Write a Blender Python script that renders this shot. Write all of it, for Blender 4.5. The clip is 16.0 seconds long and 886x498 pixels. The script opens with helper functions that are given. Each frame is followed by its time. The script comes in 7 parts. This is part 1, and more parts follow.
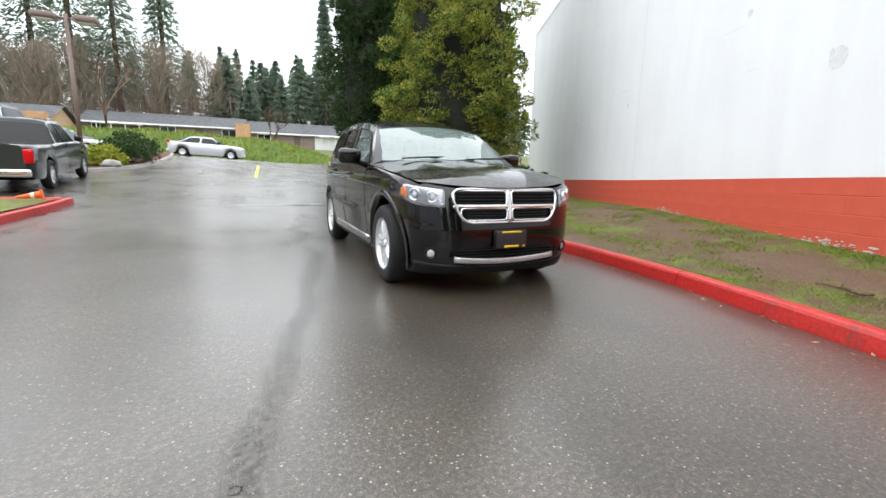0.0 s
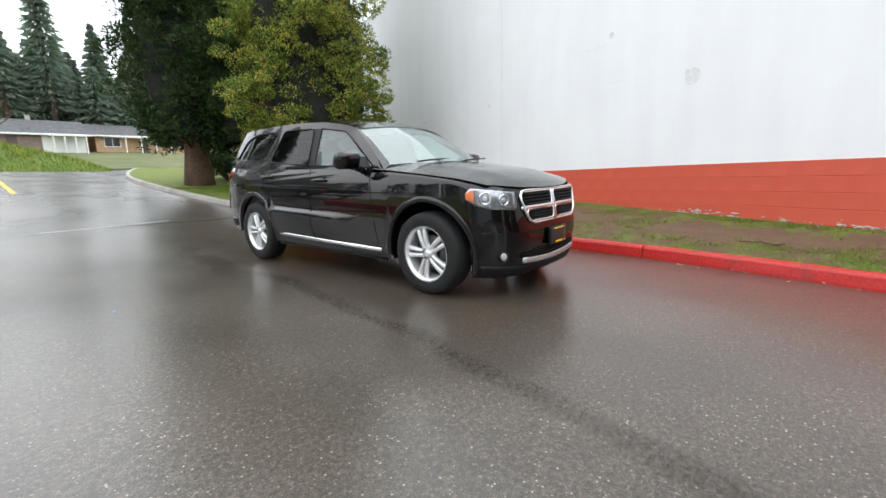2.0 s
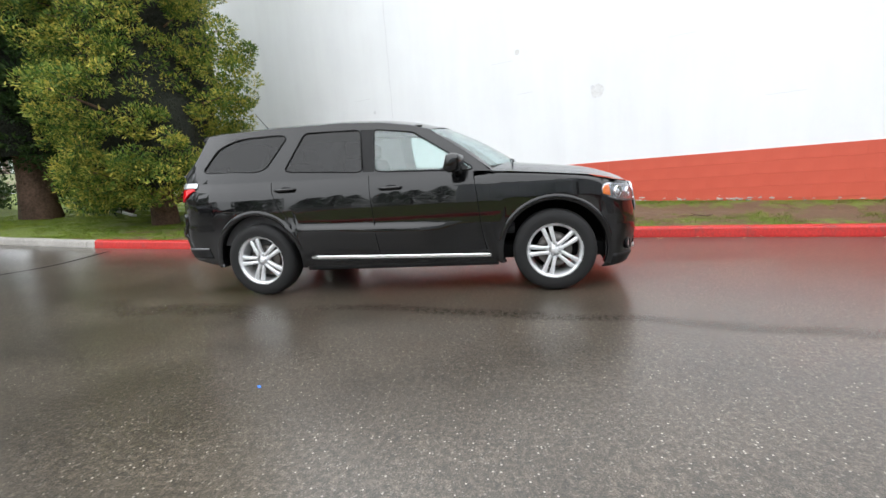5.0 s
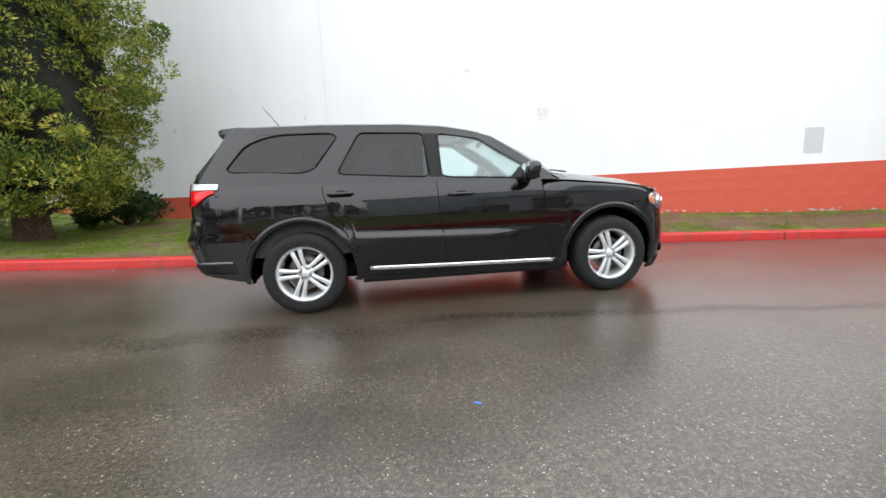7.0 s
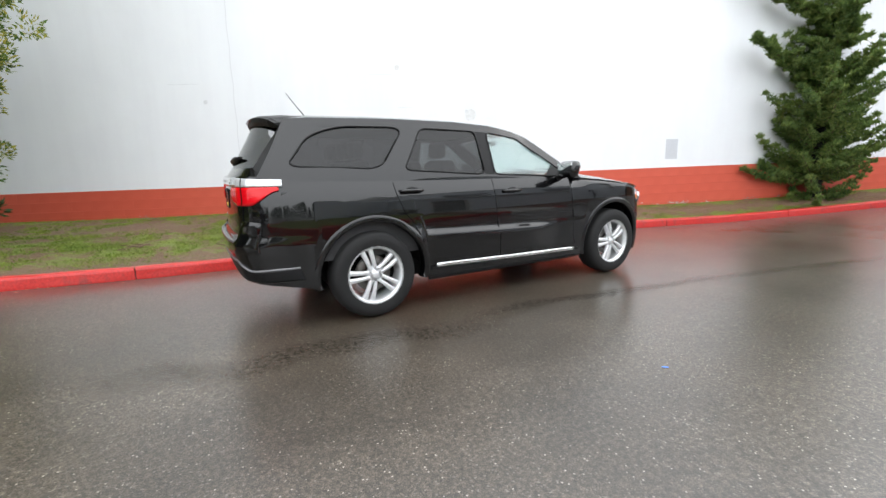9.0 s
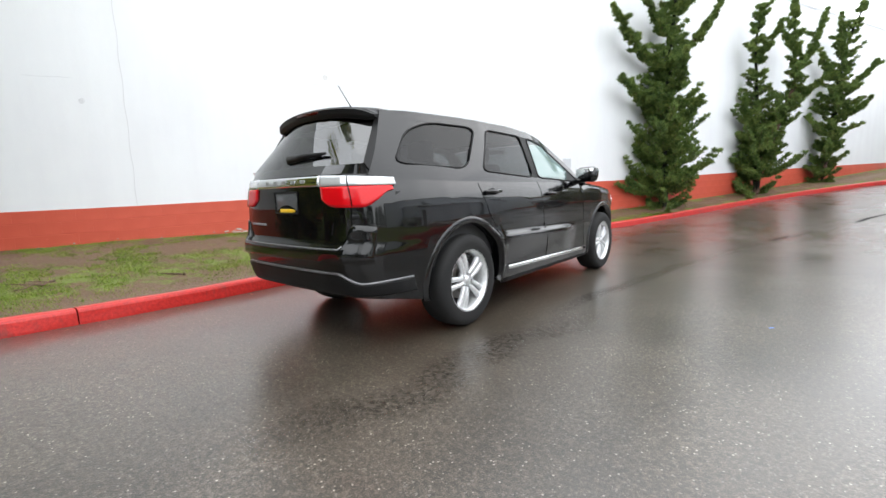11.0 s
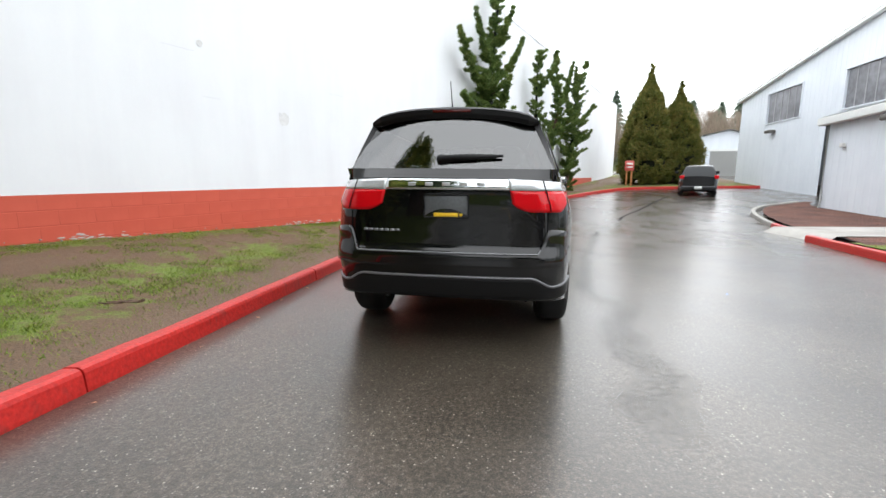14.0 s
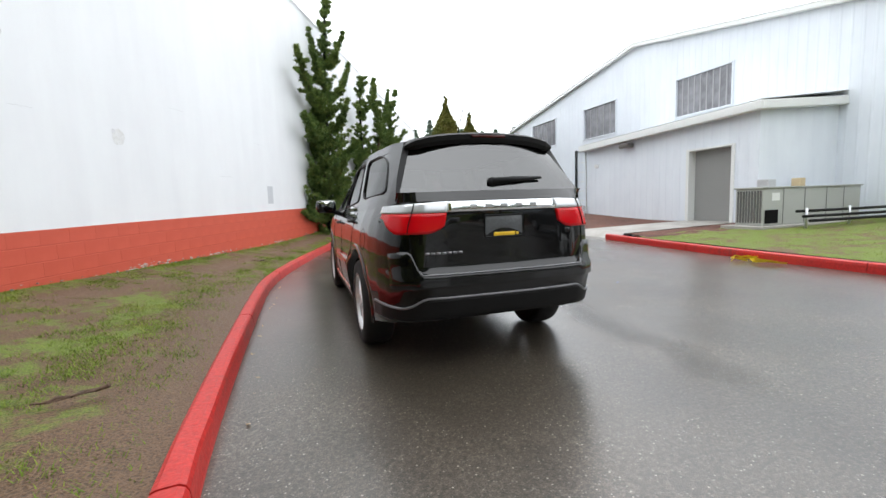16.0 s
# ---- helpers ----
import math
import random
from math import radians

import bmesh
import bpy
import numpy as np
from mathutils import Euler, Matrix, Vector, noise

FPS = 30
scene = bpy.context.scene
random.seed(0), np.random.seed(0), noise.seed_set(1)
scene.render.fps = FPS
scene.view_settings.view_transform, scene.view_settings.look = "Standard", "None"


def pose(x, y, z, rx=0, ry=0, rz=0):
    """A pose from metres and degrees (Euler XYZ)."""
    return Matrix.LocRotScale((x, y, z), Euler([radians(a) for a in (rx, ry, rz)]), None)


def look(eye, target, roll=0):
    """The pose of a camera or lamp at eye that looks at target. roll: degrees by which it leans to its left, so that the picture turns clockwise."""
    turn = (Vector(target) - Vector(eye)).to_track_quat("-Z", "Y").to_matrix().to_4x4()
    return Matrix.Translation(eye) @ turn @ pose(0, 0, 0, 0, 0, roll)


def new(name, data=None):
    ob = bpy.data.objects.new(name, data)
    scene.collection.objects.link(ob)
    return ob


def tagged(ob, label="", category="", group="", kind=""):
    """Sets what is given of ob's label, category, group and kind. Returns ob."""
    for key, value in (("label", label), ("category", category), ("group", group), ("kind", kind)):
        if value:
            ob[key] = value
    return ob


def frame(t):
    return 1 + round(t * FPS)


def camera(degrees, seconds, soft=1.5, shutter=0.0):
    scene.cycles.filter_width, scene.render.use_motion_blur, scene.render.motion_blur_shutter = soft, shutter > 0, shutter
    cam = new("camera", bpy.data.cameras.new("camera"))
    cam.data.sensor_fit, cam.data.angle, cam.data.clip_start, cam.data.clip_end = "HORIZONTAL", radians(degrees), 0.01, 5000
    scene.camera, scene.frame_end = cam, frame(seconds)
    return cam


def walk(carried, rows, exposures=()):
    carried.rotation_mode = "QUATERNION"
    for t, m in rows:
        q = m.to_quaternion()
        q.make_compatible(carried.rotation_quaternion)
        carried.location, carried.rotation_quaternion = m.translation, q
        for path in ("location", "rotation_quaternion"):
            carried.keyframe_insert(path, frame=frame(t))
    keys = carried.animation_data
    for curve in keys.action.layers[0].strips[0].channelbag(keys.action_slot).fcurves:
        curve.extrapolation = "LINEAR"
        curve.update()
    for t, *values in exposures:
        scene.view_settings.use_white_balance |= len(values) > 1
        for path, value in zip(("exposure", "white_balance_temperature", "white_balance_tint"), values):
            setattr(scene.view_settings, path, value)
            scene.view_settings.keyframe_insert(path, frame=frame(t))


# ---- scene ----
cam = camera(91.0, 16.0)
METRES, EYE, TILT, LEAN, TURN = 16.58, 1.135, 0.0, 0.0, -24.4
PATH = [
    (0, (0.044, 0.022, 1.091), (0.84, 1.824, 0.746), 1.1),
    (0.5, (-0.448, 0.343, 1.12), (0.468, 2.076, 0.724), 1.6),
    (1, (-0.956, 0.625, 1.151), (0.206, 2.196, 0.724), 2.0),
    (1.5, (-1.351, 1.107, 1.154), (-0.04, 2.549, 0.706), -0.9),
    (2, (-1.721, 1.549, 1.161), (-0.202, 2.798, 0.797), -1.5),
    (2.5, (-2.073, 1.978, 1.146), (-0.437, 3.058, 0.75), -3.7),
    (3, (-2.312, 2.472, 1.156), (-0.596, 3.425, 0.771), -2.4),
    (3.5, (-2.602, 2.951, 1.166), (-0.796, 3.697, 0.742), -2.7),
    (4, (-2.726, 3.464, 1.176), (-0.892, 4.142, 0.757), -4.5),
    (4.5, (-2.829, 3.94, 1.193), (-0.928, 4.439, 0.823), -3.8),
    (5, (-2.897, 4.456, 1.221), (-0.966, 4.826, 0.856), -4.1),
    (5.2, (-2.892, 4.678, 1.226), (-0.953, 5.001, 0.859), -3.9),
    (7.3, (-2.875, 6.823, 1.237), (-0.937, 6.45, 0.911), -2.2),
    (7.5, (-2.808, 7.048, 1.26), (-0.882, 6.615, 0.935), -2.2),
    (8, (-2.7, 7.54, 1.243), (-0.817, 6.941, 0.932), -2.0),
    (8.5, (-2.567, 8.084, 1.312), (-0.798, 7.223, 0.953), -1.5),
    (9, (-2.324, 8.533, 1.309), (-0.609, 7.572, 0.941), -1.2),
    (9.2, (-2.21, 8.708, 1.301), (-0.524, 7.686, 0.966), -1.1),
    (11.3, (-0.616, 10.221, 1.144), (0.582, 8.643, 0.871), -1.0),
    (11.5, (-0.435, 10.307, 1.174), (0.711, 8.692, 0.9), -0.5),
    (12, (-0.151, 10.679, 1.237), (0.822, 8.964, 0.901), -1.6),
    (12.5, (0.342, 10.862, 1.256), (1.17, 9.068, 0.94), -1.7),
    (13, (0.799, 11.059, 1.246), (1.404, 9.175, 0.961), -1.1),
    (13.5, (1.246, 11.214, 1.226), (1.694, 9.29, 0.914), -0.6),
    (14, (1.731, 11.284, 1.229), (2.025, 9.328, 0.933), 0.6),
    (14.5, (2.216, 11.388, 1.236), (2.23, 9.41, 0.943), -1.2),
    (15, (2.699, 11.31, 1.235), (2.513, 9.339, 0.953), -3.2),
    (15.5, (3.137, 11.262, 1.249), (2.711, 9.32, 1.031), -1.8),
    (16, (3.594, 11.168, 1.254), (2.972, 9.279, 1.044), -2.0),
]
walk(cam, [(t, look(eye, target, roll)) for t, eye, target, roll in PATH], [(0.0, 0.05), (1.0, 0.03), (2.5, -0.15), (4.5, 0.05), (8.0, 0.13), (12.0, 0.18), (13.0, 0.14), (14.0, 0.02), (15.2, -0.17), (16.0, -0.14)])

# ---- light ----
world = bpy.data.worlds.new("overcast")
scene.world = world
world.use_nodes = True
wt = world.node_tree
wt.nodes.clear()
sky = wt.nodes.new("ShaderNodeTexSky")
sky.sky_type, sky.sun_disc, sky.sun_elevation, sky.sun_rotation = "NISHITA", False, radians(38), radians(200)
mix = wt.nodes.new("ShaderNodeMix")
mix.data_type = "RGBA"
mix.inputs["Factor"].default_value = 0.88
# an overcast sky is three times as bright overhead as at the horizon
where = wt.nodes.new("ShaderNodeTexCoord")
axes = wt.nodes.new("ShaderNodeSeparateXYZ")
rise = wt.nodes.new("ShaderNodeMapRange")
rise.inputs["From Min"].default_value, rise.inputs["From Max"].default_value = 0.0, 1.0
rise.inputs["To Min"].default_value, rise.inputs["To Max"].default_value = 0.68, 1.0
cloud = wt.nodes.new("ShaderNodeMix")
cloud.data_type, cloud.blend_type = "RGBA", "MULTIPLY"
cloud.inputs["Factor"].default_value = 1.0
cloud.inputs["A"].default_value = (11.2, 11.6, 12.0, 1)
wt.links.new(where.outputs["Generated"], axes.inputs["Vector"])
wt.links.new(axes.outputs["Z"], rise.inputs["Value"])
wt.links.new(rise.outputs["Result"], cloud.inputs["B"])
wt.links.new(cloud.outputs["Result"], mix.inputs["B"])
bg = wt.nodes.new("ShaderNodeBackground")
bg.inputs["Strength"].default_value = 0.28
wo = wt.nodes.new("ShaderNodeOutputWorld")
wt.links.new(sky.outputs["Color"], mix.inputs["A"])
wt.links.new(mix.outputs["Result"], bg.inputs["Color"])
wt.links.new(bg.outputs["Background"], wo.inputs["Surface"])
sun = new("sun", bpy.data.lights.new("sun", "SUN"))
sun.data.energy, sun.data.angle, sun.data.color = 1.0, radians(120), (1.0, 0.97, 0.93)
sun.matrix_world = look((-20, 6, 40), (0, 4, 0))


# ---- materials ----
class Mat:
    """A small builder of node materials."""

    def __init__(self, name, color=(0.5, 0.5, 0.5), rough=0.5, metal=0.0, coat=0.0, spec=0.5):
        self.m = bpy.data.materials.new(name)
        self.m.use_nodes = True
        self.t = self.m.node_tree
        self.b = self.t.nodes["Principled BSDF"]
        self.b.inputs["Base Color"].default_value = (*color, 1)
        self.b.inputs["Roughness"].default_value = rough
        self.b.inputs["Metallic"].default_value = metal
        self.b.inputs["Coat Weight"].default_value = coat
        self.b.inputs["Coat Roughness"].default_value = 0.03
        self.b.inputs["Specular IOR Level"].default_value = spec
        self.co = None

    def coord(self, kind="Object"):
        if self.co is None:
            self.co = self.t.nodes.new("ShaderNodeTexCoord")
        return self.co.outputs[kind]

    def noise(self, scale, detail=4.0, rough=0.55, stretch=None, kind="Object"):
        n = self.t.nodes.new("ShaderNodeTexNoise")
        n.inputs["Scale"].default_value, n.inputs["Detail"].default_value, n.inputs["Roughness"].default_value = scale, detail, rough
        src = self.coord(kind)
        if stretch:
            mp = self.t.nodes.new("ShaderNodeMapping")
            mp.inputs["Scale"].default_value = stretch
            self.t.links.new(src, mp.inputs["Vector"])
            src = mp.outputs["Vector"]
        self.t.links.new(src, n.inputs["Vector"])
        return n.outputs["Fac"]

    def cells(self, scale, feature="F1"):
        n = self.t.nodes.new("ShaderNodeTexVoronoi")
        n.feature = feature
        n.inputs["Scale"].default_value = scale
        self.t.links.new(self.coord(), n.inputs["Vector"])
        return n.outputs

    def ramp(self, fac, stops):
        r = self.t.nodes.new("ShaderNodeValToRGB")
        e = r.color_ramp.elements
        while len(e) < len(stops):
            e.new(0.5)
        for el, (p, c) in zip(e, stops):
            el.position = p
            el.color = (*c, 1) if isinstance(c, tuple) else (c, c, c, 1)
        self.t.links.new(fac, r.inputs["Fac"])
        return r.outputs["Color"]

    def mix(self, a, b, fac, blend="MIX"):
        n = self.t.nodes.new("ShaderNodeMix")
        n.data_type, n.blend_type = "RGBA", blend
        for key, v in (("A", a), ("B", b), ("Factor", fac)):
            if isinstance(v, (int, float)):
                n.inputs[key].default_value = v if key == "Factor" else (v, v, v, 1)
            elif isinstance(v, tuple):
                n.inputs[key].default_value = (*v, 1)
            else:
                self.t.links.new(v, n.inputs[key])
        return n.outputs["Result"]

    def math(self, op, a, b=0.0):
        n = self.t.nodes.new("ShaderNodeMath")
        n.operation = op
        for k, v in enumerate((a, b)):
            if isinstance(v, (int, float)):
                n.inputs[k].default_value = v
            else:
                self.t.links.new(v, n.inputs[k])
        return n.outputs[0]

    def put(self, key, socket):
        self.t.links.new(socket, self.b.inputs[key])
        return self

    def bump(self, height, strength=0.3, dist=0.01):
        n = self.t.nodes.new("ShaderNodeBump")
        n.inputs["Strength"].default_value, n.inputs["Distance"].default_value = strength, dist
        self.t.links.new(height, n.inputs["Height"])
        self.t.links.new(n.outputs["Normal"], self.b.inputs["Normal"])
        return self

    def random(self, kind="island"):
        if kind == "island":
            return self.t.nodes.new("ShaderNodeNewGeometry").outputs["Random Per Island"]
        return self.t.nodes.new("ShaderNodeObjectInfo").outputs["Random"]


def asphalt(dark=1.0):
    a = Mat("wet_asphalt" if dark == 1 else "dark_wet_asphalt", rough=0.3, spec=0.4)
    stones = a.cells(120.0)
    gravel = a.cells(62.0)
    fine = a.noise(150.0, 3, 0.7)
    mid = a.noise(42.0, 4, 0.75)
    wet = a.noise(0.28, 5, 0.6)
    wet2 = a.noise(1.1, 4, 0.55, (1.0, 0.6, 1.0))
    grit = a.math("ADD", a.math("MULTIPLY", fine, 0.5), a.math("MULTIPLY", mid, 0.5))
    base = a.ramp(grit, [(0.36, (0.016, 0.014, 0.0115)), (0.50, (0.056, 0.048, 0.039)), (0.64, (0.170, 0.148, 0.122))])
    # pale stones of two sizes in the binder
    chips = a.ramp(stones["Color"], [(0.85, 0.0), (0.91, 1.0)])
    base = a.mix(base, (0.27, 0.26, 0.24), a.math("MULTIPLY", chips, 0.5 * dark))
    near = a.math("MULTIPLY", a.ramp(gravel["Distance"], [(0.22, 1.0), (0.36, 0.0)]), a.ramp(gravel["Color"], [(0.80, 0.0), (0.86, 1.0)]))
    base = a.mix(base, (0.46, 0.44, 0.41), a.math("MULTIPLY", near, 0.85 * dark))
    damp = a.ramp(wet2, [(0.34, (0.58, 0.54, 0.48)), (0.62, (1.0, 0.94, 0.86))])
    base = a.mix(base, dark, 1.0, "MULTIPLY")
    a.put("Base Color", a.mix(base, damp, 1.0, "MULTIPLY"))
    pud = a.math("ADD", a.math("MULTIPLY", wet, 0.65), a.math("MULTIPLY", wet2, 0.35))
    a.put("Roughness", a.ramp(pud, [(0.36, 0.36), (0.66, 0.50)]))
    h = a.math("ADD", a.math("MULTIPLY", near, 0.5), a.math("ADD", a.math("MULTIPLY", stones["Distance"], 0.6), grit))
    a.bump(h, 0.30, 0.005)
    film = a.t.nodes.new("ShaderNodeBump")
    film.inputs["Strength"].default_value, film.inputs["Distance"].default_value = 0.15, 0.004
    a.t.links.new(h, film.inputs["Height"])
    a.t.links.new(film.outputs["Normal"], a.b.inputs["Coat Normal"])
    a.b.inputs["IOR"].default_value = 1.46
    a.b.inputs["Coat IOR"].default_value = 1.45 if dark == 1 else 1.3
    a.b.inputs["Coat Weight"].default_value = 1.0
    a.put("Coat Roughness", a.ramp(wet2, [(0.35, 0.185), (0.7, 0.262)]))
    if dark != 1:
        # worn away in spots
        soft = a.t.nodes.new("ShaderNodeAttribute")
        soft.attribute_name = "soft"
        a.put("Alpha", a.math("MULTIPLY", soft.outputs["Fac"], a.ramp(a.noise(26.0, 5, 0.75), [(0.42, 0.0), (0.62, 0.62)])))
    return a.m


def lawn_soil():
    a = Mat("lawn_soil", rough=0.85)
    big = a.noise(2.3, 5, 0.62)
    small = a.noise(9.0, 5, 0.7)
    mixed = a.math("ADD", a.math("MULTIPLY", big, 0.62), a.math("MULTIPLY", small, 0.38))
    grain = a.noise(70.0, 3)
    green = a.ramp(grain, [(0.3, (0.060, 0.095, 0.010)), (0.7, (0.19, 0.24, 0.034))])
    brown = a.ramp(grain, [(0.3, (0.052, 0.030, 0.016)), (0.7, (0.200, 0.118, 0.064))])
    mud = a.t.nodes.new("ShaderNodeAttribute")
    mud.attribute_name = "mud"
    a.put("Base Color", a.mix(green, brown, a.ramp(a.math("ADD", mixed, mud.outputs["Fac"]), [(0.43, 0.0), (0.53, 1.0)])))
    a.put("Roughness", a.ramp(mud.outputs["Fac"], [(0.02, 0.85), (0.16, 0.6)]))
    a.bump(a.math("ADD", grain, small), 0.7, 0.03)
    return a.m


def painted_block(name, lo, hi, rough=0.55):
    a = Mat(name, rough=rough)
    n1, n2 = a.noise(0.7, 5, 0.6), a.noise(24.0, 4)
    streak = a.noise(2.2, 4, 0.6, (1.0, 1.0, 0.12))
    k = a.math("ADD", a.math("MULTIPLY", n1, 0.5), a.math("MULTIPLY", streak, 0.5))
    c = a.ramp(k, [(0.36, lo), (0.6, hi)])
    rnd = a.ramp(a.random("object"), [(0.0, 0.985), (1.0, 1.0)])
    a.put("Base Color", a.mix(c, rnd, 1.0, "MULTIPLY"))
    a.bump(n2, 0.25, 0.004)
    return a.m


def kerb_paint():
    a = Mat("red_kerb_paint", rough=0.42)
    n, f = a.noise(2.6, 6, 0.68), a.noise(38.0, 3)
    c = a.ramp(f, [(0.3, (0.35, 0.011, 0.009)), (0.7, (0.54, 0.024, 0.018))])
    scrape = a.noise(16.0, 3, 0.6, (1.0, 1.0, 0.18))
    worn = a.math("ADD", a.math("MULTIPLY", n, 0.6), a.math("MULTIPLY", scrape, 0.4))
    a.put("Base Color", a.mix(c, (0.10, 0.035, 0.03), a.ramp(worn, [(0.54, 0.0), (0.66, 0.65)])))
    a.bump(f, 0.35, 0.008)
    return a.m


def speckled(name, lo, hi, scale=30.0, rough=0.7, bump=0.3, dist=0.006, metal=0.0, big=1.5):
    a = Mat(name, rough=rough, metal=metal)
    f, g = a.noise(scale, 4), a.noise(big, 4, 0.6)
    k = a.math("ADD", a.math("MULTIPLY", f, 0.5), a.math("MULTIPLY", g, 0.5))
    a.put("Base Color", a.ramp(k, [(0.35, lo), (0.65, hi)]))
    a.bump(f, bump, dist)
    return a.m


def leaf_mat(name, stops, rough=0.6, thin=0.3):
    a = Mat(name, rough=rough, spec=0.25)
    r = a.random("island")
    patch = a.noise(1.9, 3)
    k = a.math("ADD", a.math("MULTIPLY", r, 0.34), a.math("MULTIPLY", patch, 0.66))
    c = a.ramp(k, stops)
    a.put("Base Color", c)
    tl = a.t.nodes.new("ShaderNodeBsdfTranslucent")
    a.t.links.new(c, tl.inputs["Color"])
    mx = a.t.nodes.new("ShaderNodeMixShader")
    mx.inputs["Fac"].default_value = thin
    a.t.links.new(a.b.outputs["BSDF"], mx.inputs[1])
    a.t.links.new(tl.outputs["BSDF"], mx.inputs[2])
    a.t.links.new(mx.outputs["Shader"], a.t.nodes["Material Output"].inputs["Surface"])
    return a.m


def plain(name, color, rough=0.5, metal=0.0, coat=0.0, grain=60.0, amount=0.12):
    a = Mat(name, color, rough, metal, coat)
    f = a.noise(grain, 3)
    lo = tuple(c * (1 - amount) for c in color)
    hi = tuple(min(1, c * (1 + amount)) for c in color)
    a.put("Base Color", a.ramp(f, [(0.3, lo), (0.7, hi)]))
    return a.m


def car_paint(name, color, flake=0.0, drops=False):
    a = Mat(name, color, 0.35, 0.0, 1.0, 0.06)
    a.b.inputs["Metallic"].default_value = flake
    a.b.inputs["Coat IOR"].default_value = 1.5
    d = a.noise(1.4, 4)
    a.put("Coat Roughness", a.ramp(d, [(0.4, 0.02), (0.7, 0.07)]))
    if drops:
        # beads of rain on the upward faces
        bead = a.cells(75.0)
        n = a.t.nodes.new("ShaderNodeBump")
        n.inputs["Strength"].default_value, n.inputs["Distance"].default_value = 0.5, 0.004
        h = a.math("MULTIPLY", a.ramp(bead["Distance"], [(0.05, 1.0), (0.42, 0.0)]), a.ramp(a.noise(5.0, 4), [(0.42, 0.0), (0.6, 1.0)]))
        a.t.links.new(h, n.inputs["Height"])
        a.t.links.new(n.outputs["Normal"], a.b.inputs["Coat Normal"])
    return a.m


def glass(name, tint, clear, gloss=0.085, film=0.0):
    m = bpy.data.materials.new(name)
    m.use_nodes = True
    t = m.node_tree
    t.nodes.clear()
    out = t.nodes.new("ShaderNodeOutputMaterial")
    tr = t.nodes.new("ShaderNodeBsdfTransparent")
    tr.inputs["Color"].default_value = tuple(c * clear for c in tint) + (1,)
    gl = t.nodes.new("ShaderNodeBsdfGlossy")
    gl.inputs["Roughness"].default_value = 0.01
    lw = t.nodes.new("ShaderNodeLayerWeight")
    lw.inputs["Blend"].default_value = 0.5
    pw = t.nodes.new("ShaderNodeMath")
    pw.operation, pw.inputs[1].default_value = "POWER", 5.0
    fr = t.nodes.new("ShaderNodeMapRange")
    fr.inputs["To Min"].default_value, fr.inputs["To Max"].default_value = gloss, 1.0
    t.links.new(lw.outputs["Facing"], pw.inputs[0])
    t.links.new(pw.outputs[0], fr.inputs["Value"])
    mx = t.nodes.new("ShaderNodeMixShader")
    t.links.new(fr.outputs["Result"], mx.inputs["Fac"])
    through_ = tr
    if film:
        # rain film; its pale teal diffuse also stands in for reflected sky
        df = t.nodes.new("ShaderNodeBsdfDiffuse")
        df.inputs["Color"].default_value = (0.70, 0.90, 0.88, 1)
        through_ = t.nodes.new("ShaderNodeMixShader")
        through_.inputs["Fac"].default_value = film
        t.links.new(tr.outputs["BSDF"], through_.inputs[1])
        t.links.new(df.outputs["BSDF"], through_.inputs[2])
    t.links.new(through_.outputs[0], mx.inputs[1])
    t.links.new(gl.outputs["BSDF"], mx.inputs[2])
    t.links.new(mx.outputs["Shader"], out.inputs["Surface"])
    return m


M_ASPHALT = asphalt()
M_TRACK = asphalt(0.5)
M_LAWN = lawn_soil()
M_WHITE = painted_block("white_masonry_paint", (0.775, 0.79, 0.815), (0.82, 0.84, 0.86))
M_RED = painted_block("red_masonry_paint", (0.52, 0.075, 0.04), (0.62, 0.105, 0.06))
M_MORTAR_W = plain("white_joint_paint", (0.72, 0.74, 0.77), 0.7)
M_MORTAR_R = plain("red_joint_paint", (0.60, 0.16, 0.11), 0.7)
M_KERB = kerb_paint()
M_CONC = speckled("weathered_concrete", (0.22, 0.21, 0.19), (0.42, 0.40, 0.37), 40.0, 0.7)
M_MULCH = speckled("bark_mulch", (0.055, 0.022, 0.016), (0.16, 0.065, 0.042), 24.0, 0.9, 0.9, 0.04)
M_SIDING = painted_block("pale_metal_siding", (0.66, 0.70, 0.75), (0.73, 0.77, 0.815), 0.45)
M_TRIM = plain("cream_trim", (0.71, 0.72, 0.70), 0.5)
M_GREYDOOR = plain("grey_roller_door", (0.27, 0.27, 0.26), 0.5)
M_DARK = plain("dark_void", (0.005, 0.005, 0.005), 0.9)
M_DARK.node_tree.nodes["Principled BSDF"].inputs["Specular IOR Level"].default_value = 0.1
M_BARK = speckled("bark", (0.055, 0.032, 0.022), (0.19, 0.115, 0.08), 18.0, 0.9, 0.9, 0.03)
M_GRASS = leaf_mat("grass_blades", [(0.2, (0.075, 0.125, 0.014)), (0.5, (0.16, 0.235, 0.028)), (0.8, (0.31, 0.32, 0.07))])
# darkest stop puts some shade of the gaps between clumps into leaf colour
M_CYP_Y = leaf_mat("golden_cypress_leaf", [(0.28, (0.028, 0.062, 0.012)), (0.42, (0.080, 0.150, 0.024)), (0.53, (0.20, 0.25, 0.040)), (0.66, (0.46, 0.40, 0.075))])
M_CYP_G = leaf_mat("green_cypress_leaf", [(0.25, (0.011, 0.028, 0.009)), (0.5, (0.026, 0.056, 0.014)), (0.8, (0.062, 0.095, 0.024))])
M_PINE = leaf_mat("juniper_leaf", [(0.25, (0.05, 0.09, 0.028)), (0.5, (0.125, 0.195, 0.05)), (0.8, (0.28, 0.335, 0.09))])
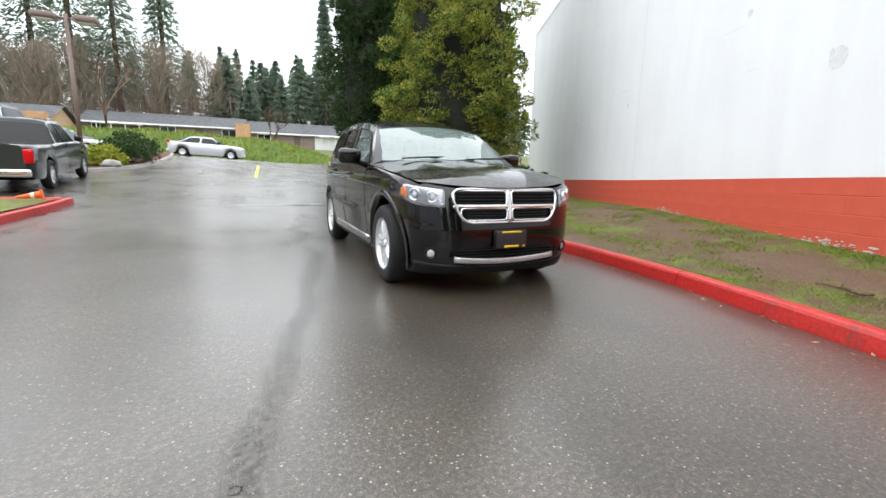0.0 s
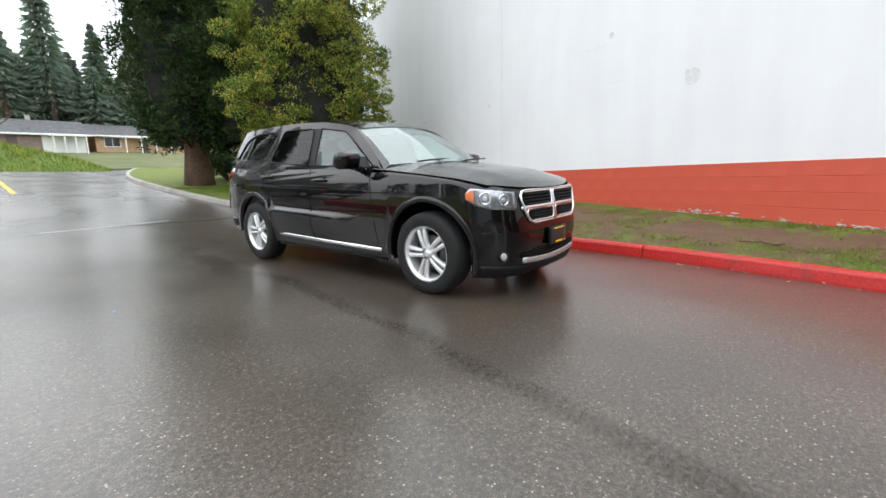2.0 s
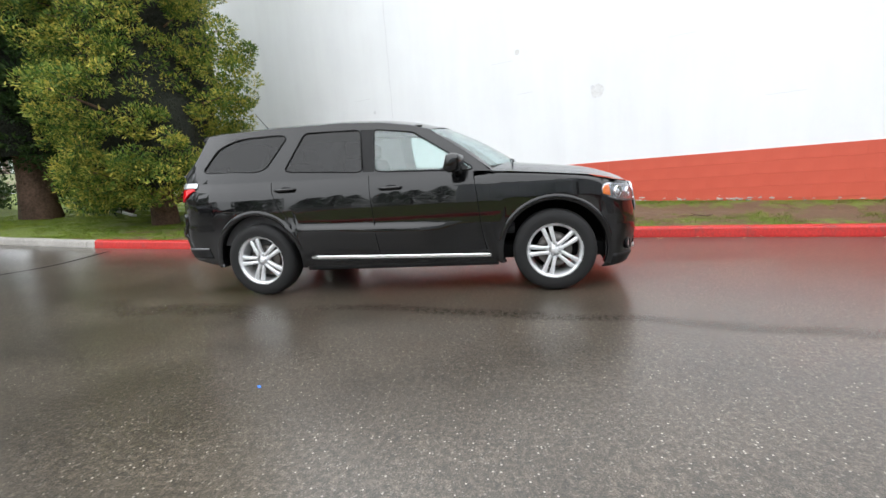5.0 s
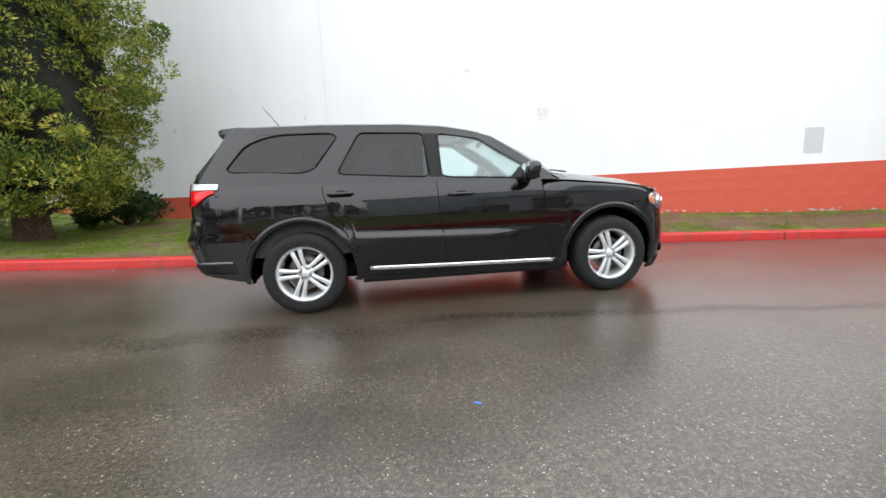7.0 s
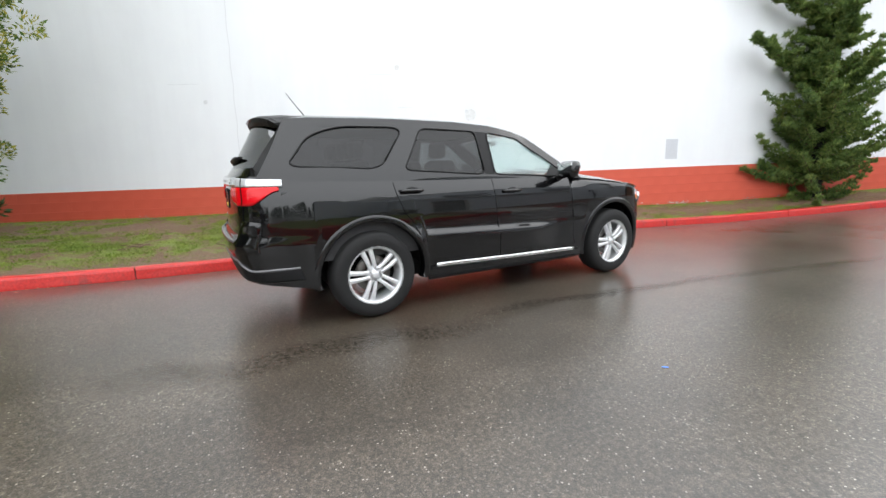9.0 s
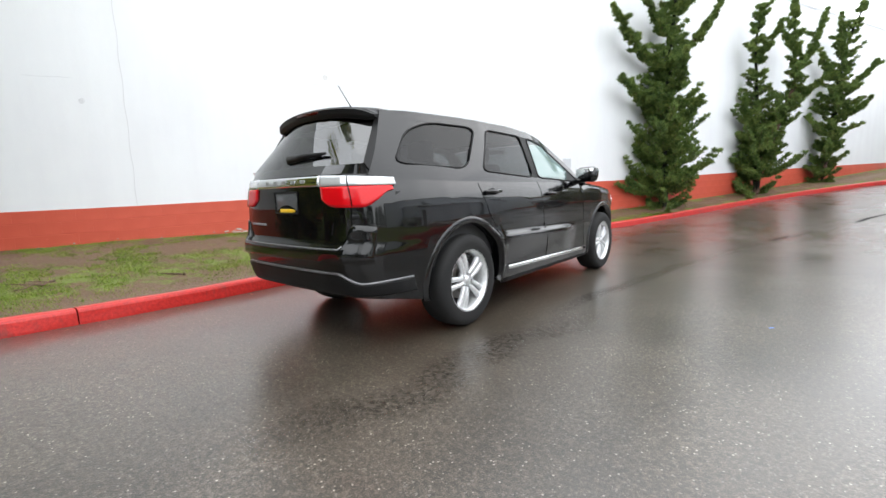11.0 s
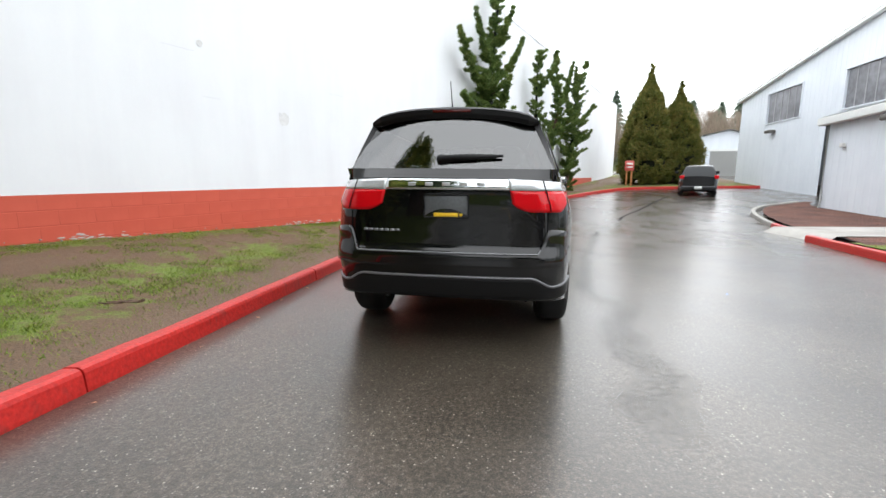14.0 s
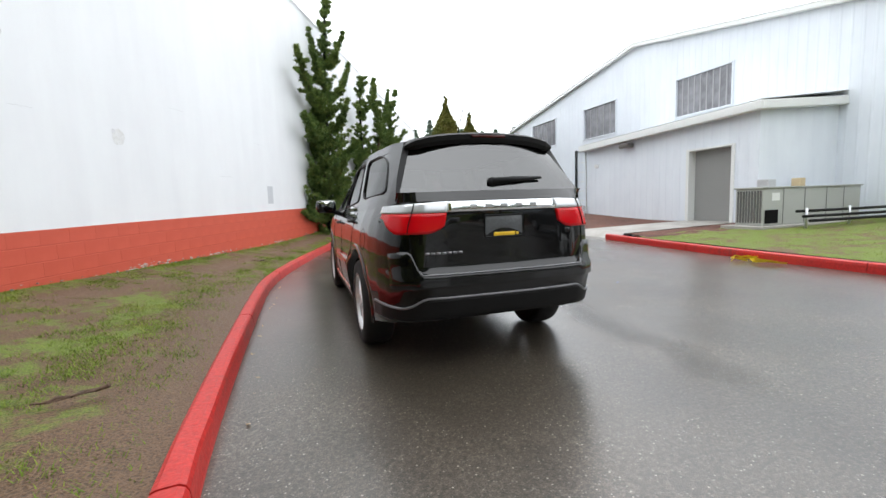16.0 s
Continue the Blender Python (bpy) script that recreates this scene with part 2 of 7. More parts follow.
M_YEW = leaf_mat("tall_cedar_leaf", [(0.25, (0.07, 0.095, 0.02)), (0.5, (0.15, 0.155, 0.035)), (0.8, (0.28, 0.21, 0.065))])
# far fir and twig colours are paled: distance haze put into them
M_FIR = leaf_mat("hazed_fir_leaf", [(0.25, (0.13, 0.185, 0.145)), (0.5, (0.195, 0.26, 0.19)), (0.8, (0.27, 0.33, 0.24))], 0.9, 0.55)
M_BARE = leaf_mat("bare_twigs", [(0.25, (0.23, 0.18, 0.14)), (0.8, (0.42, 0.35, 0.28))], 0.9, 0.5)


# ---- mesh helpers ----
AXIS = []  # while a car's skin is built: front, back and height of the axis that faces turn away from


def part(name, bm, material, parent=None, label="", smooth=True):
    """One mesh object from a bmesh, under a thing or a part."""
    if AXIS and any(e.is_boundary for e in bm.edges):
        total = 0.0
        bm.normal_update()
        for f in bm.faces:
            c = f.calc_center_median()
            total += f.calc_area() * f.normal.dot(c - Vector((0, min(max(c.y, AXIS[0]), AXIS[1]), AXIS[2])))
        if total < 0:
            bmesh.ops.reverse_faces(bm, faces=bm.faces)
    me = bpy.data.meshes.new(name)
    bm.to_mesh(me)
    bm.free()
    if smooth:
        me.shade_smooth()
    me.materials.append(material)
    ob = new(name, me)
    if parent is not None:
        ob.parent = parent
    return tagged(ob, label)


def soup(name, verts, faces, material, parent=None, label="", smooth=False):
    me = bpy.data.meshes.new(name)
    me.from_pydata(verts, [], faces)
    me.update()
    if smooth:
        me.shade_smooth()
    me.materials.append(material)
    ob = new(name, me)
    if parent is not None:
        ob.parent = parent
    return tagged(ob, label)


def thing(name, label, category, at=(0, 0, 0), turn=0.0, group="", kind=""):
    ob = new(name)
    ob.matrix_basis = pose(*at, 0, 0, turn)
    return tagged(ob, label, category, group, kind)


def add_box(bm, lo, hi, bevel=0.0, m=None):
    c = [(a + b) / 2 for a, b in zip(lo, hi)]
    s = [b - a for a, b in zip(lo, hi)]
    tmp = bmesh.new()
    bmesh.ops.create_cube(tmp, size=1.0)
    bmesh.ops.scale(tmp, vec=s, verts=tmp.verts)
    if bevel:
        bmesh.ops.bevel(tmp, geom=tmp.edges, offset=bevel, segments=2, affect="EDGES", profile=0.5)
    bmesh.ops.translate(tmp, vec=c, verts=tmp.verts)
    if m is not None:
        bmesh.ops.transform(tmp, matrix=m, verts=tmp.verts)
    join(bm, tmp)
    return bm


def join(bm, tmp):
    me = bpy.data.meshes.new("tmp")
    tmp.to_mesh(me)
    tmp.free()
    bm.from_mesh(me)
    bpy.data.meshes.remove(me)


def box(lo, hi, bevel=0.0, m=None):
    return add_box(bmesh.new(), lo, hi, bevel, m)


def add_lathe(bm, profile, n=32, m=None, closed=False):
    """Turns (radius, height) pairs about z."""
    rings = []
    m = m or Matrix()
    for r, h in profile:
        rings.append([bm.verts.new(m @ Vector((r * math.cos(2 * math.pi * i / n), r * math.sin(2 * math.pi * i / n), h))) for i in range(n)])
    pairs = list(zip(rings, rings[1:])) + ([(rings[-1], rings[0])] if closed else [])
    for a, b in pairs:
        for i in range(n):
            bm.faces.new((a[i], a[(i + 1) % n], b[(i + 1) % n], b[i]))
    if not closed:
        for ring in (rings[0], rings[-1]):
            if (ring[0].co - ring[n // 2].co).length > 1e-4:
                bm.faces.new(ring)
    bmesh.ops.recalc_face_normals(bm, faces=bm.faces)
    return bm


def lathe(profile, n=32, m=None, closed=False):
    return add_lathe(bmesh.new(), profile, n, m, closed)


def add_tube(bm, pts, radius, n=8, cap=True):
    """A tube along points; radius may be a list."""
    pts = [Vector(p) for p in pts]
    rad = radius if isinstance(radius, (list, tuple)) else [radius] * len(pts)
    rings = []
    for i, p in enumerate(pts):
        d = (pts[min(i + 1, len(pts) - 1)] - pts[max(i - 1, 0)]).normalized()
        q = d.to_track_quat("Z", "Y")
        rings.append([bm.verts.new(p + q @ Vector((rad[i] * math.cos(2 * math.pi * k / n), rad[i] * math.sin(2 * math.pi * k / n), 0))) for k in range(n)])
    for a, b in zip(rings, rings[1:]):
        for k in range(n):
            bm.faces.new((a[k], a[(k + 1) % n], b[(k + 1) % n], b[k]))
    if cap:
        bm.faces.new(rings[0][::-1])
        bm.faces.new(rings[-1])
    return bm


def tube(pts, radius, n=8):
    return add_tube(bmesh.new(), pts, radius, n)


def add_grid(bm, rows):
    """Faces between rows of points."""
    vs = [[bm.verts.new(p) for p in row] for row in rows]
    for a, b in zip(vs, vs[1:]):
        for i in range(len(a) - 1):
            quad = (a[i], a[i + 1], b[i + 1], b[i])
            if (a[i].co - b[i].co).length + (a[i + 1].co - b[i + 1].co).length > 1e-6:
                bm.faces.new(quad)
    return bm


def grid(rows):
    return add_grid(bmesh.new(), rows)


def curve(table, x):
    """Smooth value from sorted (x, value) pairs."""
    if x <= table[0][0]:
        return table[0][1]
    for (x0, a), (x1, b) in zip(table, table[1:]):
        if x <= x1:
            s = (x - x0) / (x1 - x0)
            return a + (b - a) * s
    return table[-1][1]


def smooth_line(pts, step=0.25):
    """A Catmull-Rom line through points, in even steps."""
    pts = [Vector(p) for p in pts]
    out = []
    for i in range(len(pts) - 1):
        p0, p1, p2, p3 = pts[max(i - 1, 0)], pts[i], pts[i + 1], pts[min(i + 2, len(pts) - 1)]
        n = max(2, int((p2 - p1).length / step))
        for k in range(n):
            s = k / n
            out.append(0.5 * (2 * p1 + (p2 - p0) * s + (2 * p0 - 5 * p1 + 4 * p2 - p3) * s * s + (3 * p1 - p0 - 3 * p2 + p3) * s ** 3))
    out.append(pts[-1])
    return out


# ---- the ground ----
def gz(x, y):
    """Height of the ground."""
    z = 0.0
    crest = 33 - 5.5 * max(0.0, min(1.0, (x + 5) / 8))
    u = min(y, crest) - 8
    if u > 0:
        z += 0.085 * u * u / (u + 3)
    u = -1 - max(y, -40)
    if u > 0:
        z += 0.07 * u * u / (u + 3)
    if y > 42:
        z += 0.085 * (min(y, 85) - 42)
    return z + 0.025 * min(max(-x, 0), 12) * (1 - max(0.0, min(1.0, (y - 9) / 6)))


WALL_A = radians(23.2)
WALL_P = Vector((6.17, 3.0, 0))
WALL_D = Vector((-math.sin(WALL_A), -math.cos(WALL_A), 0))
WALL_N = Vector((-math.cos(WALL_A), math.sin(WALL_A), 0))


def wall_x(y):
    return WALL_P.x + (y - WALL_P.y) * math.tan(WALL_A)


def steps(spans):
    out = []
    for a, b, d in spans:
        n = max(1, round((b - a) / d))
        out += [a + (b - a) * i / n for i in range(n)]
    return out + [spans[-1][1]]


gx = steps([(-900, -100, 160), (-100, -20, 8), (-20, 20, 1.0), (20, 100, 8), (100, 900, 160)])
gy = steps([(-900, -100, 160), (-100, -44, 8), (-44, 46, 0.8), (46, 110, 4), (110, 1500, 250)])
tagged(part("ground", grid([[(x, y, gz(x, y)) for x in gx] for y in gy]), M_ASPHALT), "wet dark asphalt of a car park lane", "ground", kind="structure")

KERB = [(13.0, 33.2), (9.5, 32.0), (8.0, 31.0), (6.2, 28.5), (4.8, 25.5), (3.95, 22), (3.72, 17), (3.75, 13), (3.95, 10.5), (4.1, 8.5), (4.1, 5), (4.03, 3.6), (3.84, 2.4), (3.48, 0.8), (2.85, -1.6), (1.75, -4.7), (0.1, -8.9), (-1.6, -11.7), (-3.3, -14.0), (-4.9, -15.6), (-6.6, -16.1), (-8.3, -16.1), (-12.5, -16.0)]


def kerb_run(name, line, width, height, material, label, inside, joints=3.0):
    """A kerb of separate lengths along a line of (x, y) with its face on the line; inside: +1 when the bed lies left of the line."""
    pts = smooth_line([(x, y, 0) for x, y in line], 0.3)
    top = tagged(new(name), label, "kerb", kind="structure")
    cut, acc, chunk = [], 0.0, [pts[0]]
    for a, b in zip(pts, pts[1:]):
        chunk.append(b)
        acc += (b - a).length
        if acc > joints:
            cut.append(chunk)
            chunk, acc = [b], 0.0
    if len(chunk) > 1:
        cut.append(chunk)
    rnd = random.Random(5)
    for ch in cut:
        rows = []
        lift = rnd.uniform(-0.006, 0.006)
        for i, p in enumerate(ch):
            d = (ch[min(i + 1, len(ch) - 1)] - ch[max(i - 1, 0)]).normalized()
            n = Vector((-d.y, d.x, 0)) * inside
            q = p.copy()
            if i == 0:
                q += d * 0.006
            if i == len(ch) - 1:
                q -= d * 0.006
            g = gz(p.x, p.y) + lift
            wob = 0.006 * noise.noise(p * 2.3)
            sec = [(0.0, -0.1), (0.004, 0.02), (0.018 + wob, height - 0.035), (0.030 + wob, height - 0.012), (0.055 + wob, height), (width - 0.03, height + wob), (width - 0.008, height - 0.012), (width, height - 0.05), (width, -0.1)]
            rows.append([q + n * o + Vector((0, 0, g + h)) for o, h in sec])
        bm = grid(rows)
        for row in (0, -1):
            bm.verts.ensure_lookup_table()
            k = len(rows[0])
            vs = bm.verts[:k] if row == 0 else bm.verts[-k:]
            bm.faces.new(vs)
        bmesh.ops.recalc_face_normals(bm, faces=bm.faces)
        part("kerb_length", bm, material, top, smooth=False)
    return top


k0 = [i for i, p in enumerate(KERB) if p == (3.75, 13)][0]
kerb_run("kerb_grey", KERB[:k0] + [(3.78, 12.3)], 0.16, 0.13, M_CONC, "worn grey concrete kerb round a grass island", -1 * -1)
kerb_run("kerb_red", [(3.78, 12.3)] + KERB[k0 + 1:], 0.16, 0.145, M_KERB, "red painted concrete kerb with scuffed paint", 1)
KERB_W = [(-4.55, 1.25), (-4.3, 3.0), (-4.1, 4.6), (-3.95, 6.5), (-3.85, 9.6), (-3.75, 11.0), (-3.72, 12.2)]
kerb_run("kerb_red", KERB_W, 0.16, 0.14, M_KERB, "red painted concrete kerb along a small lawn", -1 * -1 * -1)
KERB_B = [(-9.6, -7.9), (-8.6, -7.2), (-7.4, -6.2), (-6.6, -5.0), (-6.1, -3.8), (-5.6, -2.2), (-5.2, -0.55)]
kerb_run("kerb_grey", KERB_B[:-1] + [(-5.45, -1.65)], 0.16, 0.13, M_CONC, "grey concrete kerb round a mulch bed", -1)
kerb_run("kerb_red", [(-5.45, -1.64), (-5.32, -1.1), (-5.2, -0.55)], 0.16, 0.13, M_KERB, "short red painted end of the mulch bed kerb", -1)


def base_rise(y):
    """How far the lawn stands above the ground at the wall."""
    return curve([(-20, 0.25), (-4, 0.30), (0, 0.32), (3, 0.36), (6, 0.42), (8, 0.42), (10, 0.30), (13, 0.10), (16, 0.08)], y)


def wear(s, y):
    """Bare soil across the strip, from kerb (0) to wall (1): a worn middle at one end, a worn wall side at the other."""
    k = max(0.0, min(1.0, (y - 3.0) / 2.0))
    a = 0.13 * math.exp(-((s - 0.48) / 0.20) ** 2) - 0.06 * max(0.0, 1 - s / 0.22) - 0.07 * max(0.0, 1 - (1 - s) / 0.16)
    b = 0.11 * math.exp(-((s - 0.72) / 0.15) ** 2) - 0.05 * max(0.0, 1 - (1 - s) / 0.10)
    return a + (b - a) * k


def bed(name, inner, outer, h0, h1, material, label, n=14, crown=0.0, bumpy=0.03):
    """A strip of ground between two lines of equal length."""
    rows = []
    for p, q in zip(inner, outer):
        row = []
        for k in range(n + 1):
            s = k / n
            v = Vector(p).lerp(Vector(q), s)
            top = h1 if h1 is not None else base_rise(q[1])
            hh = h0 + (top - h0) * s + crown * math.sin(math.pi * s)
            edge = min(1.0, s * 8, (1 - s) * 8 + 0.2)
            row.append((v.x, v.y, gz(v.x, v.y) + hh + bumpy * edge * (noise.noise(Vector((v.x * 1.6, v.y * 1.6, 0))) + 0.5 * noise.noise(Vector((v.x * 5, v.y * 5, 3))))))
        rows.append(row)
    ob = part(name, grid(rows), material)
    mud = ob.data.attributes.new("mud", "FLOAT", "POINT")
    k = 0
    for p, row in zip(inner, rows):
        for j, v in enumerate(row):
            near = max(0.0, 1 - (Vector(v[:2]) - Vector((p[0], p[1]))).length / 0.85)
            run = max(0.0, min(1.0, (v[1] - 3.0) / 1.5, (11.5 - v[1]) / 1.0))
            mud.data[k].value = (0.20 * near * run + wear(j / n, v[1]) * max(0.0, min(1.0, (13.0 - v[1]) / 2.0)) - 0.14 * max(0.0, min(1.0, (v[1] - 12.0) / 2.0))) if name == "lawn_strip" else -0.05
            k += 1
    return tagged(ob, label, "lawn" if "lawn" in name else "bed", kind="structure")


inner = [p for p in smooth_line([(x, y, 0) for x, y in KERB[1:]], 0.3)]
inn, out = [], []
for i, p in enumerate(inner):
    d = (inner[min(i + 1, len(inner) - 1)] - inner[max(i - 1, 0)]).normalized()
    n = Vector((-d.y, d.x, 0))
    a = p + n * 0.14
    wx = wall_x(a.y)
    if a.y > 18.0:
        wx = 13.4 + (a.y - 18) * 0.3
    if a.y < -14:
        b = Vector((a.x - 1.0, a.y - 12, 0)) if a.x < -4 else Vector((wall_x(a.y - 6) - 0.02, a.y - 6, 0))
    else:
        b = a + n * max(0.3, (Vector((wx, a.y, 0)) - a).dot(n)) if a.y > 18 else None
        if b is None:
            s = (WALL_P - a).dot(WALL_N) / min(-0.3, n.dot(WALL_N))
            b = a + n * s
    inn.append(a)
    out.append(b)
bed("lawn_strip", inn, out, 0.12, None, M_LAWN, "patchy lawn with bare muddy soil beside the wall", 24)


# ---- the painted wall ----
RED_TOP = [(-30, 1.98), (-21, 1.78), (-14, 1.58), (-9, 1.42), (-4, 1.25), (3, 1.12), (8, 1.0), (14, 0.92), (20, 0.88)]


def red_top(y):
    return curve(RED_TOP, y)


S0, S1, S_RED = -17.0, 32.5, 25.5
WALL_TOP = 7.6
BLOCK_L, BLOCK_H = 0.406, 0.203


def on_wall(s, z, out=0.0):
    p = WALL_P + WALL_D * s - WALL_N * -out
    return Vector((p.x, p.y, z))


def wall_core():
    wall = tagged(new("wall_east"), "tall painted masonry wall, white above a red band", "wall", kind="structure")
    up, low = [], []
    ss = steps([(S0, S1, 0.8)])
    for s in ss:
        y = on_wall(s, 0).y
        up.append((on_wall(s, red_top(y)), on_wall(s, WALL_TOP)))
    bm = grid([[p[0] for p in up], [p[1] for p in up], [p[1] - WALL_N * 0.3 for p in up], [p[0] - WALL_N * 0.3 for p in up]])
    bm.verts.ensure_lookup_table()
    k = len(up)
    for i in (0, k - 1):
        bm.faces.new([bm.verts[i + j * k] for j in range(4)])
    bmesh.ops.recalc_face_normals(bm, faces=bm.faces)
    part("upper_wall", bm, M_WHITE, wall, smooth=False)
    rows = []
    for h in (-0.6, 0.0):
        rows.append([on_wall(s, red_top(on_wall(s, 0).y) + (h - 1.0 if h < 0 else -0.004), 0.006) for s in ss if s <= S_RED])
    bm = grid([rows[0], rows[1], [p - WALL_N * 0.3 for p in rows[1]]])
    bmesh.ops.recalc_face_normals(bm, faces=bm.faces)
    part("red_band", bm, M_RED, wall, smooth=False)
    rows = [[on_wall(s, red_top(on_wall(s, 0).y) - 1.6) for s in ss if s >= S_RED - 0.4], [on_wall(s, red_top(on_wall(s, 0).y)) for s in ss if s >= S_RED - 0.4]]
    part("wall_foot", grid(rows), M_WHITE, wall, smooth=False)
    cap = [on_wall(s, WALL_TOP) for s in ss]
    bm = grid([[p + WALL_N * 0.02 - Vector((0, 0, 0.06)) for p in cap], [p + WALL_N * 0.02 + Vector((0, 0, 0.02)) for p in cap], [p - WALL_N * 0.35 + Vector((0, 0, 0.02)) for p in cap]])
    part("coping", bm, plain("pale_flashing", (0.70, 0.71, 0.73), 0.5), wall, smooth=False)
    # the end face at the street side and the roof behind
    a, b = on_wall(S0, 0), on_wall(S1, 0)
    back = WALL_N * -14
    part("end_wall", grid([[a + Vector((0, 0, -1)), a + back + Vector((0, 0, -1))], [a + Vector((0, 0, WALL_TOP)), a + back + Vector((0, 0, WALL_TOP))]]), M_WHITE, wall, smooth=False)
    part("end_wall", grid([[b + Vector((0, 0, -1)), b + back + Vector((0, 0, -1))], [b + Vector((0, 0, WALL_TOP)), b + back + Vector((0, 0, WALL_TOP))]]), M_WHITE, wall, smooth=False)
    part("roof_deck", grid([[a + Vector((0, 0, WALL_TOP - 0.1)), b + Vector((0, 0, WALL_TOP - 0.1))], [a + back + Vector((0, 0, WALL_TOP - 0.1)), b + back + Vector((0, 0, WALL_TOP - 0.1))]]), M_CONC, wall, smooth=False)
    return wall


WALL = wall_core()

# ---- the black sport utility vehicle ----
M_PAINT = car_paint("black_car_paint", (0.0018, 0.0018, 0.0022))
M_PAINT_WET = car_paint("black_car_paint_beaded", (0.0018, 0.0018, 0.0022), drops=True)
M_PLASTIC = plain("black_plastic", (0.006, 0.006, 0.0065), 0.5)
M_PLASTIC.node_tree.nodes["Principled BSDF"].inputs["Specular IOR Level"].default_value = 0.25
M_RUBBER = plain("tyre_rubber", (0.006, 0.006, 0.0063), 0.8)
M_CHROME = Mat("chrome", (0.82, 0.83, 0.84), 0.06, 1.0).m
M_ALLOY = plain("silver_alloy", (0.72, 0.73, 0.74), 0.30, 0.55)
M_SATIN = plain("satin_silver", (0.55, 0.56, 0.57), 0.35, 0.7)
M_REDLENS = Mat("red_lens", (0.58, 0.003, 0.008), 0.10, 0.0, 0.25, 0.25).m
M_CLEARLENS = Mat("clear_lens", (0.62, 0.64, 0.66), 0.10, 0.35, 1.0).m
M_AMBER = Mat("amber_lens", (0.75, 0.17, 0.02), 0.12, 0.0, 1.0).m
M_GLASS = glass("clear_tinted_glass", (0.84, 0.98, 0.96), 0.92, 0.09, 0.10)
M_SHIELD = glass("windscreen_glass", (0.80, 0.96, 0.94), 0.80, 0.16, 0.20)
M_PRIVACY = glass("dark_privacy_glass", (0.9, 0.9, 0.95), 0.10, 0.042)
M_REARGLASS = glass("dark_rear_glass", (0.9, 0.9, 0.95), 0.14, 0.15)
M_SEAT = plain("grey_cloth", (0.10, 0.10, 0.105), 0.9)
M_TRIMDARK = plain("dark_cabin_trim", (0.035, 0.035, 0.037), 0.7)
M_HEADLINER = plain("pale_headliner", (0.42, 0.41, 0.39), 0.9)
M_BADGE = plain("dull_badge_metal", (0.22, 0.22, 0.23), 0.4, 0.6)
M_YELLOW = plain("yellow_print", (0.80, 0.50, 0.02), 0.5)
M_PLATE = plain("dark_dealer_plate", (0.03, 0.03, 0.032), 0.3)

HUB_F, HUB_R, HUB_Z, ARCH = 0.93, 3.973, 0.388, 0.485
PLAN = [(0.10, 0.36), (0.115, 0.50), (0.15, 0.61), (0.21, 0.71), (0.29, 0.80), (0.38, 0.86), (0.50, 0.905), (0.7, 0.938), (1.0, 0.95), (1.6, 0.955), (2.6, 0.96), (3.6, 0.96), (4.2, 0.950), (4.5, 0.928), (4.72, 0.893), (4.87, 0.848), (4.97, 0.780), (5.04, 0.67), (5.075, 0.45)]
SECT = [(0.20, 0.945), (0.32, 0.975), (0.45, 0.985), (0.62, 0.992), (0.68, 1.003), (0.74, 1.0), (0.92, 1.0), (1.03, 0.99), (1.10, 0.972), (1.16, 0.945), (1.22, 0.915), (1.34, 0.87)]
SILL = [(0.1, 0.215), (0.3, 0.215), (0.45, 0.25), (1.45, 0.30), (3.4, 0.31), (4.5, 0.335), (4.8, 0.385), (5.08, 0.42)]
TOP = [(0.1, 0.955), (0.15, 0.97), (0.21, 0.985), (0.3, 1.01), (0.6, 1.07), (1.0, 1.115), (1.4, 1.155), (1.8, 1.178), (2.4, 1.187), (3.4, 1.195), (4.3, 1.215), (4.7, 1.235), (4.9, 1.265), (5.08, 1.27)]
NOSE = [(0.20, 0.10), (0.26, 0.06), (0.36, 0.035), (0.44, 0.02), (0.50, 0.005), (0.60, 0.005), (0.66, 0.02), (0.80, 0.045), (0.92, 0.075), (1.0, 0.11)]
TAIL = [(0.30, 0.16), (0.38, 0.09), (0.48, 0.045), (0.58, 0.02), (0.62, 0.0), (0.74, 0.0), (0.765, 0.012), (0.79, 0.045), (0.90, 0.05), (1.10, 0.055), (1.22, 0.06), (1.30, 0.085)]
SEAM_F, SEAM_B, SEAM_R = 1.66, 2.66, 3.78


def body_point(u, w, z):
    """A point of the body: u along, w the plan half width there, z up; the section and the ends' slope are laid on."""
    s = curve(SECT, z)
    du = 0.0
    if u < 1.2:
        k = max(0.0, 1 - u / 1.2)
        du = curve(NOSE, z) * k * k
    if u > 4.2:
        k = (u - 4.2) / 0.875
        du = -curve(TAIL, z) * k * k
    if z > 1.10 and u < 1.5:
        s = 0.972
    x = w * s
    if 1.85 < u < 3.9:
        k = min(1.0, (u - 1.85) / 0.35, (3.9 - u) / 0.35)
        zc = 0.70 + 0.03 * (u - 1.75)
        x += 0.040 * k * min(1.0, max(0.0, (zc - z) / 0.04)) * min(1.0, max(0.0, (z - 0.30) / 0.3))
    return Vector((x, u + du, z))


def arch_z(u):
    zb = curve(SILL, u)
    for h in (HUB_F, HUB_R):
        d = abs(u - h)
        if d < ARCH:
            zb = max(zb, HUB_Z + math.sqrt(ARCH * ARCH - d * d))
    return zb


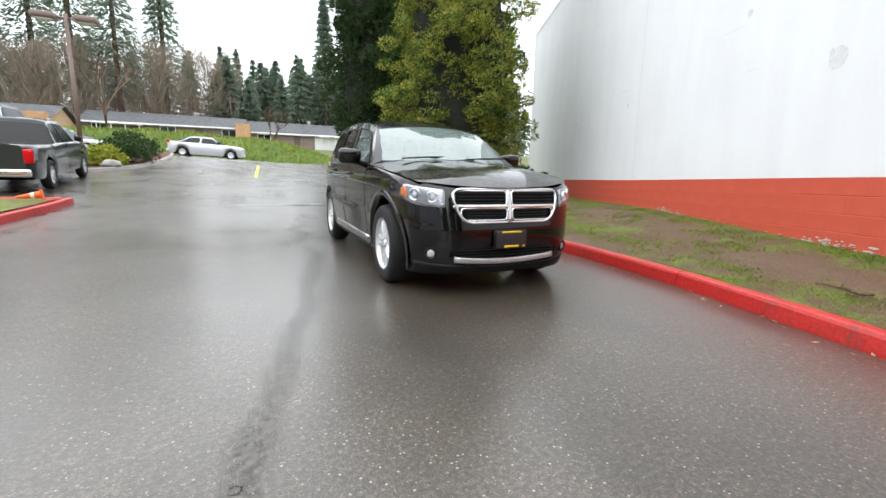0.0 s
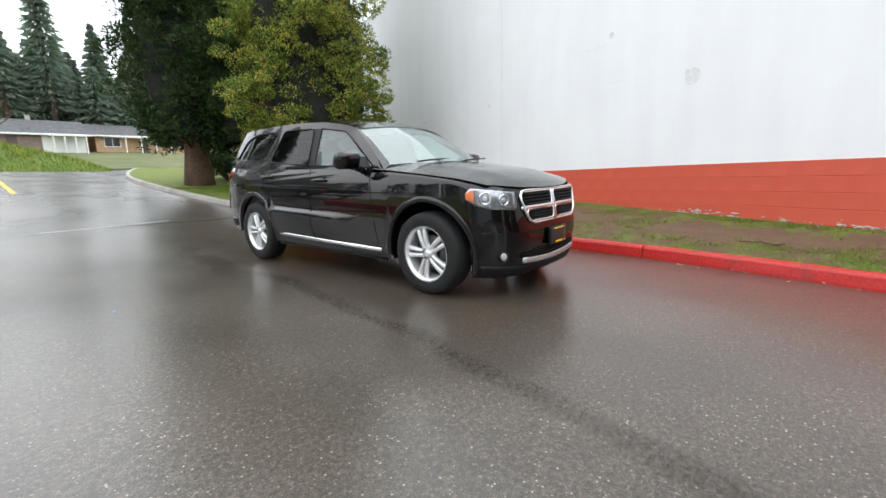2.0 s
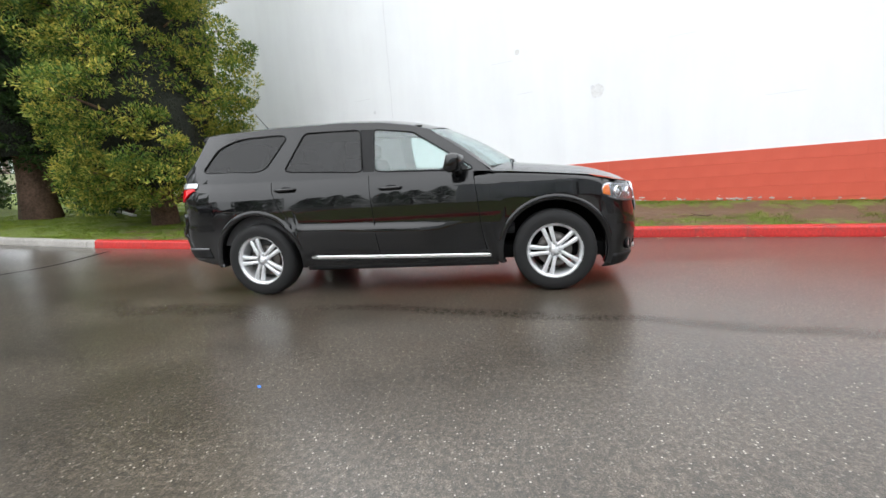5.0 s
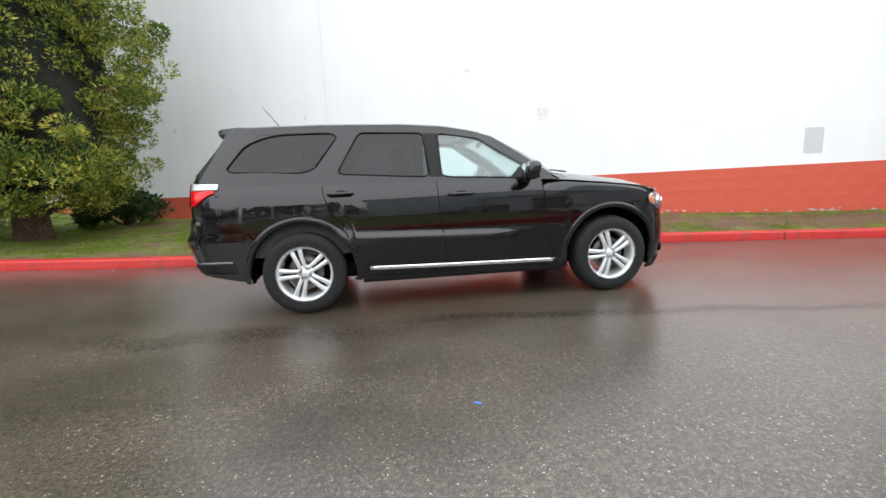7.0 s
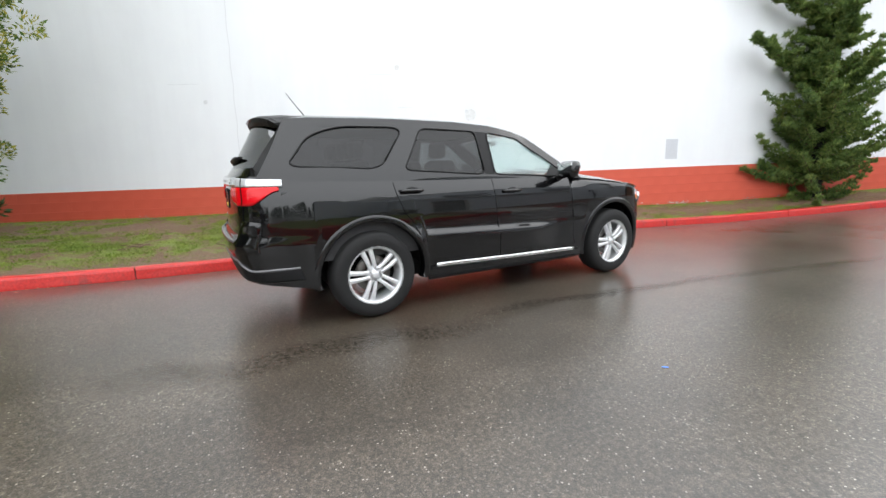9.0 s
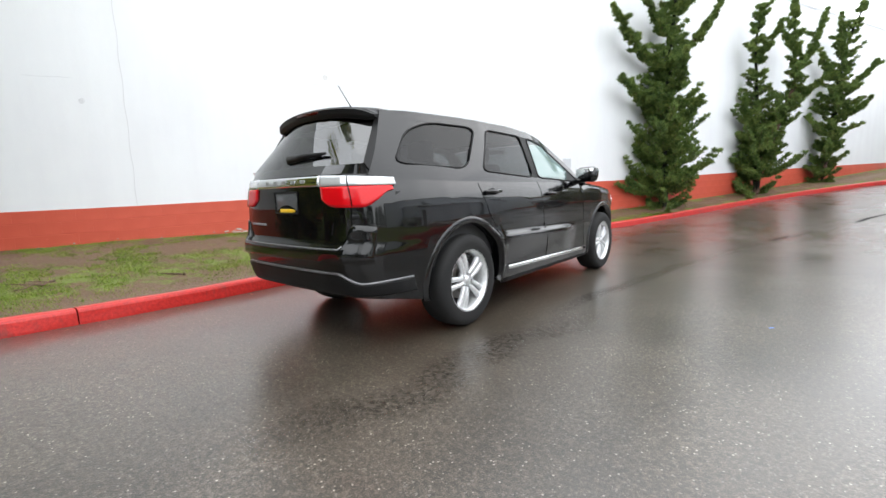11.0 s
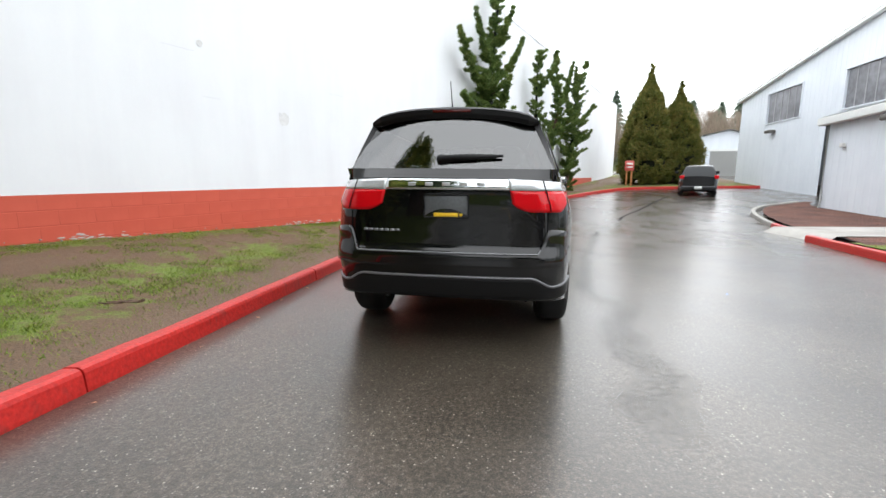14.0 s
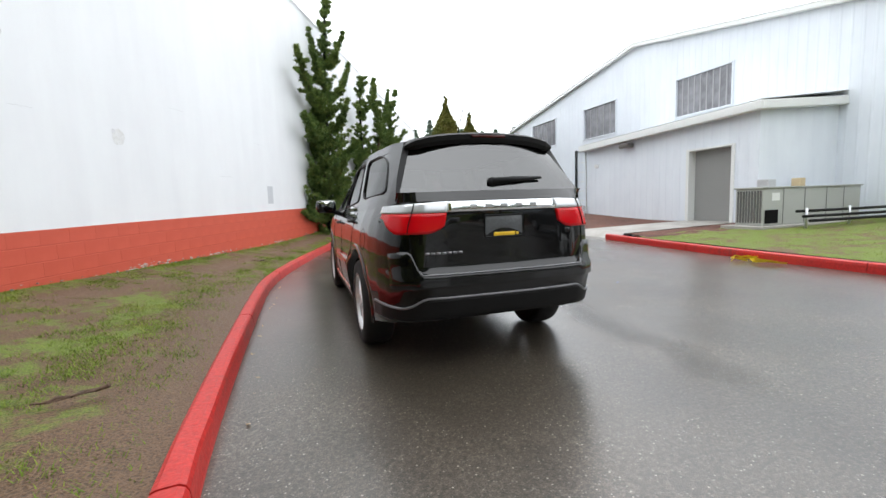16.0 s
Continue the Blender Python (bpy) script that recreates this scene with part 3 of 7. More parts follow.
def body_columns():
    cols = []
    us = steps([(0.115, 0.30, 0.02), (0.30, 0.44, 0.02), (0.44, 1.42, 0.028), (1.42, 3.48, 0.08), (3.48, 4.47, 0.028), (4.47, 4.9, 0.04), (4.9, 5.072, 0.016)])
    us = sorted(set([round(u, 4) for u in us] + [SEAM_F, SEAM_B, SEAM_R]))
    n = 12
    for i in range(n):
        cols.append((0.1, curve(PLAN, 0.115) * i / n))
    cols += [(u, None) for u in us]
    last = curve(PLAN, us[-1])
    for i in range(n - 1, -1, -1):
        cols.append((5.075, last * i / n))
    return cols


ROWS_F = [0.0, 0.03, 0.1, 0.18, 0.27, 0.36, 0.42, 0.445, 0.46, 0.475, 0.49, 0.505, 0.525, 0.56, 0.6, 0.67, 0.74, 0.8, 0.86, 0.91, 0.95, 0.98, 1.0]


def col_points(u, w):
    front, back = u == 0.1, u == 5.075
    if w is None:
        w = curve(PLAN, u)
    zb, zt = arch_z(u), curve(TOP, u)
    out = []
    for f in ROWS_F:
        z = zb + (zt - zb) * f
        p = body_point(u, w, z)
        if front:
            p.y = 0.115 - 0.025 * (1 - (w / 0.50) ** 2) + curve(NOSE, z) * 0.81
        if back:
            p.y = 5.072 + 0.012 * (1 - (w / 0.46) ** 2) - curve(TAIL, z)
        if f > 0.9 and u < 1.66 and not front:
            p.x -= 0.035 * ((f - 0.9) / 0.1) ** 2
        out.append(p)
    return out


def side_w(u, z):
    return body_point(u, curve(PLAN, u), z).x


def mirrored(bm):
    tmp = bm.copy()
    bmesh.ops.scale(tmp, vec=(-1, 1, 1), verts=tmp.verts)
    bmesh.ops.reverse_faces(tmp, faces=tmp.faces)
    return tmp


def both(bm):
    """The mesh and its mirror image in one."""
    tmp = mirrored(bm)
    join(bm, tmp)
    return bm


def pair(name, bm, material, parent, label=""):
    """A part and its mirror image, each an object."""
    tmp = mirrored(bm)
    return part(name, tmp, material, parent, label), part(name, bm, material, parent, label)


def strip_bar(pts, width, thick, up=Vector((0, 0, 1)), out=None):
    """A flat bar that follows points; out gives the outward side."""
    rows = []
    for i, p in enumerate(pts):
        p = Vector(p)
        o = Vector(out(p) if out else (1, 0, 0)).normalized()
        h = up * (width / 2)
        rows.append([p - h, p - h + o * thick * 0.8, p - h * 0.5 + o * thick, p + h * 0.5 + o * thick, p + h + o * thick * 0.8, p + h])
    bm = grid(rows)
    k = len(rows[0])
    bm.verts.ensure_lookup_table()
    bm.faces.new(bm.verts[:k])
    bm.faces.new(bm.verts[-k:])
    bmesh.ops.recalc_face_normals(bm, faces=bm.faces)
    return bm


def wheel_parts(parent, x, u, side):
    """A wheel with tyre and ten-spoke alloy rim; side -1 faces -x."""
    base = new("wheel")
    base.parent = parent
    base.matrix_basis = pose(x, u, HUB_Z, 0, 90 * side, 0)
    r = HUB_Z
    prof = [(0.252, -0.125), (0.272, -0.128), (0.31, -0.134), (0.352, -0.128), (0.376, -0.108), (r - 0.003, -0.075), (r, -0.04), (r, 0.04), (r - 0.003, 0.075), (0.376, 0.108), (0.352, 0.128), (0.31, 0.134), (0.272, 0.128), (0.252, 0.125)]
    bm = lathe(prof, 56, closed=True)
    part("tyre", bm, M_RUBBER, base)
    rim = lathe([(0.22, -0.12), (0.252, -0.12), (0.242, -0.02), (0.242, 0.075), (0.252, 0.104), (0.264, 0.112), (0.266, 0.122), (0.258, 0.127), (0.244, 0.116), (0.230, 0.08), (0.225, -0.02)], 56, closed=True)
    part("rim", rim, M_ALLOY, base)
    for k in range(5):
        a0 = 2 * math.pi * k / 5 + math.pi / 2
        bm = bmesh.new()
        for s in (-1, 1):
            rows = []
            for t in (0.0, 0.25, 0.5, 0.75, 1.0):
                rr = 0.055 + (0.250 - 0.055) * t
                off = s * (0.021 + 0.017 * t)
                half = 0.0165 + 0.0075 * t * t
                zc = 0.098 + 0.012 * math.sin(math.pi * t) - 0.006 * t
                rows.append([(rr, off - half, zc - 0.035), (rr, off - half, zc - 0.008), (rr, off - half * 0.55, zc), (rr, off + half * 0.55, zc), (rr, off + half, zc - 0.008), (rr, off + half, zc - 0.035)])
            add_grid(bm, rows)
        bmesh.ops.recalc_face_normals(bm, faces=bm.faces)
        bmesh.ops.rotate(bm, cent=(0, 0, 0), matrix=Matrix.Rotation(a0, 3, "Z"), verts=bm.verts)
        part("spoke", bm, M_ALLOY, base)
    part("hub_cap", lathe([(0.001, 0.108), (0.024, 0.108), (0.03, 0.104), (0.034, 0.09), (0.075, 0.086), (0.08, 0.07), (0.075, 0.04)], 28), M_ALLOY, base)
    for k in range(5):
        a = 2 * math.pi * (k + 0.5) / 5 + math.pi / 2
        part("wheel_nut", lathe([(0.001, 0.106), (0.008, 0.105), (0.011, 0.098), (0.011, 0.08)], 6, Matrix.Translation((0.057 * math.cos(a), 0.057 * math.sin(a), 0))), M_SATIN, base)
    part("brake_disc", lathe([(0.05, 0.03), (0.165, 0.03), (0.165, 0.005), (0.05, 0.005)], 36, closed=True), plain("brake_steel", (0.16, 0.15, 0.14), 0.45, 0.8), base)
    return base


def suv():
    AXIS[:] = [1.0, 4.2, 0.75]
    car = thing("sport_utility_vehicle", "glossy black wet sport utility vehicle parked beside a red kerb", "car", (2.165, 3.25, 0))
    cols = body_columns()
    pts = [col_points(u, w) for u, w in cols]
    names = {}
    for i, (u, w) in enumerate(cols):
        if u < 0.44:
            key = "front_bumper"
        elif u < SEAM_F:
            key = "front_fender"
        elif u < SEAM_B:
            key = "front_door"
        elif u < SEAM_R:
            key = "rear_door"
        elif u < 4.47:
            key = "quarter_panel"
        elif u < 4.99:
            key = "rear_corner"
        else:
            key = "tailgate"
        names.setdefault(key, []).append(i)
    for key, idx in names.items():
        idx = idx + ([idx[-1] + 1] if idx[-1] + 1 < len(cols) else [])
        rows = [pts[i] for i in idx]
        if key in ("front_bumper", "tailgate"):
            part(key, both(grid(rows)), M_PAINT, car)
        else:
            bm = grid(rows)
            part(key, mirrored(bm), M_PAINT, car)
            part(key, bm, M_PAINT, car)
    # bonnet
    rows = []
    for k in range(25):
        t = -1 + 2 * k / 24
        row = []
        for j in range(17):
            s = j / 16
            uf, ub = 0.150 + 0.20 * abs(t) ** 2.4, 1.30 + 0.36 * t * t
            u = uf + (ub - uf) * s
            we = side_w(max(u, 0.30), 0.98) - 0.035
            z = curve(TOP, u) + 0.004 + (0.006 + 0.046 * min(1.0, s * 3.6) ** 0.8 + 0.034 * s) * (1 - abs(t) ** 2.6) + 0.012 * max(0, 1 - abs(abs(t) - 0.52) / 0.16) * min(1, s * 3) * (1 - s * 0.5)
            if s < 0.12:
                z -= 0.010 * (1 - s / 0.12) ** 2
            row.append((we * t, u, z))
        rows.append(row)
    part("bonnet", grid(rows), M_PAINT_WET, car)

    # glasshouse: boundary lines (u at the belt, u at the roof edge)
    def roof_z(u):
        return curve([(2.0, 1.585), (2.1, 1.612), (2.3, 1.668), (2.6, 1.716), (3.0, 1.742), (3.8, 1.752), (4.4, 1.744), (4.75, 1.722)], u)

    def house(u, z):
        zb, zt = curve(TOP, u), roof_z(u)
        f = max(0.0, min(1.0, (z - zb) / (zt - zb)))
        wb = side_w(u, zb) - 0.004
        wt = curve([(2.0, 0.66), (2.5, 0.70), (3.5, 0.71), (4.3, 0.665), (4.75, 0.60)], u)
        return Vector((wb + (wt - wb) * (f ** 1.12), u, z))

    lines = [(1.46, 2.10), (1.60, 2.33), (2.64, 2.66), (2.76, 2.80), (3.68, 3.36), (3.93, 3.52), (4.72, 4.32), (4.86, 4.60)]
    foot = [(1.46, 0.035), (2.62, 0.08), (2.75, 0.085), (3.70, 0.175), (3.85, 0.19), (4.67, 0.225), (4.86, 0.23)]

    def cell(a, b, f0, f1, nu=8, nf=8):
        rows = []
        for i in range(nu + 1):
            s = i / nu
            row = []
            for j in range(nf + 1):
                ub0 = lines[a][0] + (lines[b][0] - lines[a][0]) * s
                lo, hi = (curve(foot, ub0) if f0 is None else f0), (curve(foot, ub0) if f1 is None else f1)
                f = lo + (hi - lo) * j / nf
                ua = lines[a][0] + (lines[a][1] - lines[a][0]) * f
                ub = lines[b][0] + (lines[b][1] - lines[b][0]) * f
                u = ua + (ub - ua) * s
                z = curve(TOP, u) + (roof_z(max(u, 2.1)) - curve(TOP, u)) * f
                p = house(u, z)
                if u < 2.1:
                    p.x = (side_w(u, curve(TOP, u)) - 0.004) * (1 - f) ** 1.0 + 0.675 * f
                row.append(p)
            rows.append(row)
        return rows

    F0, F1 = None, 0.865
    for name, a, b in (("windscreen_pillar", 0, 1), ("door_pillar", 2, 3), ("rear_door_pillar", 4, 5), ("rear_pillar", 6, 7)):
        pair(name, grid(cell(a, b, F0, F1)), M_PLASTIC if name == "door_pillar" else M_PAINT, car)
    sill, rail = bmesh.new(), bmesh.new()
    for a in range(7):
        add_grid(sill, cell(a, a + 1, 0.0, F0, 8, 3))
        add_grid(rail, cell(a, a + 1, F1, 1.0, 8, 3))
    for bm in (sill, rail):
        bmesh.ops.remove_doubles(bm, verts=bm.verts, dist=0.0008)
    pair("window_sill", sill, M_PAINT, car)
    pair("roof_rail", rail, M_PAINT, car)
    for name, a, b, mat in (("front_door_glass", 1, 2, M_GLASS), ("rear_door_glass", 3, 4, M_PRIVACY), ("quarter_glass", 5, 6, M_PRIVACY)):
        for side in (-1, 1):
            rows = [[Vector((p.x * side - 0.006 * side, p.y, p.z)) for p in row] for row in cell(a, b, F0, F1, 12, 8)]
            g = part(name, grid(rows), mat, car)
            g.visible_shadow = False
    # the rounded corners of the windows
    for a, b, rad in ((1, 2, 0.05), (3, 4, 0.06), (5, 6, 0.13)):
        c = cell(a, b, F0, F1, 24, 24)
        rim = []
        for ci, cj, di, dj in ((0, 0, 1, 1), (24, 0, -1, 1), (24, 24, -1, -1), (0, 24, 1, -1)):
            if (a, ci) == (5, 24) and cj == 24:
                n = 10
            elif a == 5 and ci == 24:
                n = 3
            else:
                n = max(2, int(rad / 0.03))
            corner = c[ci][cj]
            fan = []
            for k in range(n + 1):
                th = math.pi / 2 * k / n
                si, sj = n * (1 - math.sin(th)), n * (1 - math.cos(th))
                i0, j0 = ci + di * si, cj + dj * sj
                i1, j1 = int(min(max(i0, 0), 23.999)), int(min(max(j0, 0), 23.999))
                fi, fj = i0 - i1, j0 - j1
                p = c[i1][j1] * (1 - fi) * (1 - fj) + c[i1 + 1][j1] * fi * (1 - fj) + c[i1][j1 + 1] * (1 - fi) * fj + c[i1 + 1][j1 + 1] * fi * fj
                fan.append(p)
            if (ci == 0) == (cj == 0):
                fan.reverse()
            bm = bmesh.new()
            cv = bm.verts.new(corner)
            vs = [bm.verts.new(p) for p in fan]
            for p, q in zip(vs, vs[1:]):
                bm.faces.new((cv, p, q))
            rim.append(fan)
            pair("window_corner", bm, M_PAINT, car)
        loop = [p for fan in rim for p in fan]
        loop.append(loop[0])
        seal = add_tube(bmesh.new(), [p + Vector((0.002, 0, 0)) for p in loop], 0.008, 6)
        pair("window_seal", seal, M_PLASTIC, car)
    # roof
    rows = []
    for k in range(21):
        t = -1 + 2 * k / 20
        row = []
        for j in range(25):
            s = j / 24
            u0, u1 = 2.10 - 0.10 * (1 - t * t), 4.58 + 0.04 * (1 - t * t)
            u = u0 + (u1 - u0) * s
            e = house(max(u, 2.1), roof_z(max(u, 2.1)))
            z = roof_z(max(u, 2.0)) - 0.004 + 0.068 * (1 - abs(t) ** 2.4)
            row.append((e.x * t, u, z))
        rows.append(row)
    part("roof", grid(rows), M_PAINT_WET, car)
    # windscreen
    rows = []
    for k in range(17):
        t = -1 + 2 * k / 16
        row = []
        for j in range(11):
            s = j / 10
            ub, ut = 1.27 + 0.24 * t * t, 2.005 + 0.10 * t * t
            zb = 1.236 - 0.025 * t * t
            zt = 1.648 - 0.040 * t * t
            wb, wt = 0.775, 0.645
            row.append(((wb + (wt - wb) * s) * t, ub + (ut - ub) * s, zb + (zt - zb) * s + 0.03 * math.sin(math.pi * s)))
        rows.append(row)
    for side, sg in ((0, -1), (16, 1)):
        seg = cell(0, 1, 0.0, 1.0, 2, 10)[0]
        bm = grid([[Vector(p) for p in rows[side]], [Vector((q.x * sg, q.y, q.z)) for q in seg]])
        bmesh.ops.recalc_face_normals(bm, faces=bm.faces)
        part("screen_frame", bm, M_PAINT, car)
    g = part("windscreen", grid(rows), M_SHIELD, car)
    g.visible_shadow = False
    rows = []
    for k in range(17):
        t = -1 + 2 * k / 16
        rows.append([(0.875 * t, 1.22 + 0.32 * t * t, 1.208 - 0.04 * t * t), (0.87 * t, 1.33 + 0.22 * t * t, 1.243 - 0.04 * t * t)])
    part("cowl", grid(rows), M_PLASTIC, car)
    for x0 in (-0.62, 0.06):
        part("wiper", tube([(x0, 1.29, 1.235), (x0 + 0.3, 1.30, 1.258), (x0 + 0.62, 1.35, 1.268)], 0.009, 6), M_PLASTIC, car)
    # rear window, tailgate upper and spoiler
    rows, fill = [], []
    for k in range(17):
        t = -1 + 2 * k / 16
        row = []
        for j in range(9):
            s = j / 8
            ub, ut = 4.965 - 0.09 * t * t, 4.755 - 0.13 * t * t
            zb, zt = 1.335, 1.725 - 0.05 * t * t
            wb, wt = 0.735, 0.590
            row.append(((wb + (wt - wb) * s) * t, ub + (ut - ub) * s, zb + (zt - zb) * s))
        rows.append(row)
    g = part("rear_window", grid(rows), M_REARGLASS, car)
    g.visible_shadow = False
    for side in (0, 16):
        edge = rows[side]
        seg = cell(6, 7, 0.0, 1.0, 2, 8)[2]
        sg = -1 if side == 0 else 1
        bm = grid([[Vector(p) for p in edge], [Vector((q.x * sg, q.y, q.z)) for q in seg]])
        bmesh.ops.recalc_face_normals(bm, faces=bm.faces)
        part("tailgate_pillar", bm, M_PLASTIC, car)
    top = [col_points(u, w)[-1] for u, w in cols if u >= 4.84]
    rows2 = []
    for p in top:
        t = p.x / 0.87
        rows2.append([p, Vector((min(p.x, 0.80) * 0.995, 4.965 - 0.09 * (p.x / 0.80) ** 2 if p.x < 0.8 else min(p.y, 4.85), 1.336))])
    pair("tailgate_sill", grid(rows2), M_PAINT, car)
    rows = []
    for k in range(17):
        t = -1 + 2 * k / 16
        w = 0.635 * t
        b = 0.085 * t * t
        dz = 0.035 * t * t + 0.035 * t ** 6
        rows.append([(w, 4.46 - b, 1.803 - 0.058 * t * t), (w, 4.60 - b, 1.799 - dz), (w, 4.765 - b * 1.3, 1.785 - dz), (w, 4.796 - b * 1.3, 1.769 - dz), (w, 4.790 - b * 1.3, 1.733 - dz), (w, 4.775 - b * 1.4, 1.706 - dz), (w, 4.74 - b * 1.4, 1.700 - dz)])
    for k in (0, 16):
        mid = sum(q[2] for q in rows[k]) / len(rows[k])
        rows[k] = [(q[0], q[1] - 0.02, mid + (q[2] - mid) * 0.35) for q in rows[k]]
    bm = grid(rows)
    bm.verts.ensure_lookup_table()
    for vs in (bm.verts[:len(rows[0])], bm.verts[-len(rows[0]):]):
        bm.faces.new(vs)
    part("spoiler", bm, M_PLASTIC, car, smooth=False)
    part("high_brake_light", box((-0.14, 4.775, 1.741), (0.14, 4.799, 1.762), 0.004), plain("dark_red_lens", (0.06, 0.004, 0.004), 0.2), car)
    part("rear_wiper", add_tube(tube([(0.05, 4.945, 1.40), (-0.14, 4.94, 1.415), (-0.38, 4.915, 1.425)], [0.030, 0.026, 0.010], 6), [(0.05, 4.90, 1.395), (0.05, 4.955, 1.40)], 0.034, 8), M_PLASTIC, car)
    part("aerial", tube([(0.06, 4.24, 1.80), (0.06, 4.33, 1.91), (0.06, 4.43, 2.04)], [0.008, 0.004, 0.003], 6), M_PLASTIC, car)

    # wheels, liners and arch lips
    for u in (HUB_F, HUB_R):
        for side in (-1, 1):
            wheel_parts(car, side * 0.825, u, side)
            lip = []
            for k in range(29):
                a = math.pi * (-0.10 + 1.20 * k / 28)
                uu, zz = u + (ARCH + 0.004) * math.cos(a), HUB_Z + (ARCH + 0.004) * math.sin(a)
                lip.append((uu, max(zz, curve(SILL, uu) - 0.01)))
            rows = []
            for uu, zz in lip:
                d = Vector((0, uu - u, zz - HUB_Z)).normalized()
                w = side_w(uu, zz)
                rows.append([Vector((side * (w - 0.09), uu, zz)) - d * 0.012, Vector((side * (w + 0.004), uu, zz)) - d * 0.012, Vector((side * (w + 0.010), uu, zz)) + d * 0.008, Vector((side * (w + 0.007), uu, zz)) + d * 0.035, Vector((side * (w - 0.004), uu, zz)) + d * 0.046])
            bm = grid(rows)
            bmesh.ops.recalc_face_normals(bm, faces=bm.faces)
            part("arch_lip", bm, M_PAINT, car)
            rows = []
            for uu, zz in lip:
                rows.append([(side * (side_w(uu, zz) - 0.01), uu, zz), (side * 0.55, uu, zz + 0.02), (side * 0.52, u + (uu - u) * 0.2, HUB_Z + (zz - HUB_Z) * 0.2)])
            part("wheel_liner", grid(rows), M_DARK, car)
    part("underbody", box((-0.80, 0.45, 0.30), (0.80, 4.35, 0.44), 0.03), M_DARK, car)
    part("silencer", box((-0.55, 4.30, 0.36), (0.45, 4.70, 0.50), 0.05), M_DARK, car)
    part("underbody_tunnel", box((-0.50, 0.5, 0.38), (0.50, 4.6, 0.95)), M_DARK, car)

    # shut lines of the doors
    for side in (-1, 1):
        rear = [(SEAM_R - 0.02, 1.19), (SEAM_R - 0.03, 1.10), (SEAM_R - 0.07, 1.0), (SEAM_R - 0.10, 0.92), (SEAM_R - 0.17, 0.84), (3.55, 0.72), (3.49, 0.58), (3.47, 0.42)]
        for line in ([(SEAM_F, 1.17), (SEAM_F - 0.03, 0.9), (SEAM_F - 0.06, 0.6), (SEAM_F - 0.10, 0.42)], [(SEAM_B + 0.04, 1.19), (SEAM_B + 0.02, 0.9), (SEAM_B - 0.01, 0.6), (SEAM_B - 0.03, 0.42)], rear):
            pts = smooth_line([(0, u, z) for u, z in line], 0.06)
            part("shut_line", tube([(side * (side_w(p.y, p.z) - 0.0015), p.y, p.z) for p in pts], 0.0045, 5), M_DARK, car)
        part("fuel_lid", tube([(side * (side_w(4.30 + 0.085 * math.cos(a), 0.98 + 0.085 * math.sin(a)) - 0.0015), 4.30 + 0.085 * math.cos(a), 0.98 + 0.085 * math.sin(a)) for a in [2 * math.pi * k / 24 for k in range(25)]], 0.003, 5), M_DARK, car) if side == 1 else None

    # sill with bright strip
    for side in (-1, 1):
        us = steps([(1.46, 3.44, 0.1)])
        part("sill_cover", strip_bar([(side * (side_w(u, 0.3) - 0.03), u, 0.305) for u in us], 0.08, 0.03, out=lambda p, s=side: (s, 0, 0)), M_PLASTIC, car)
        part("sill_trim", strip_bar([(side * (side_w(u, 0.38) - 0.004), u, 0.342 + 0.02 * (u - 0.2)) for u in steps([(1.53, 3.37, 0.1)])], 0.036, 0.016, out=lambda p, s=side: (s, 0, 0)), M_CHROME, car, "chrome strip")
        for u0, z in ((2.37, 1.065), (3.49, 1.11)):
            w = side_w(u0, z)
            part("door_handle", tube([(side * (w - 0.004), u0 - 0.01, z), (side * (w + 0.034), u0 + 0.02, z + 0.003), (side * (w + 0.038), u0 + 0.11, z + 0.004), (side * (w + 0.034), u0 + 0.2, z + 0.003), (side * (w - 0.004), u0 + 0.225, z)], [0.012, 0.015, 0.016, 0.015, 0.012], 10), M_PAINT, car)
            part("handle_cup", lathe([(0.001, 0.003), (0.05, 0.003), (0.06, 0.0)], 20, Matrix.Translation((side * (w - 0.001), u0 + 0.10, z - 0.008)) @ Matrix.Rotation(side * math.pi / 2, 4, "Y") @ Matrix.Diagonal((0.7, 1.3, 1, 1))), M_PLASTIC, car)
        # mirror
        bm = bmesh.new()
        add_box(bm, (-0.135, -0.06, -0.085), (0.125, 0.085, 0.085), 0.05)
        for v in bm.verts:
            v.co.y += 0.25 * v.co.x * side * 0.5 + (0.02 if v.co.z < 0 else 0)
            if v.co.y < 0:
                v.co.x *= 0.9
                v.co.z *= 0.9
        bmesh.ops.translate(bm, vec=(side * 1.065, 1.79, 1.262), verts=bm.verts)
        mir = part("door_mirror", bm, M_PAINT, car)
        part("mirror_glass", box((side * 1.065 - 0.10, 1.875, 1.20), (side * 1.065 + 0.10, 1.882, 1.33), 0.003), Mat("mirror_silver", (0.9, 0.9, 0.9), 0.02, 1.0).m, mir)
        part("mirror_arm", add_tube(bmesh.new(), [(side * 0.89, 1.80, 1.165), (side * 0.96, 1.82, 1.19), (side * 1.04, 1.83, 1.215)], [0.035, 0.03, 0.04], 10), M_PLASTIC, car)
    for side in (-1, 1):
        part("door_corner_trim", grid([[Vector((side * (house(1.75, 1.19).x + 0.004), 1.68, 1.185)), Vector((side * (house(1.75, 1.19).x + 0.004), 1.98, 1.195))], [Vector((side * (house(1.82, 1.30).x + 0.004), 1.80, 1.29)), Vector((side * (house(1.9, 1.30).x + 0.004), 1.86, 1.31))]]), M_PLASTIC, car)
    suv_front(car)
    suv_rear(car)
    AXIS.clear()
    suv_cabin(car)
    return car



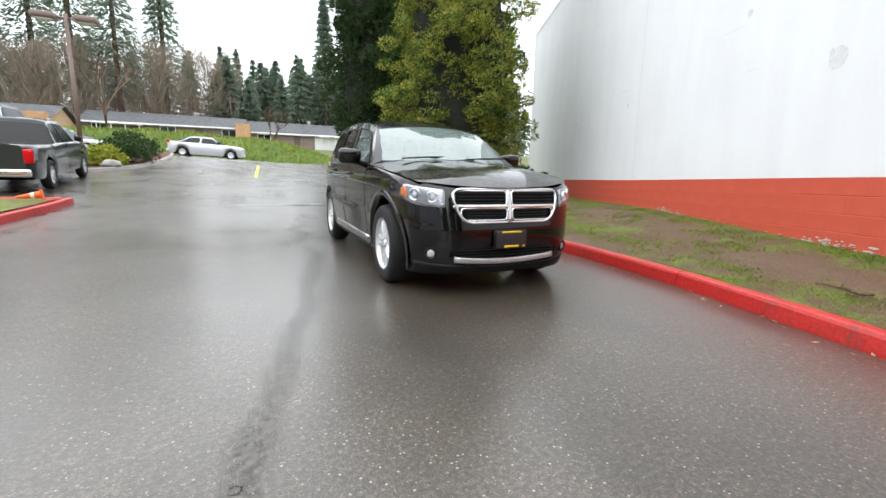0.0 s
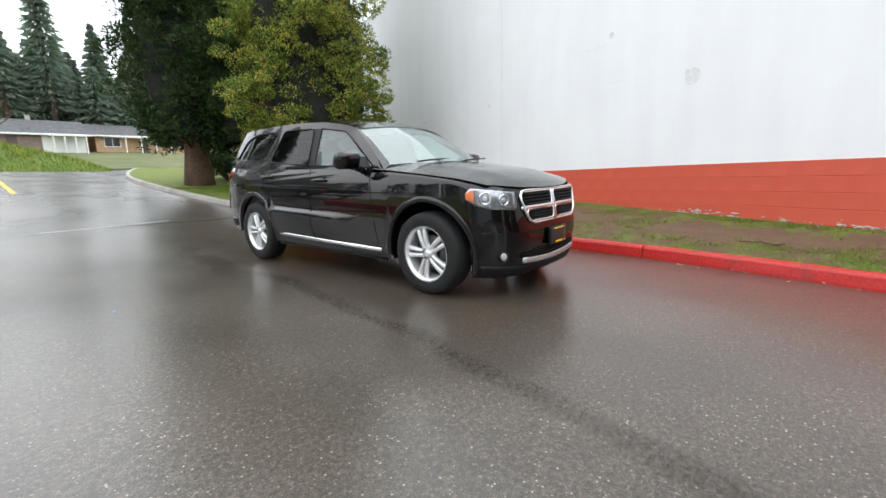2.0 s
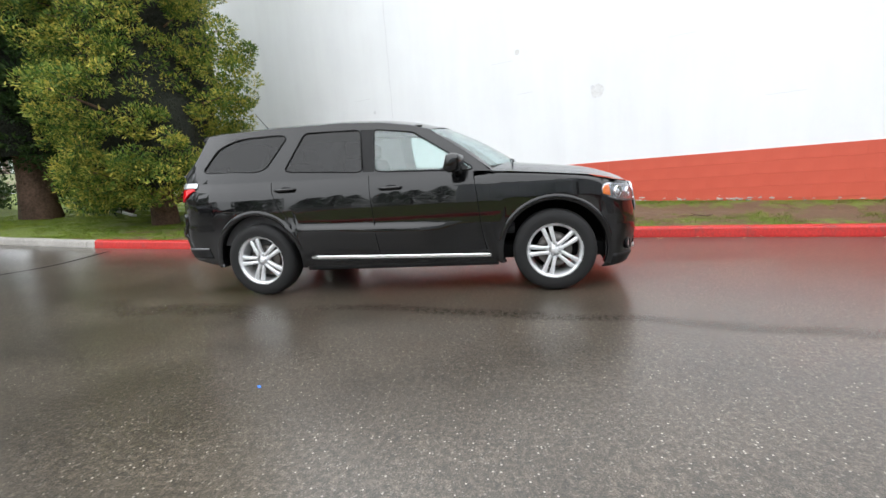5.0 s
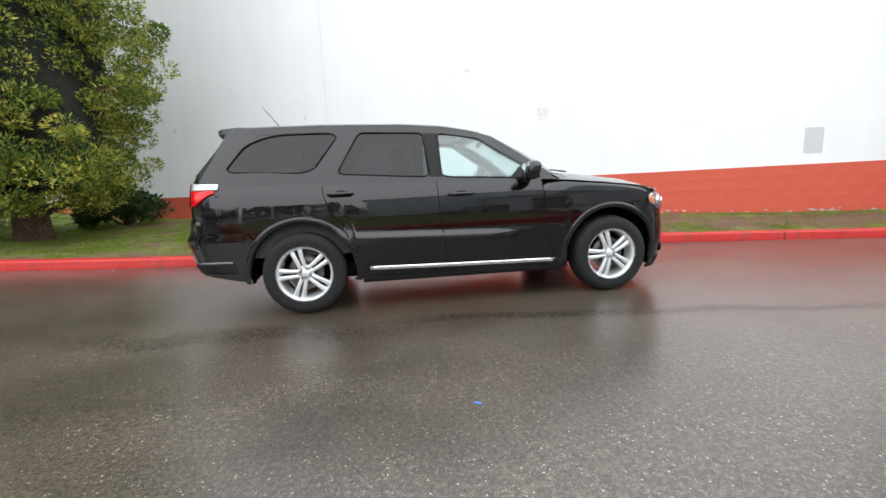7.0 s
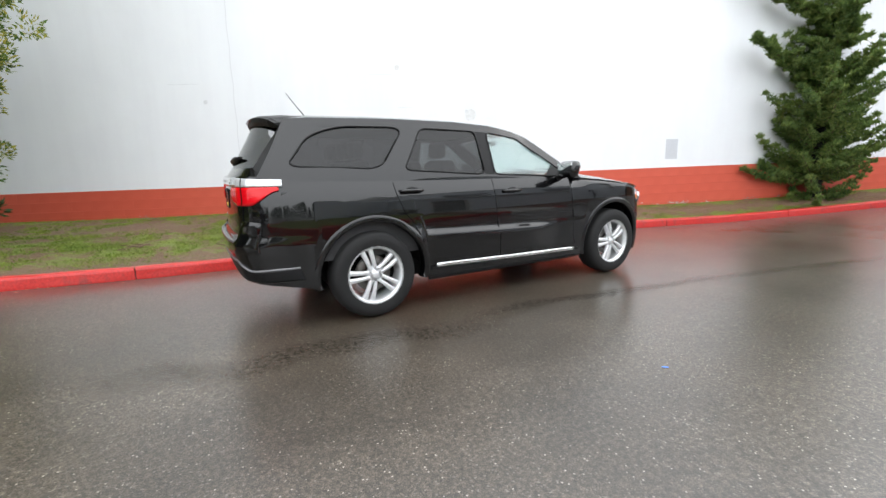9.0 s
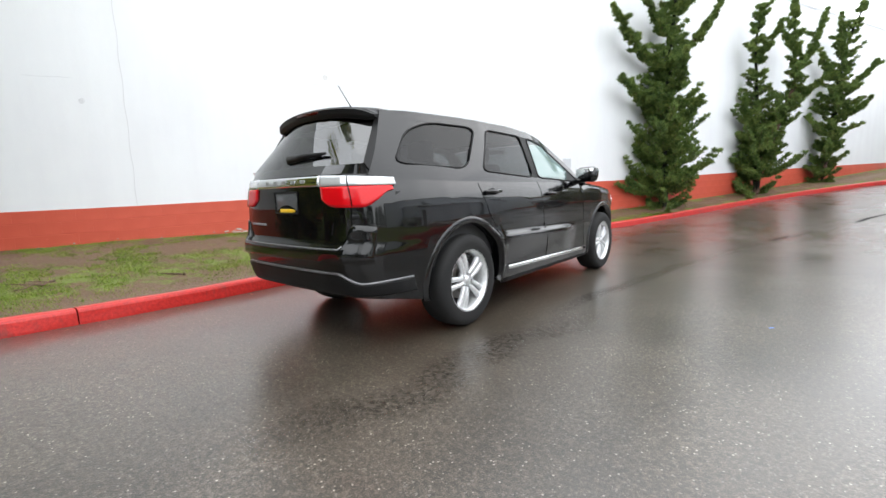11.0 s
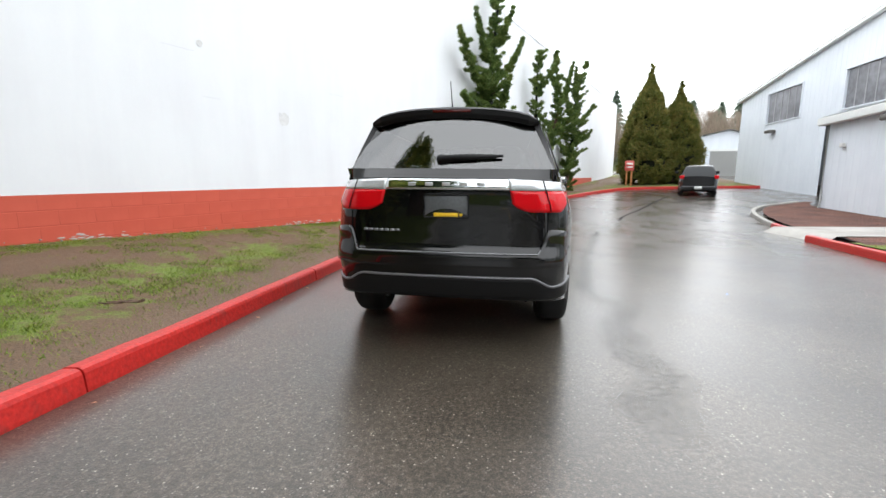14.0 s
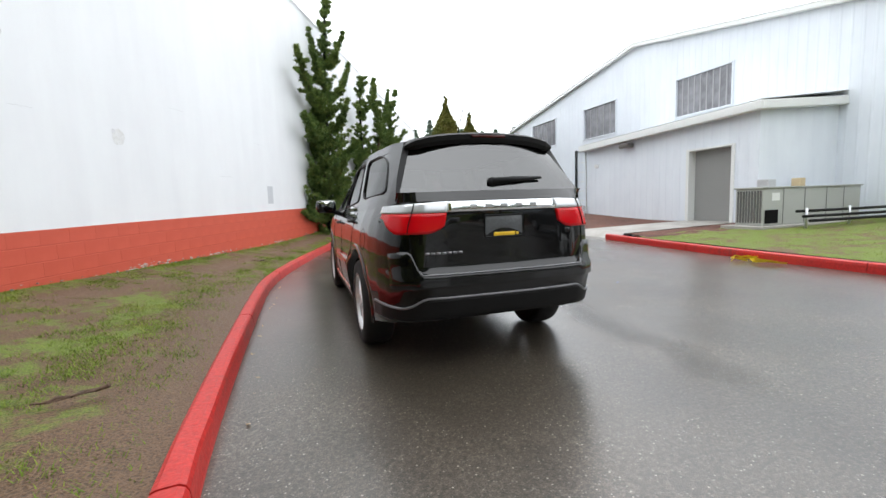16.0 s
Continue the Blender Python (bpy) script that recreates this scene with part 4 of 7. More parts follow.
def surf_end(w, z, rear=False):
    """The y of the nose or tail surface at half width w and height z."""
    w = abs(w)
    sct = curve(SECT, z)
    k = w / sct
    if not rear:
        if k < 0.50:
            return 0.115 - 0.025 * (1 - (k / 0.50) ** 2) + curve(NOSE, z) * 0.81
        lo, hi = 0.115, 1.2
        for _ in range(30):
            mid = (lo + hi) / 2
            lo, hi = (mid, hi) if curve(PLAN, mid) < k else (lo, mid)
        return body_point(lo, k, z).y
    if k < 0.46:
        return 5.072 + 0.012 * (1 - (k / 0.46) ** 2) - curve(TAIL, z)
    lo, hi = 4.2, 5.072
    for _ in range(30):
        mid = (lo + hi) / 2
        lo, hi = (lo, mid) if curve(PLAN, mid) < k else (mid, hi)
    return body_point(lo, k, z).y


def nose_pt(w, z, out=0.0):
    y = surf_end(w, z)
    dw = (surf_end(abs(w) + 0.01, z) - surf_end(abs(w) - 0.01, z)) / 0.02 if abs(w) > 0.02 else 0
    n = Vector((math.copysign(dw, w), -1, 0)).normalized()
    return Vector((w, y, z)) + n * out


def tail_pt(w, z, out=0.0):
    y = surf_end(w, z, True)
    dw = (surf_end(abs(w) + 0.01, z, True) - surf_end(abs(w) - 0.01, z, True)) / 0.02 if abs(w) > 0.02 else 0
    n = Vector((math.copysign(-dw, w), 1, 0)).normalized()
    return Vector((w, y, z)) + n * out


def wrap_patch(fn, w0, w1, zlo, zhi, out, nw=14, nz=8, skirt=0.02):
    """A patch laid on the nose or tail, with rounded-over rims; zlo and zhi are functions of the share along."""
    rows = []
    for i in range(nw + 1):
        s = i / nw
        w = w0 + (w1 - w0) * s
        row = [fn(w, zlo(s), out - skirt)]
        for j in range(nz + 1):
            row.append(fn(w, zlo(s) + (zhi(s) - zlo(s)) * j / nz, out))
        row.append(fn(w, zhi(s), out - skirt))
        rows.append(row)
    first = [fn(w0, p.z, out - skirt) for p in rows[0]]
    last = [fn(w1, p.z, out - skirt) for p in rows[-1]]
    bm = grid([first] + rows + [last])
    bmesh.ops.recalc_face_normals(bm, faces=bm.faces)
    return bm


def loop_tube(fn, loop, out, radius, n=8):
    pts = [fn(w, z, out) for w, z in loop]
    pts += [pts[0], pts[1]]
    return tube(pts, radius, n)


def round_rect(w0, w1, z0, z1, r, taper=0.0, n=5):
    """A rounded rectangle as (w, z) pairs; taper pulls the lower corners inwards."""
    out = []
    for cx, cz, a0 in ((w1 - r, z1 - r, 0), (w0 + r, z1 - r, 90), (w0 + r, z0 + r, 180), (w1 - r, z0 + r, 270)):
        for k in range(n + 1):
            a = radians(a0 + 90 * k / n)
            w, z = cx + r * math.cos(a), cz + r * math.sin(a)
            f = (z1 - z) / (z1 - z0)
            out.append((w - math.copysign(taper * f, w) if abs(w) > 0.15 else w, z))
    return out


def contour(w_in, u_out, rear):
    """Shares along the plan line from a half width to a station, as a function giving (u, w)."""
    us = [(4.2 + 0.872 * i / 400) if rear else (0.115 + 1.0 * i / 400) for i in range(401)]
    pts = [(u, curve(PLAN, u)) for u in us]
    pts = [p for p in pts if p[1] >= w_in and (p[0] >= u_out if rear else p[0] <= u_out)]
    if rear:
        pts.reverse()
    acc = [0.0]
    for p, q in zip(pts, pts[1:]):
        acc.append(acc[-1] + math.hypot(q[0] - p[0], q[1] - p[1]))

    def at(s):
        d = s * acc[-1]
        for k in range(1, len(acc)):
            if acc[k] >= d - 1e-9:
                f = (d - acc[k - 1]) / max(1e-9, acc[k] - acc[k - 1])
                return tuple(x + (y - x) * f for x, y in zip(pts[k - 1], pts[k]))
        return pts[-1]
    return at


def corner_fn(side, w_in, u_out, rear):
    """A wrap function for lamps that run round a corner: the share along stands in for w."""
    at = contour(w_in, u_out, rear)

    def fn(s, z, out):
        (u0, w0), (u1, w1) = at(max(0, s - 0.02)), at(min(1, s + 0.02))
        a, c = body_point(u0, w0, z), body_point(u1, w1, z)
        d = (c - a).normalized()
        n = Vector((abs(d.y), -abs(d.x) if not rear else abs(d.x), 0))
        u, w = at(min(1, max(0, s)))
        p = body_point(u, w, z) + n * out
        return Vector((p.x * side, p.y, p.z))
    return fn


def suv_front(car):
    g0, g1 = 0.665, 0.945
    part("grille_backing", wrap_patch(nose_pt, -0.535, 0.535, lambda s: g0 + 0.01 + 0.09 * abs(2 * s - 1) ** 6, lambda s: g1 - 0.03 * abs(2 * s - 1) ** 4, 0.004, 24), M_DARK, car)
    grille = part("grille", loop_tube(nose_pt, round_rect(-0.565, 0.565, g0, g1 + 0.008, 0.10, 0.10), 0.012, 0.013, 10), M_CHROME, car, "chrome crosshair grille surround")
    for w0, w1 in ((-0.540, -0.028), (0.028, 0.540)):
        for z0, z1, tp in ((0.815, 0.94, 0.03), (0.685, 0.79, 0.03)):
            t = tp + (0.045 if z0 < 0.7 else 0.0)
            q = [(w - math.copysign(0.070 if z0 < 0.7 else 0.015, w) * (abs(w) > 0.3), z) for w, z in round_rect(w0, w1, z0, z1, 0.03, 0.0)]
            part("grille_frame", loop_tube(nose_pt, q, 0.010, 0.0085, 8), M_CHROME, grille)
            for k in range(4):
                z = z0 + (z1 - z0) * (k + 0.7) / 4.4
                lim = 0.05 if z0 > 0.7 else 0.12
                a, b = w0 + (lim if w0 < -0.3 else 0.012), w1 - (lim if w1 > 0.3 else 0.012)
                part("grille_slat", tube([nose_pt(a + (b - a) * i / 6, z, 0.006) for i in range(7)], 0.006, 6), M_PLASTIC, grille)
    part("grille_bar", strip_bar([nose_pt(0.0, g0 + (g1 - g0) * i / 8, 0.006) for i in range(9)], 0.042, 0.014, Vector((1, 0, 0)), lambda p: (0, -1, 0)), M_CHROME, grille)
    part("grille_bar", strip_bar([nose_pt(-0.54 + 1.08 * i / 16, 0.802, 0.006) for i in range(17)], 0.026, 0.012, out=lambda p: (0, -1, 0)), M_CHROME, grille)
    part("lower_intake", wrap_patch(nose_pt, -0.56, 0.56, lambda s: 0.345 + 0.02 * abs(2 * s - 1) ** 2, lambda s: 0.445 - 0.03 * abs(2 * s - 1) ** 2, 0.003, 24), M_DARK, car)
    for z in (0.37, 0.395, 0.42):
        part("intake_slat", tube([nose_pt(-0.52 + 1.04 * i / 14, z, 0.006) for i in range(15)], 0.005, 6), M_PLASTIC, car)
    part("bumper_strip", strip_bar([nose_pt(-0.52 + 1.04 * i / 20, 0.312 + 0.030 * abs(-1 + i / 10) ** 2, 0.002) for i in range(21)], 0.05, 0.018, out=lambda p: (0, -1, 0)), M_SATIN, car, "bright silver bumper strip")
    part("bumper_lip", wrap_patch(nose_pt, -0.84, 0.84, lambda s: 0.20, lambda s: 0.275 + 0.045 * abs(2 * s - 1) ** 2, 0.008, 36, 4), M_PLASTIC, car)
    part("plate_holder", box((-0.17, 0.06, 0.43), (0.17, 0.088, 0.60), 0.008), M_PLASTIC, car)
    plate = part("number_plate", box((-0.152, 0.052, 0.44), (0.152, 0.062, 0.59), 0.004), M_PLATE, car, "dark dealer plate with yellow bars")
    part("plate_bar", box((-0.10, 0.0485, 0.575), (0.10, 0.053, 0.59)), M_YELLOW, plate)
    part("plate_bar", box((-0.075, 0.0485, 0.443), (0.075, 0.053, 0.463)), M_YELLOW, plate)
    part("plate_bar", box((0.115, 0.0485, 0.445), (0.14, 0.053, 0.461)), M_YELLOW, plate)
    for side in (-1, 1):
        lo = lambda s: 0.795 + 0.02 * s + 0.085 * s ** 4
        hi = lambda s: 0.948 + 0.048 * s - 0.06 * (max(0.0, s - 0.82) / 0.18) ** 2
        lamp = corner_fn(side, 0.60, 0.475, False)
        housing = part("headlight", wrap_patch(lamp, 0.0, 1.0, lo, hi, 0.004, 22, 8), Mat("lamp_reflector", (0.36, 0.37, 0.39), 0.20, 0.85).m, car, "clear headlight with amber corner")
        part("amber_corner", wrap_patch(lamp, 0.82, 0.985, lambda s: 0.868 + 0.025 * s, lambda s: 0.972 - 0.03 * s * s, 0.008, 6, 6), M_AMBER, housing)
        for w, r in ((0.24, 0.05), (0.60, 0.055)):
            p = lamp(w, 0.872 + w * 0.05, 0.012)
            m = Matrix.Translation(p) @ Matrix.Rotation(math.pi / 2, 4, "X") @ Matrix.Rotation(side * (0.5 if w < 0.4 else 0.75), 4, "Y")
            part("lamp_ring", lathe([(r * 0.45, -0.02), (r * 0.72, -0.006), (r * 0.92, 0.006), (r, 0.002), (r * 1.02, -0.03)], 28, m), M_CHROME, housing)
            part("lamp_bowl", lathe([(0.001, 0.004), (r * 0.3, 0.0), (r * 0.5, -0.012)], 20, m), plain("lamp_bulb_glass", (0.75, 0.77, 0.80), 0.08, 0.4), housing)
        gl = part("lamp_lens", wrap_patch(lamp, 0.0, 1.0, lo, hi, 0.018, 22, 8, 0.012), glass("headlight_lens", (0.97, 0.98, 1.0), 0.97), housing)
        gl.visible_shadow = False
        p = nose_pt(side * 0.705, 0.395, 0.004)
        m = Matrix.Translation(p) @ Matrix.Rotation(math.pi / 2, 4, "X") @ Matrix.Rotation(side * 0.45, 4, "Y")
        fog = part("fog_lamp", lathe([(0.001, 0.006), (0.024, 0.005), (0.033, 0.002), (0.036, -0.01)], 24, m), M_CLEARLENS, car)
        part("fog_ring", lathe([(0.044, 0.0), (0.047, 0.01), (0.053, 0.008), (0.056, -0.012)], 24, m), M_PLASTIC, fog)


def ease(x):
    x = min(1.0, max(0.0, x))
    return x * x * (3 - 2 * x)


def clad_edge(w):
    """Height of the upper edge of the matt lower bumper."""
    return 0.588 - 0.070 * ease((abs(w) - 0.60) / 0.15) + 0.012 * ease((abs(w) - 0.78) / 0.12)


def suv_rear(car):
    part("bumper_cladding", wrap_patch(tail_pt, -0.90, 0.90, lambda s: 0.425, lambda s: clad_edge(0.9 * (2 * s - 1)) - 0.005, 0.010, 48, 6), M_PLASTIC, car, "matt dark lower bumper")
    part("cladding_edge", tube([tail_pt(-0.90 + 1.80 * i / 48, clad_edge(-0.90 + 1.80 * i / 48), 0.006) for i in range(49)], 0.009, 6), M_BADGE, car)
    # bumper shoulder with raised corners
    prof = lambda s: 0.757 + 0.165 * ease((abs(2 * s - 1) * 0.925 - 0.635) / 0.075) - 0.03 * ease((abs(2 * s - 1) * 0.925 - 0.74) / 0.18)
    part("bumper_shoulder", wrap_patch(tail_pt, -0.83, 0.83, lambda s: 0.66, lambda s: prof((0.925 - 0.83 + 1.66 * s) / 1.85), 0.018, 74, 6, 0.03), M_PAINT, car)
    part("bumper_step", tube([tail_pt(-0.655 + 1.31 * i / 60, prof((0.925 - 0.655 + 1.31 * i / 60) / 1.85) + 0.002, 0.020) for i in range(61)], 0.006, 6), M_BADGE, car)
    part("tailgate_bar", wrap_patch(tail_pt, -0.43, 0.43, lambda s: 1.190, lambda s: 1.262, 0.016, 24, 5), M_CHROME, car, "chrome tailgate bar")
    for k in range(5):
        w = 0.24 - 0.12 * k
        part("badge_bar", box((w - 0.028, tail_pt(w, 1.226, 0.014).y, 1.214), (w + 0.028, tail_pt(w, 1.226, 0.019).y, 1.240), 0.002), M_SATIN, car)
    for k in range(7):
        part("model_bar", wrap_patch(tail_pt, 0.33 + 0.040 * k, 0.362 + 0.040 * k, lambda s: 0.893, lambda s: 0.910, 0.004, 2, 1, 0.004), M_BADGE, car)
    part("plate_recess", box((-0.20, 4.985, 0.985), (0.20, 5.022, 1.180), 0.012), M_PLASTIC, car)
    plate = part("number_plate", box((-0.152, 5.018, 1.0), (0.152, 5.030, 1.152), 0.004), plain("grey_dealer_plate", (0.09, 0.095, 0.10), 0.25), car, "grey dealer plate with a yellow strip")
    part("plate_frame", loop_tube(lambda w, z, o: Vector((w, 5.032, z)), round_rect(-0.155, 0.155, 0.998, 1.155, 0.012), 0, 0.007, 6), M_PLASTIC, plate)
    part("plate_bar", box((-0.085, 5.029, 1.003), (0.085, 5.0365, 1.030), 0.002), M_YELLOW, plate)
    part("plate_bar", box((-0.115, 5.029, 1.007), (-0.095, 5.0365, 1.025), 0.002), M_YELLOW, plate)
    part("tailgate_latch", box((-0.07, 5.0, 0.845), (0.07, 5.030, 0.872), 0.006), M_PLASTIC, car)
    for side in (-1, 1):
        lamp = corner_fn(side, 0.46, 4.70, True)
        red = part("tail_light", wrap_patch(lamp, 0.0, 0.95, lambda s: 1.042 + 0.055 * (max(0, 0.22 - s) / 0.22) ** 2 + 0.115 * ease((s - 0.55) / 0.45), lambda s: 1.186, 0.014, 26, 6), M_REDLENS, car, "red and clear tail light")
        part("reversing_lens", wrap_patch(lamp, 0.0, 1.0, lambda s: 1.189, lambda s: 1.266 - 0.025 * s, 0.016, 26, 4), M_CLEARLENS, red)
        part("lamp_divider", tube([lamp(0.42, 1.05 + 0.21 * i / 6, 0.018) for i in range(7)], 0.004, 6), M_DARK, red)
    part("tailgate_seam", tube([tail_pt(-0.70, 1.2 - 0.4 * i / 8, 0.002) for i in range(9)], 0.004, 5), M_DARK, car)
    part("tailgate_seam", tube([tail_pt(0.70, 1.2 - 0.4 * i / 8, 0.002) for i in range(9)], 0.004, 5), M_DARK, car)
    part("exhaust_pipe", lathe([(0.030, -0.22), (0.038, -0.2), (0.038, 0.02), (0.032, 0.02), (0.030, -0.05)], 20, Matrix.Translation((-0.57, 4.90, 0.43)) @ Matrix.Rotation(-math.pi / 2, 4, "X")), M_PLASTIC, car)


def suv_cabin(car):
    part("cabin_floor", box((-0.80, 1.3, 0.55), (0.80, 4.75, 0.62)), M_TRIMDARK, car)
    for side in (-1, 1):
        part("door_lining", grid([[(side * 0.86, u, z) for z in (0.55, 0.9, 1.14)] for u in steps([(1.5, 4.7, 0.2)])]), M_TRIMDARK, car)
    part("dashboard", box((-0.80, 1.42, 0.75), (0.80, 1.92, 1.16), 0.08), M_TRIMDARK, car)
    part("steering_wheel", add_lathe(bmesh.new(), [(0.18 + 0.014 * math.cos(a), 0.014 * math.sin(a)) for a in [2 * math.pi * k / 8 for k in range(8)]], 28, Matrix.Translation((0.38, 2.02, 1.12)) @ Matrix.Rotation(radians(-65), 4, "X"), True), M_TRIMDARK, car)
    part("headliner", grid([[(x, u, 1.665 + 0.03 * (1 - (x / 0.62) ** 2)) for x in (-0.62, -0.3, 0, 0.3, 0.62)] for u in steps([(2.2, 4.5, 0.3)])]), M_HEADLINER, car)
    for x, u in ((-0.38, 2.35), (0.38, 2.35), (-0.40, 3.25), (0.0, 3.25), (0.40, 3.25)):
        w = 0.24 if u < 3 else 0.19
        seat = part("seat", box((x - w, u, 0.62), (x + w, u + 0.52, 0.86), 0.06), M_SEAT, car)
        part("backrest", box((x - w, -0.07, 0.0), (x + w, 0.09, 0.60), 0.06, Matrix.Translation((0, u + 0.52, 0.80)) @ Matrix.Rotation(radians(-14), 4, "X")), M_SEAT, seat)
        part("headrest", box((x - 0.13, u + 0.63, 1.40), (x + 0.13, u + 0.73, 1.57), 0.045), M_SEAT, seat)
    part("rear_mirror", box((-0.11, 2.06, 1.55), (0.11, 2.09, 1.61), 0.012), M_PLASTIC, car)


SUV = suv()


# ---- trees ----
# near-black for opaque crown cores: the shade inside the foliage as colour
M_SHADE_LEAF = speckled("crown_shade", (0.004, 0.006, 0.003), (0.013, 0.017, 0.007), 22.0, 0.9, 1.0, 0.1)


def leaf_cloud(rng, centers, radii, per, size, flat=0.6, up=0.3, width=0.3):
    """Many small tilted leaf blades round clump centres, as points and faces."""
    n = len(centers) * per
    c = np.repeat(np.asarray(centers, float), per, axis=0)
    r = np.repeat(np.asarray(radii, float), per)
    d = rng.normal(size=(n, 3))
    d /= np.linalg.norm(d, axis=1)[:, None]
    rad = r * rng.uniform(0.45, 1.0, n) ** 0.6
    p = c + d * rad[:, None] * np.array([1, 1, flat])
    a = d + rng.normal(scale=0.5, size=(n, 3)) + np.array([0, 0, up])
    a /= np.linalg.norm(a, axis=1)[:, None]
    b = np.cross(a, rng.normal(size=(n, 3)))
    b /= np.linalg.norm(b, axis=1)[:, None]
    s = size * rng.uniform(0.6, 1.4, n)[:, None]
    v = np.stack([p - a * s * 0.6, p + b * s * width, p + a * s * 1.1, p - b * s * width], axis=1).reshape(-1, 3)
    f = np.arange(n * 4).reshape(-1, 4)
    return v, f


def crown_ob(name, v, f, mat, parent, label=""):
    me = bpy.data.meshes.new(name)
    me.vertices.add(len(v))
    me.vertices.foreach_set("co", v.astype(np.float32).ravel())
    me.loops.add(f.size)
    me.loops.foreach_set("vertex_index", f.astype(np.int32).ravel())
    me.polygons.add(len(f))
    me.polygons.foreach_set("loop_start", np.arange(0, f.size, f.shape[1], dtype=np.int32))
    me.polygons.foreach_set("loop_total", np.full(len(f), f.shape[1], dtype=np.int32))
    me.update()
    me.validate()
    me.materials.append(mat)
    ob = new(name, me)
    ob.parent = parent
    return tagged(ob, label)


def trunk_bm(height, r0, r1, rng, lean=0.05, n=10):
    pts = [(lean * height * 0.1 * math.sin(k * 0.9 + rng.uniform(0, 1)), lean * height * 0.1 * math.cos(k * 0.7), height * k / 8 - (0.3 if k == 0 else 0)) for k in range(9)]
    rad = [r0 * (1.35 if k == 0 else 1) + (r1 - r0) * k / 8 for k in range(9)]
    return tube(pts, rad, n)


def dense_tree(name, at, height, radius, base, mat, label, seed, clumps=520, per=60, shape=0.55, size=0.10, trunk=0.2, flat=0.75, clump=0.42):
    """A dense column-shaped evergreen whose foliage is broken into clumps."""
    rng = np.random.default_rng(seed)
    t = thing(name, label, "tree", (at[0], at[1], gz(*at) + at_up(at)))
    part("trunk", trunk_bm(height * 0.9, trunk, 0.03, rng), M_BARK, t)
    bm = bmesh.new()
    cs, rs = [], []
    ph = rng.uniform(0, 7, 3)
    for i in range(clumps):
        f = rng.uniform(0, 1) ** 0.9
        z = base + (height - base) * f
        prof = min(1.0, 0.72 + f * 2.2) * (1 - f ** 2.2 * shape) if f < 0.9 else (1 - 0.9 ** 2.2 * shape) * (1 - f) * 9 + (0.05 if shape < 0.9 else 0.0)
        a = rng.uniform(0, 2 * math.pi)
        lump = 1 + 0.16 * math.sin(3 * a + ph[0] + z * 1.3) + 0.13 * math.sin(5 * a - z * 2.1 + ph[1]) + 0.08 * math.sin(z * 4 + ph[2])
        rr = radius * prof * (lump if shape < 0.9 else 1 + (lump - 1) * 0.2) * (rng.uniform(0.55, 1.0) ** 0.4 if shape > 0.9 else rng.uniform(0.72, 1.06))
        cs.append((rr * math.cos(a), rr * math.sin(a), z))
        rs.append(clump * rng.uniform(0.6, 1.25) * (0.6 if f > 0.85 else 1))
        if i % 12 == 0:
            add_tube(bm, [(0, 0, max(0.3, z - 0.5)), (rr * 0.5 * math.cos(a), rr * 0.5 * math.sin(a), z - 0.2), (rr * math.cos(a), rr * math.sin(a), z)], [0.05, 0.03, 0.01], 5)
    part("limb", bm, M_BARK, t)
    # added dark core that paints the shade seen between clumps
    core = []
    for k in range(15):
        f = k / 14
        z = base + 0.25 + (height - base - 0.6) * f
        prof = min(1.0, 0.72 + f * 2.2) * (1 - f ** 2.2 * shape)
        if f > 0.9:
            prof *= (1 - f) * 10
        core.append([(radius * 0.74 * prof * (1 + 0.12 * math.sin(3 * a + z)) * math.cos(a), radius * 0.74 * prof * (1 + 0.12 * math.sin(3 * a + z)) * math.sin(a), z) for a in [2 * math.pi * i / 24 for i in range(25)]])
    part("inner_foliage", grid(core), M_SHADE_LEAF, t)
    if shape > 0.9:
        # a ragged pointed tip
        for k in range(14):
            cs.append((rng.normal() * 0.05, rng.normal() * 0.05, height - 0.7 + 0.11 * k))
            rs.append(0.26 * (1 - k / 14) + 0.03)
    v, f = leaf_cloud(rng, cs, rs, per, size, flat)
    crown_ob("crown", v, f, mat, t)
    return t


def at_up(at):
    """Extra height of the lawn over the ground."""
    return 0.2 if at[0] > -4 else 0.05


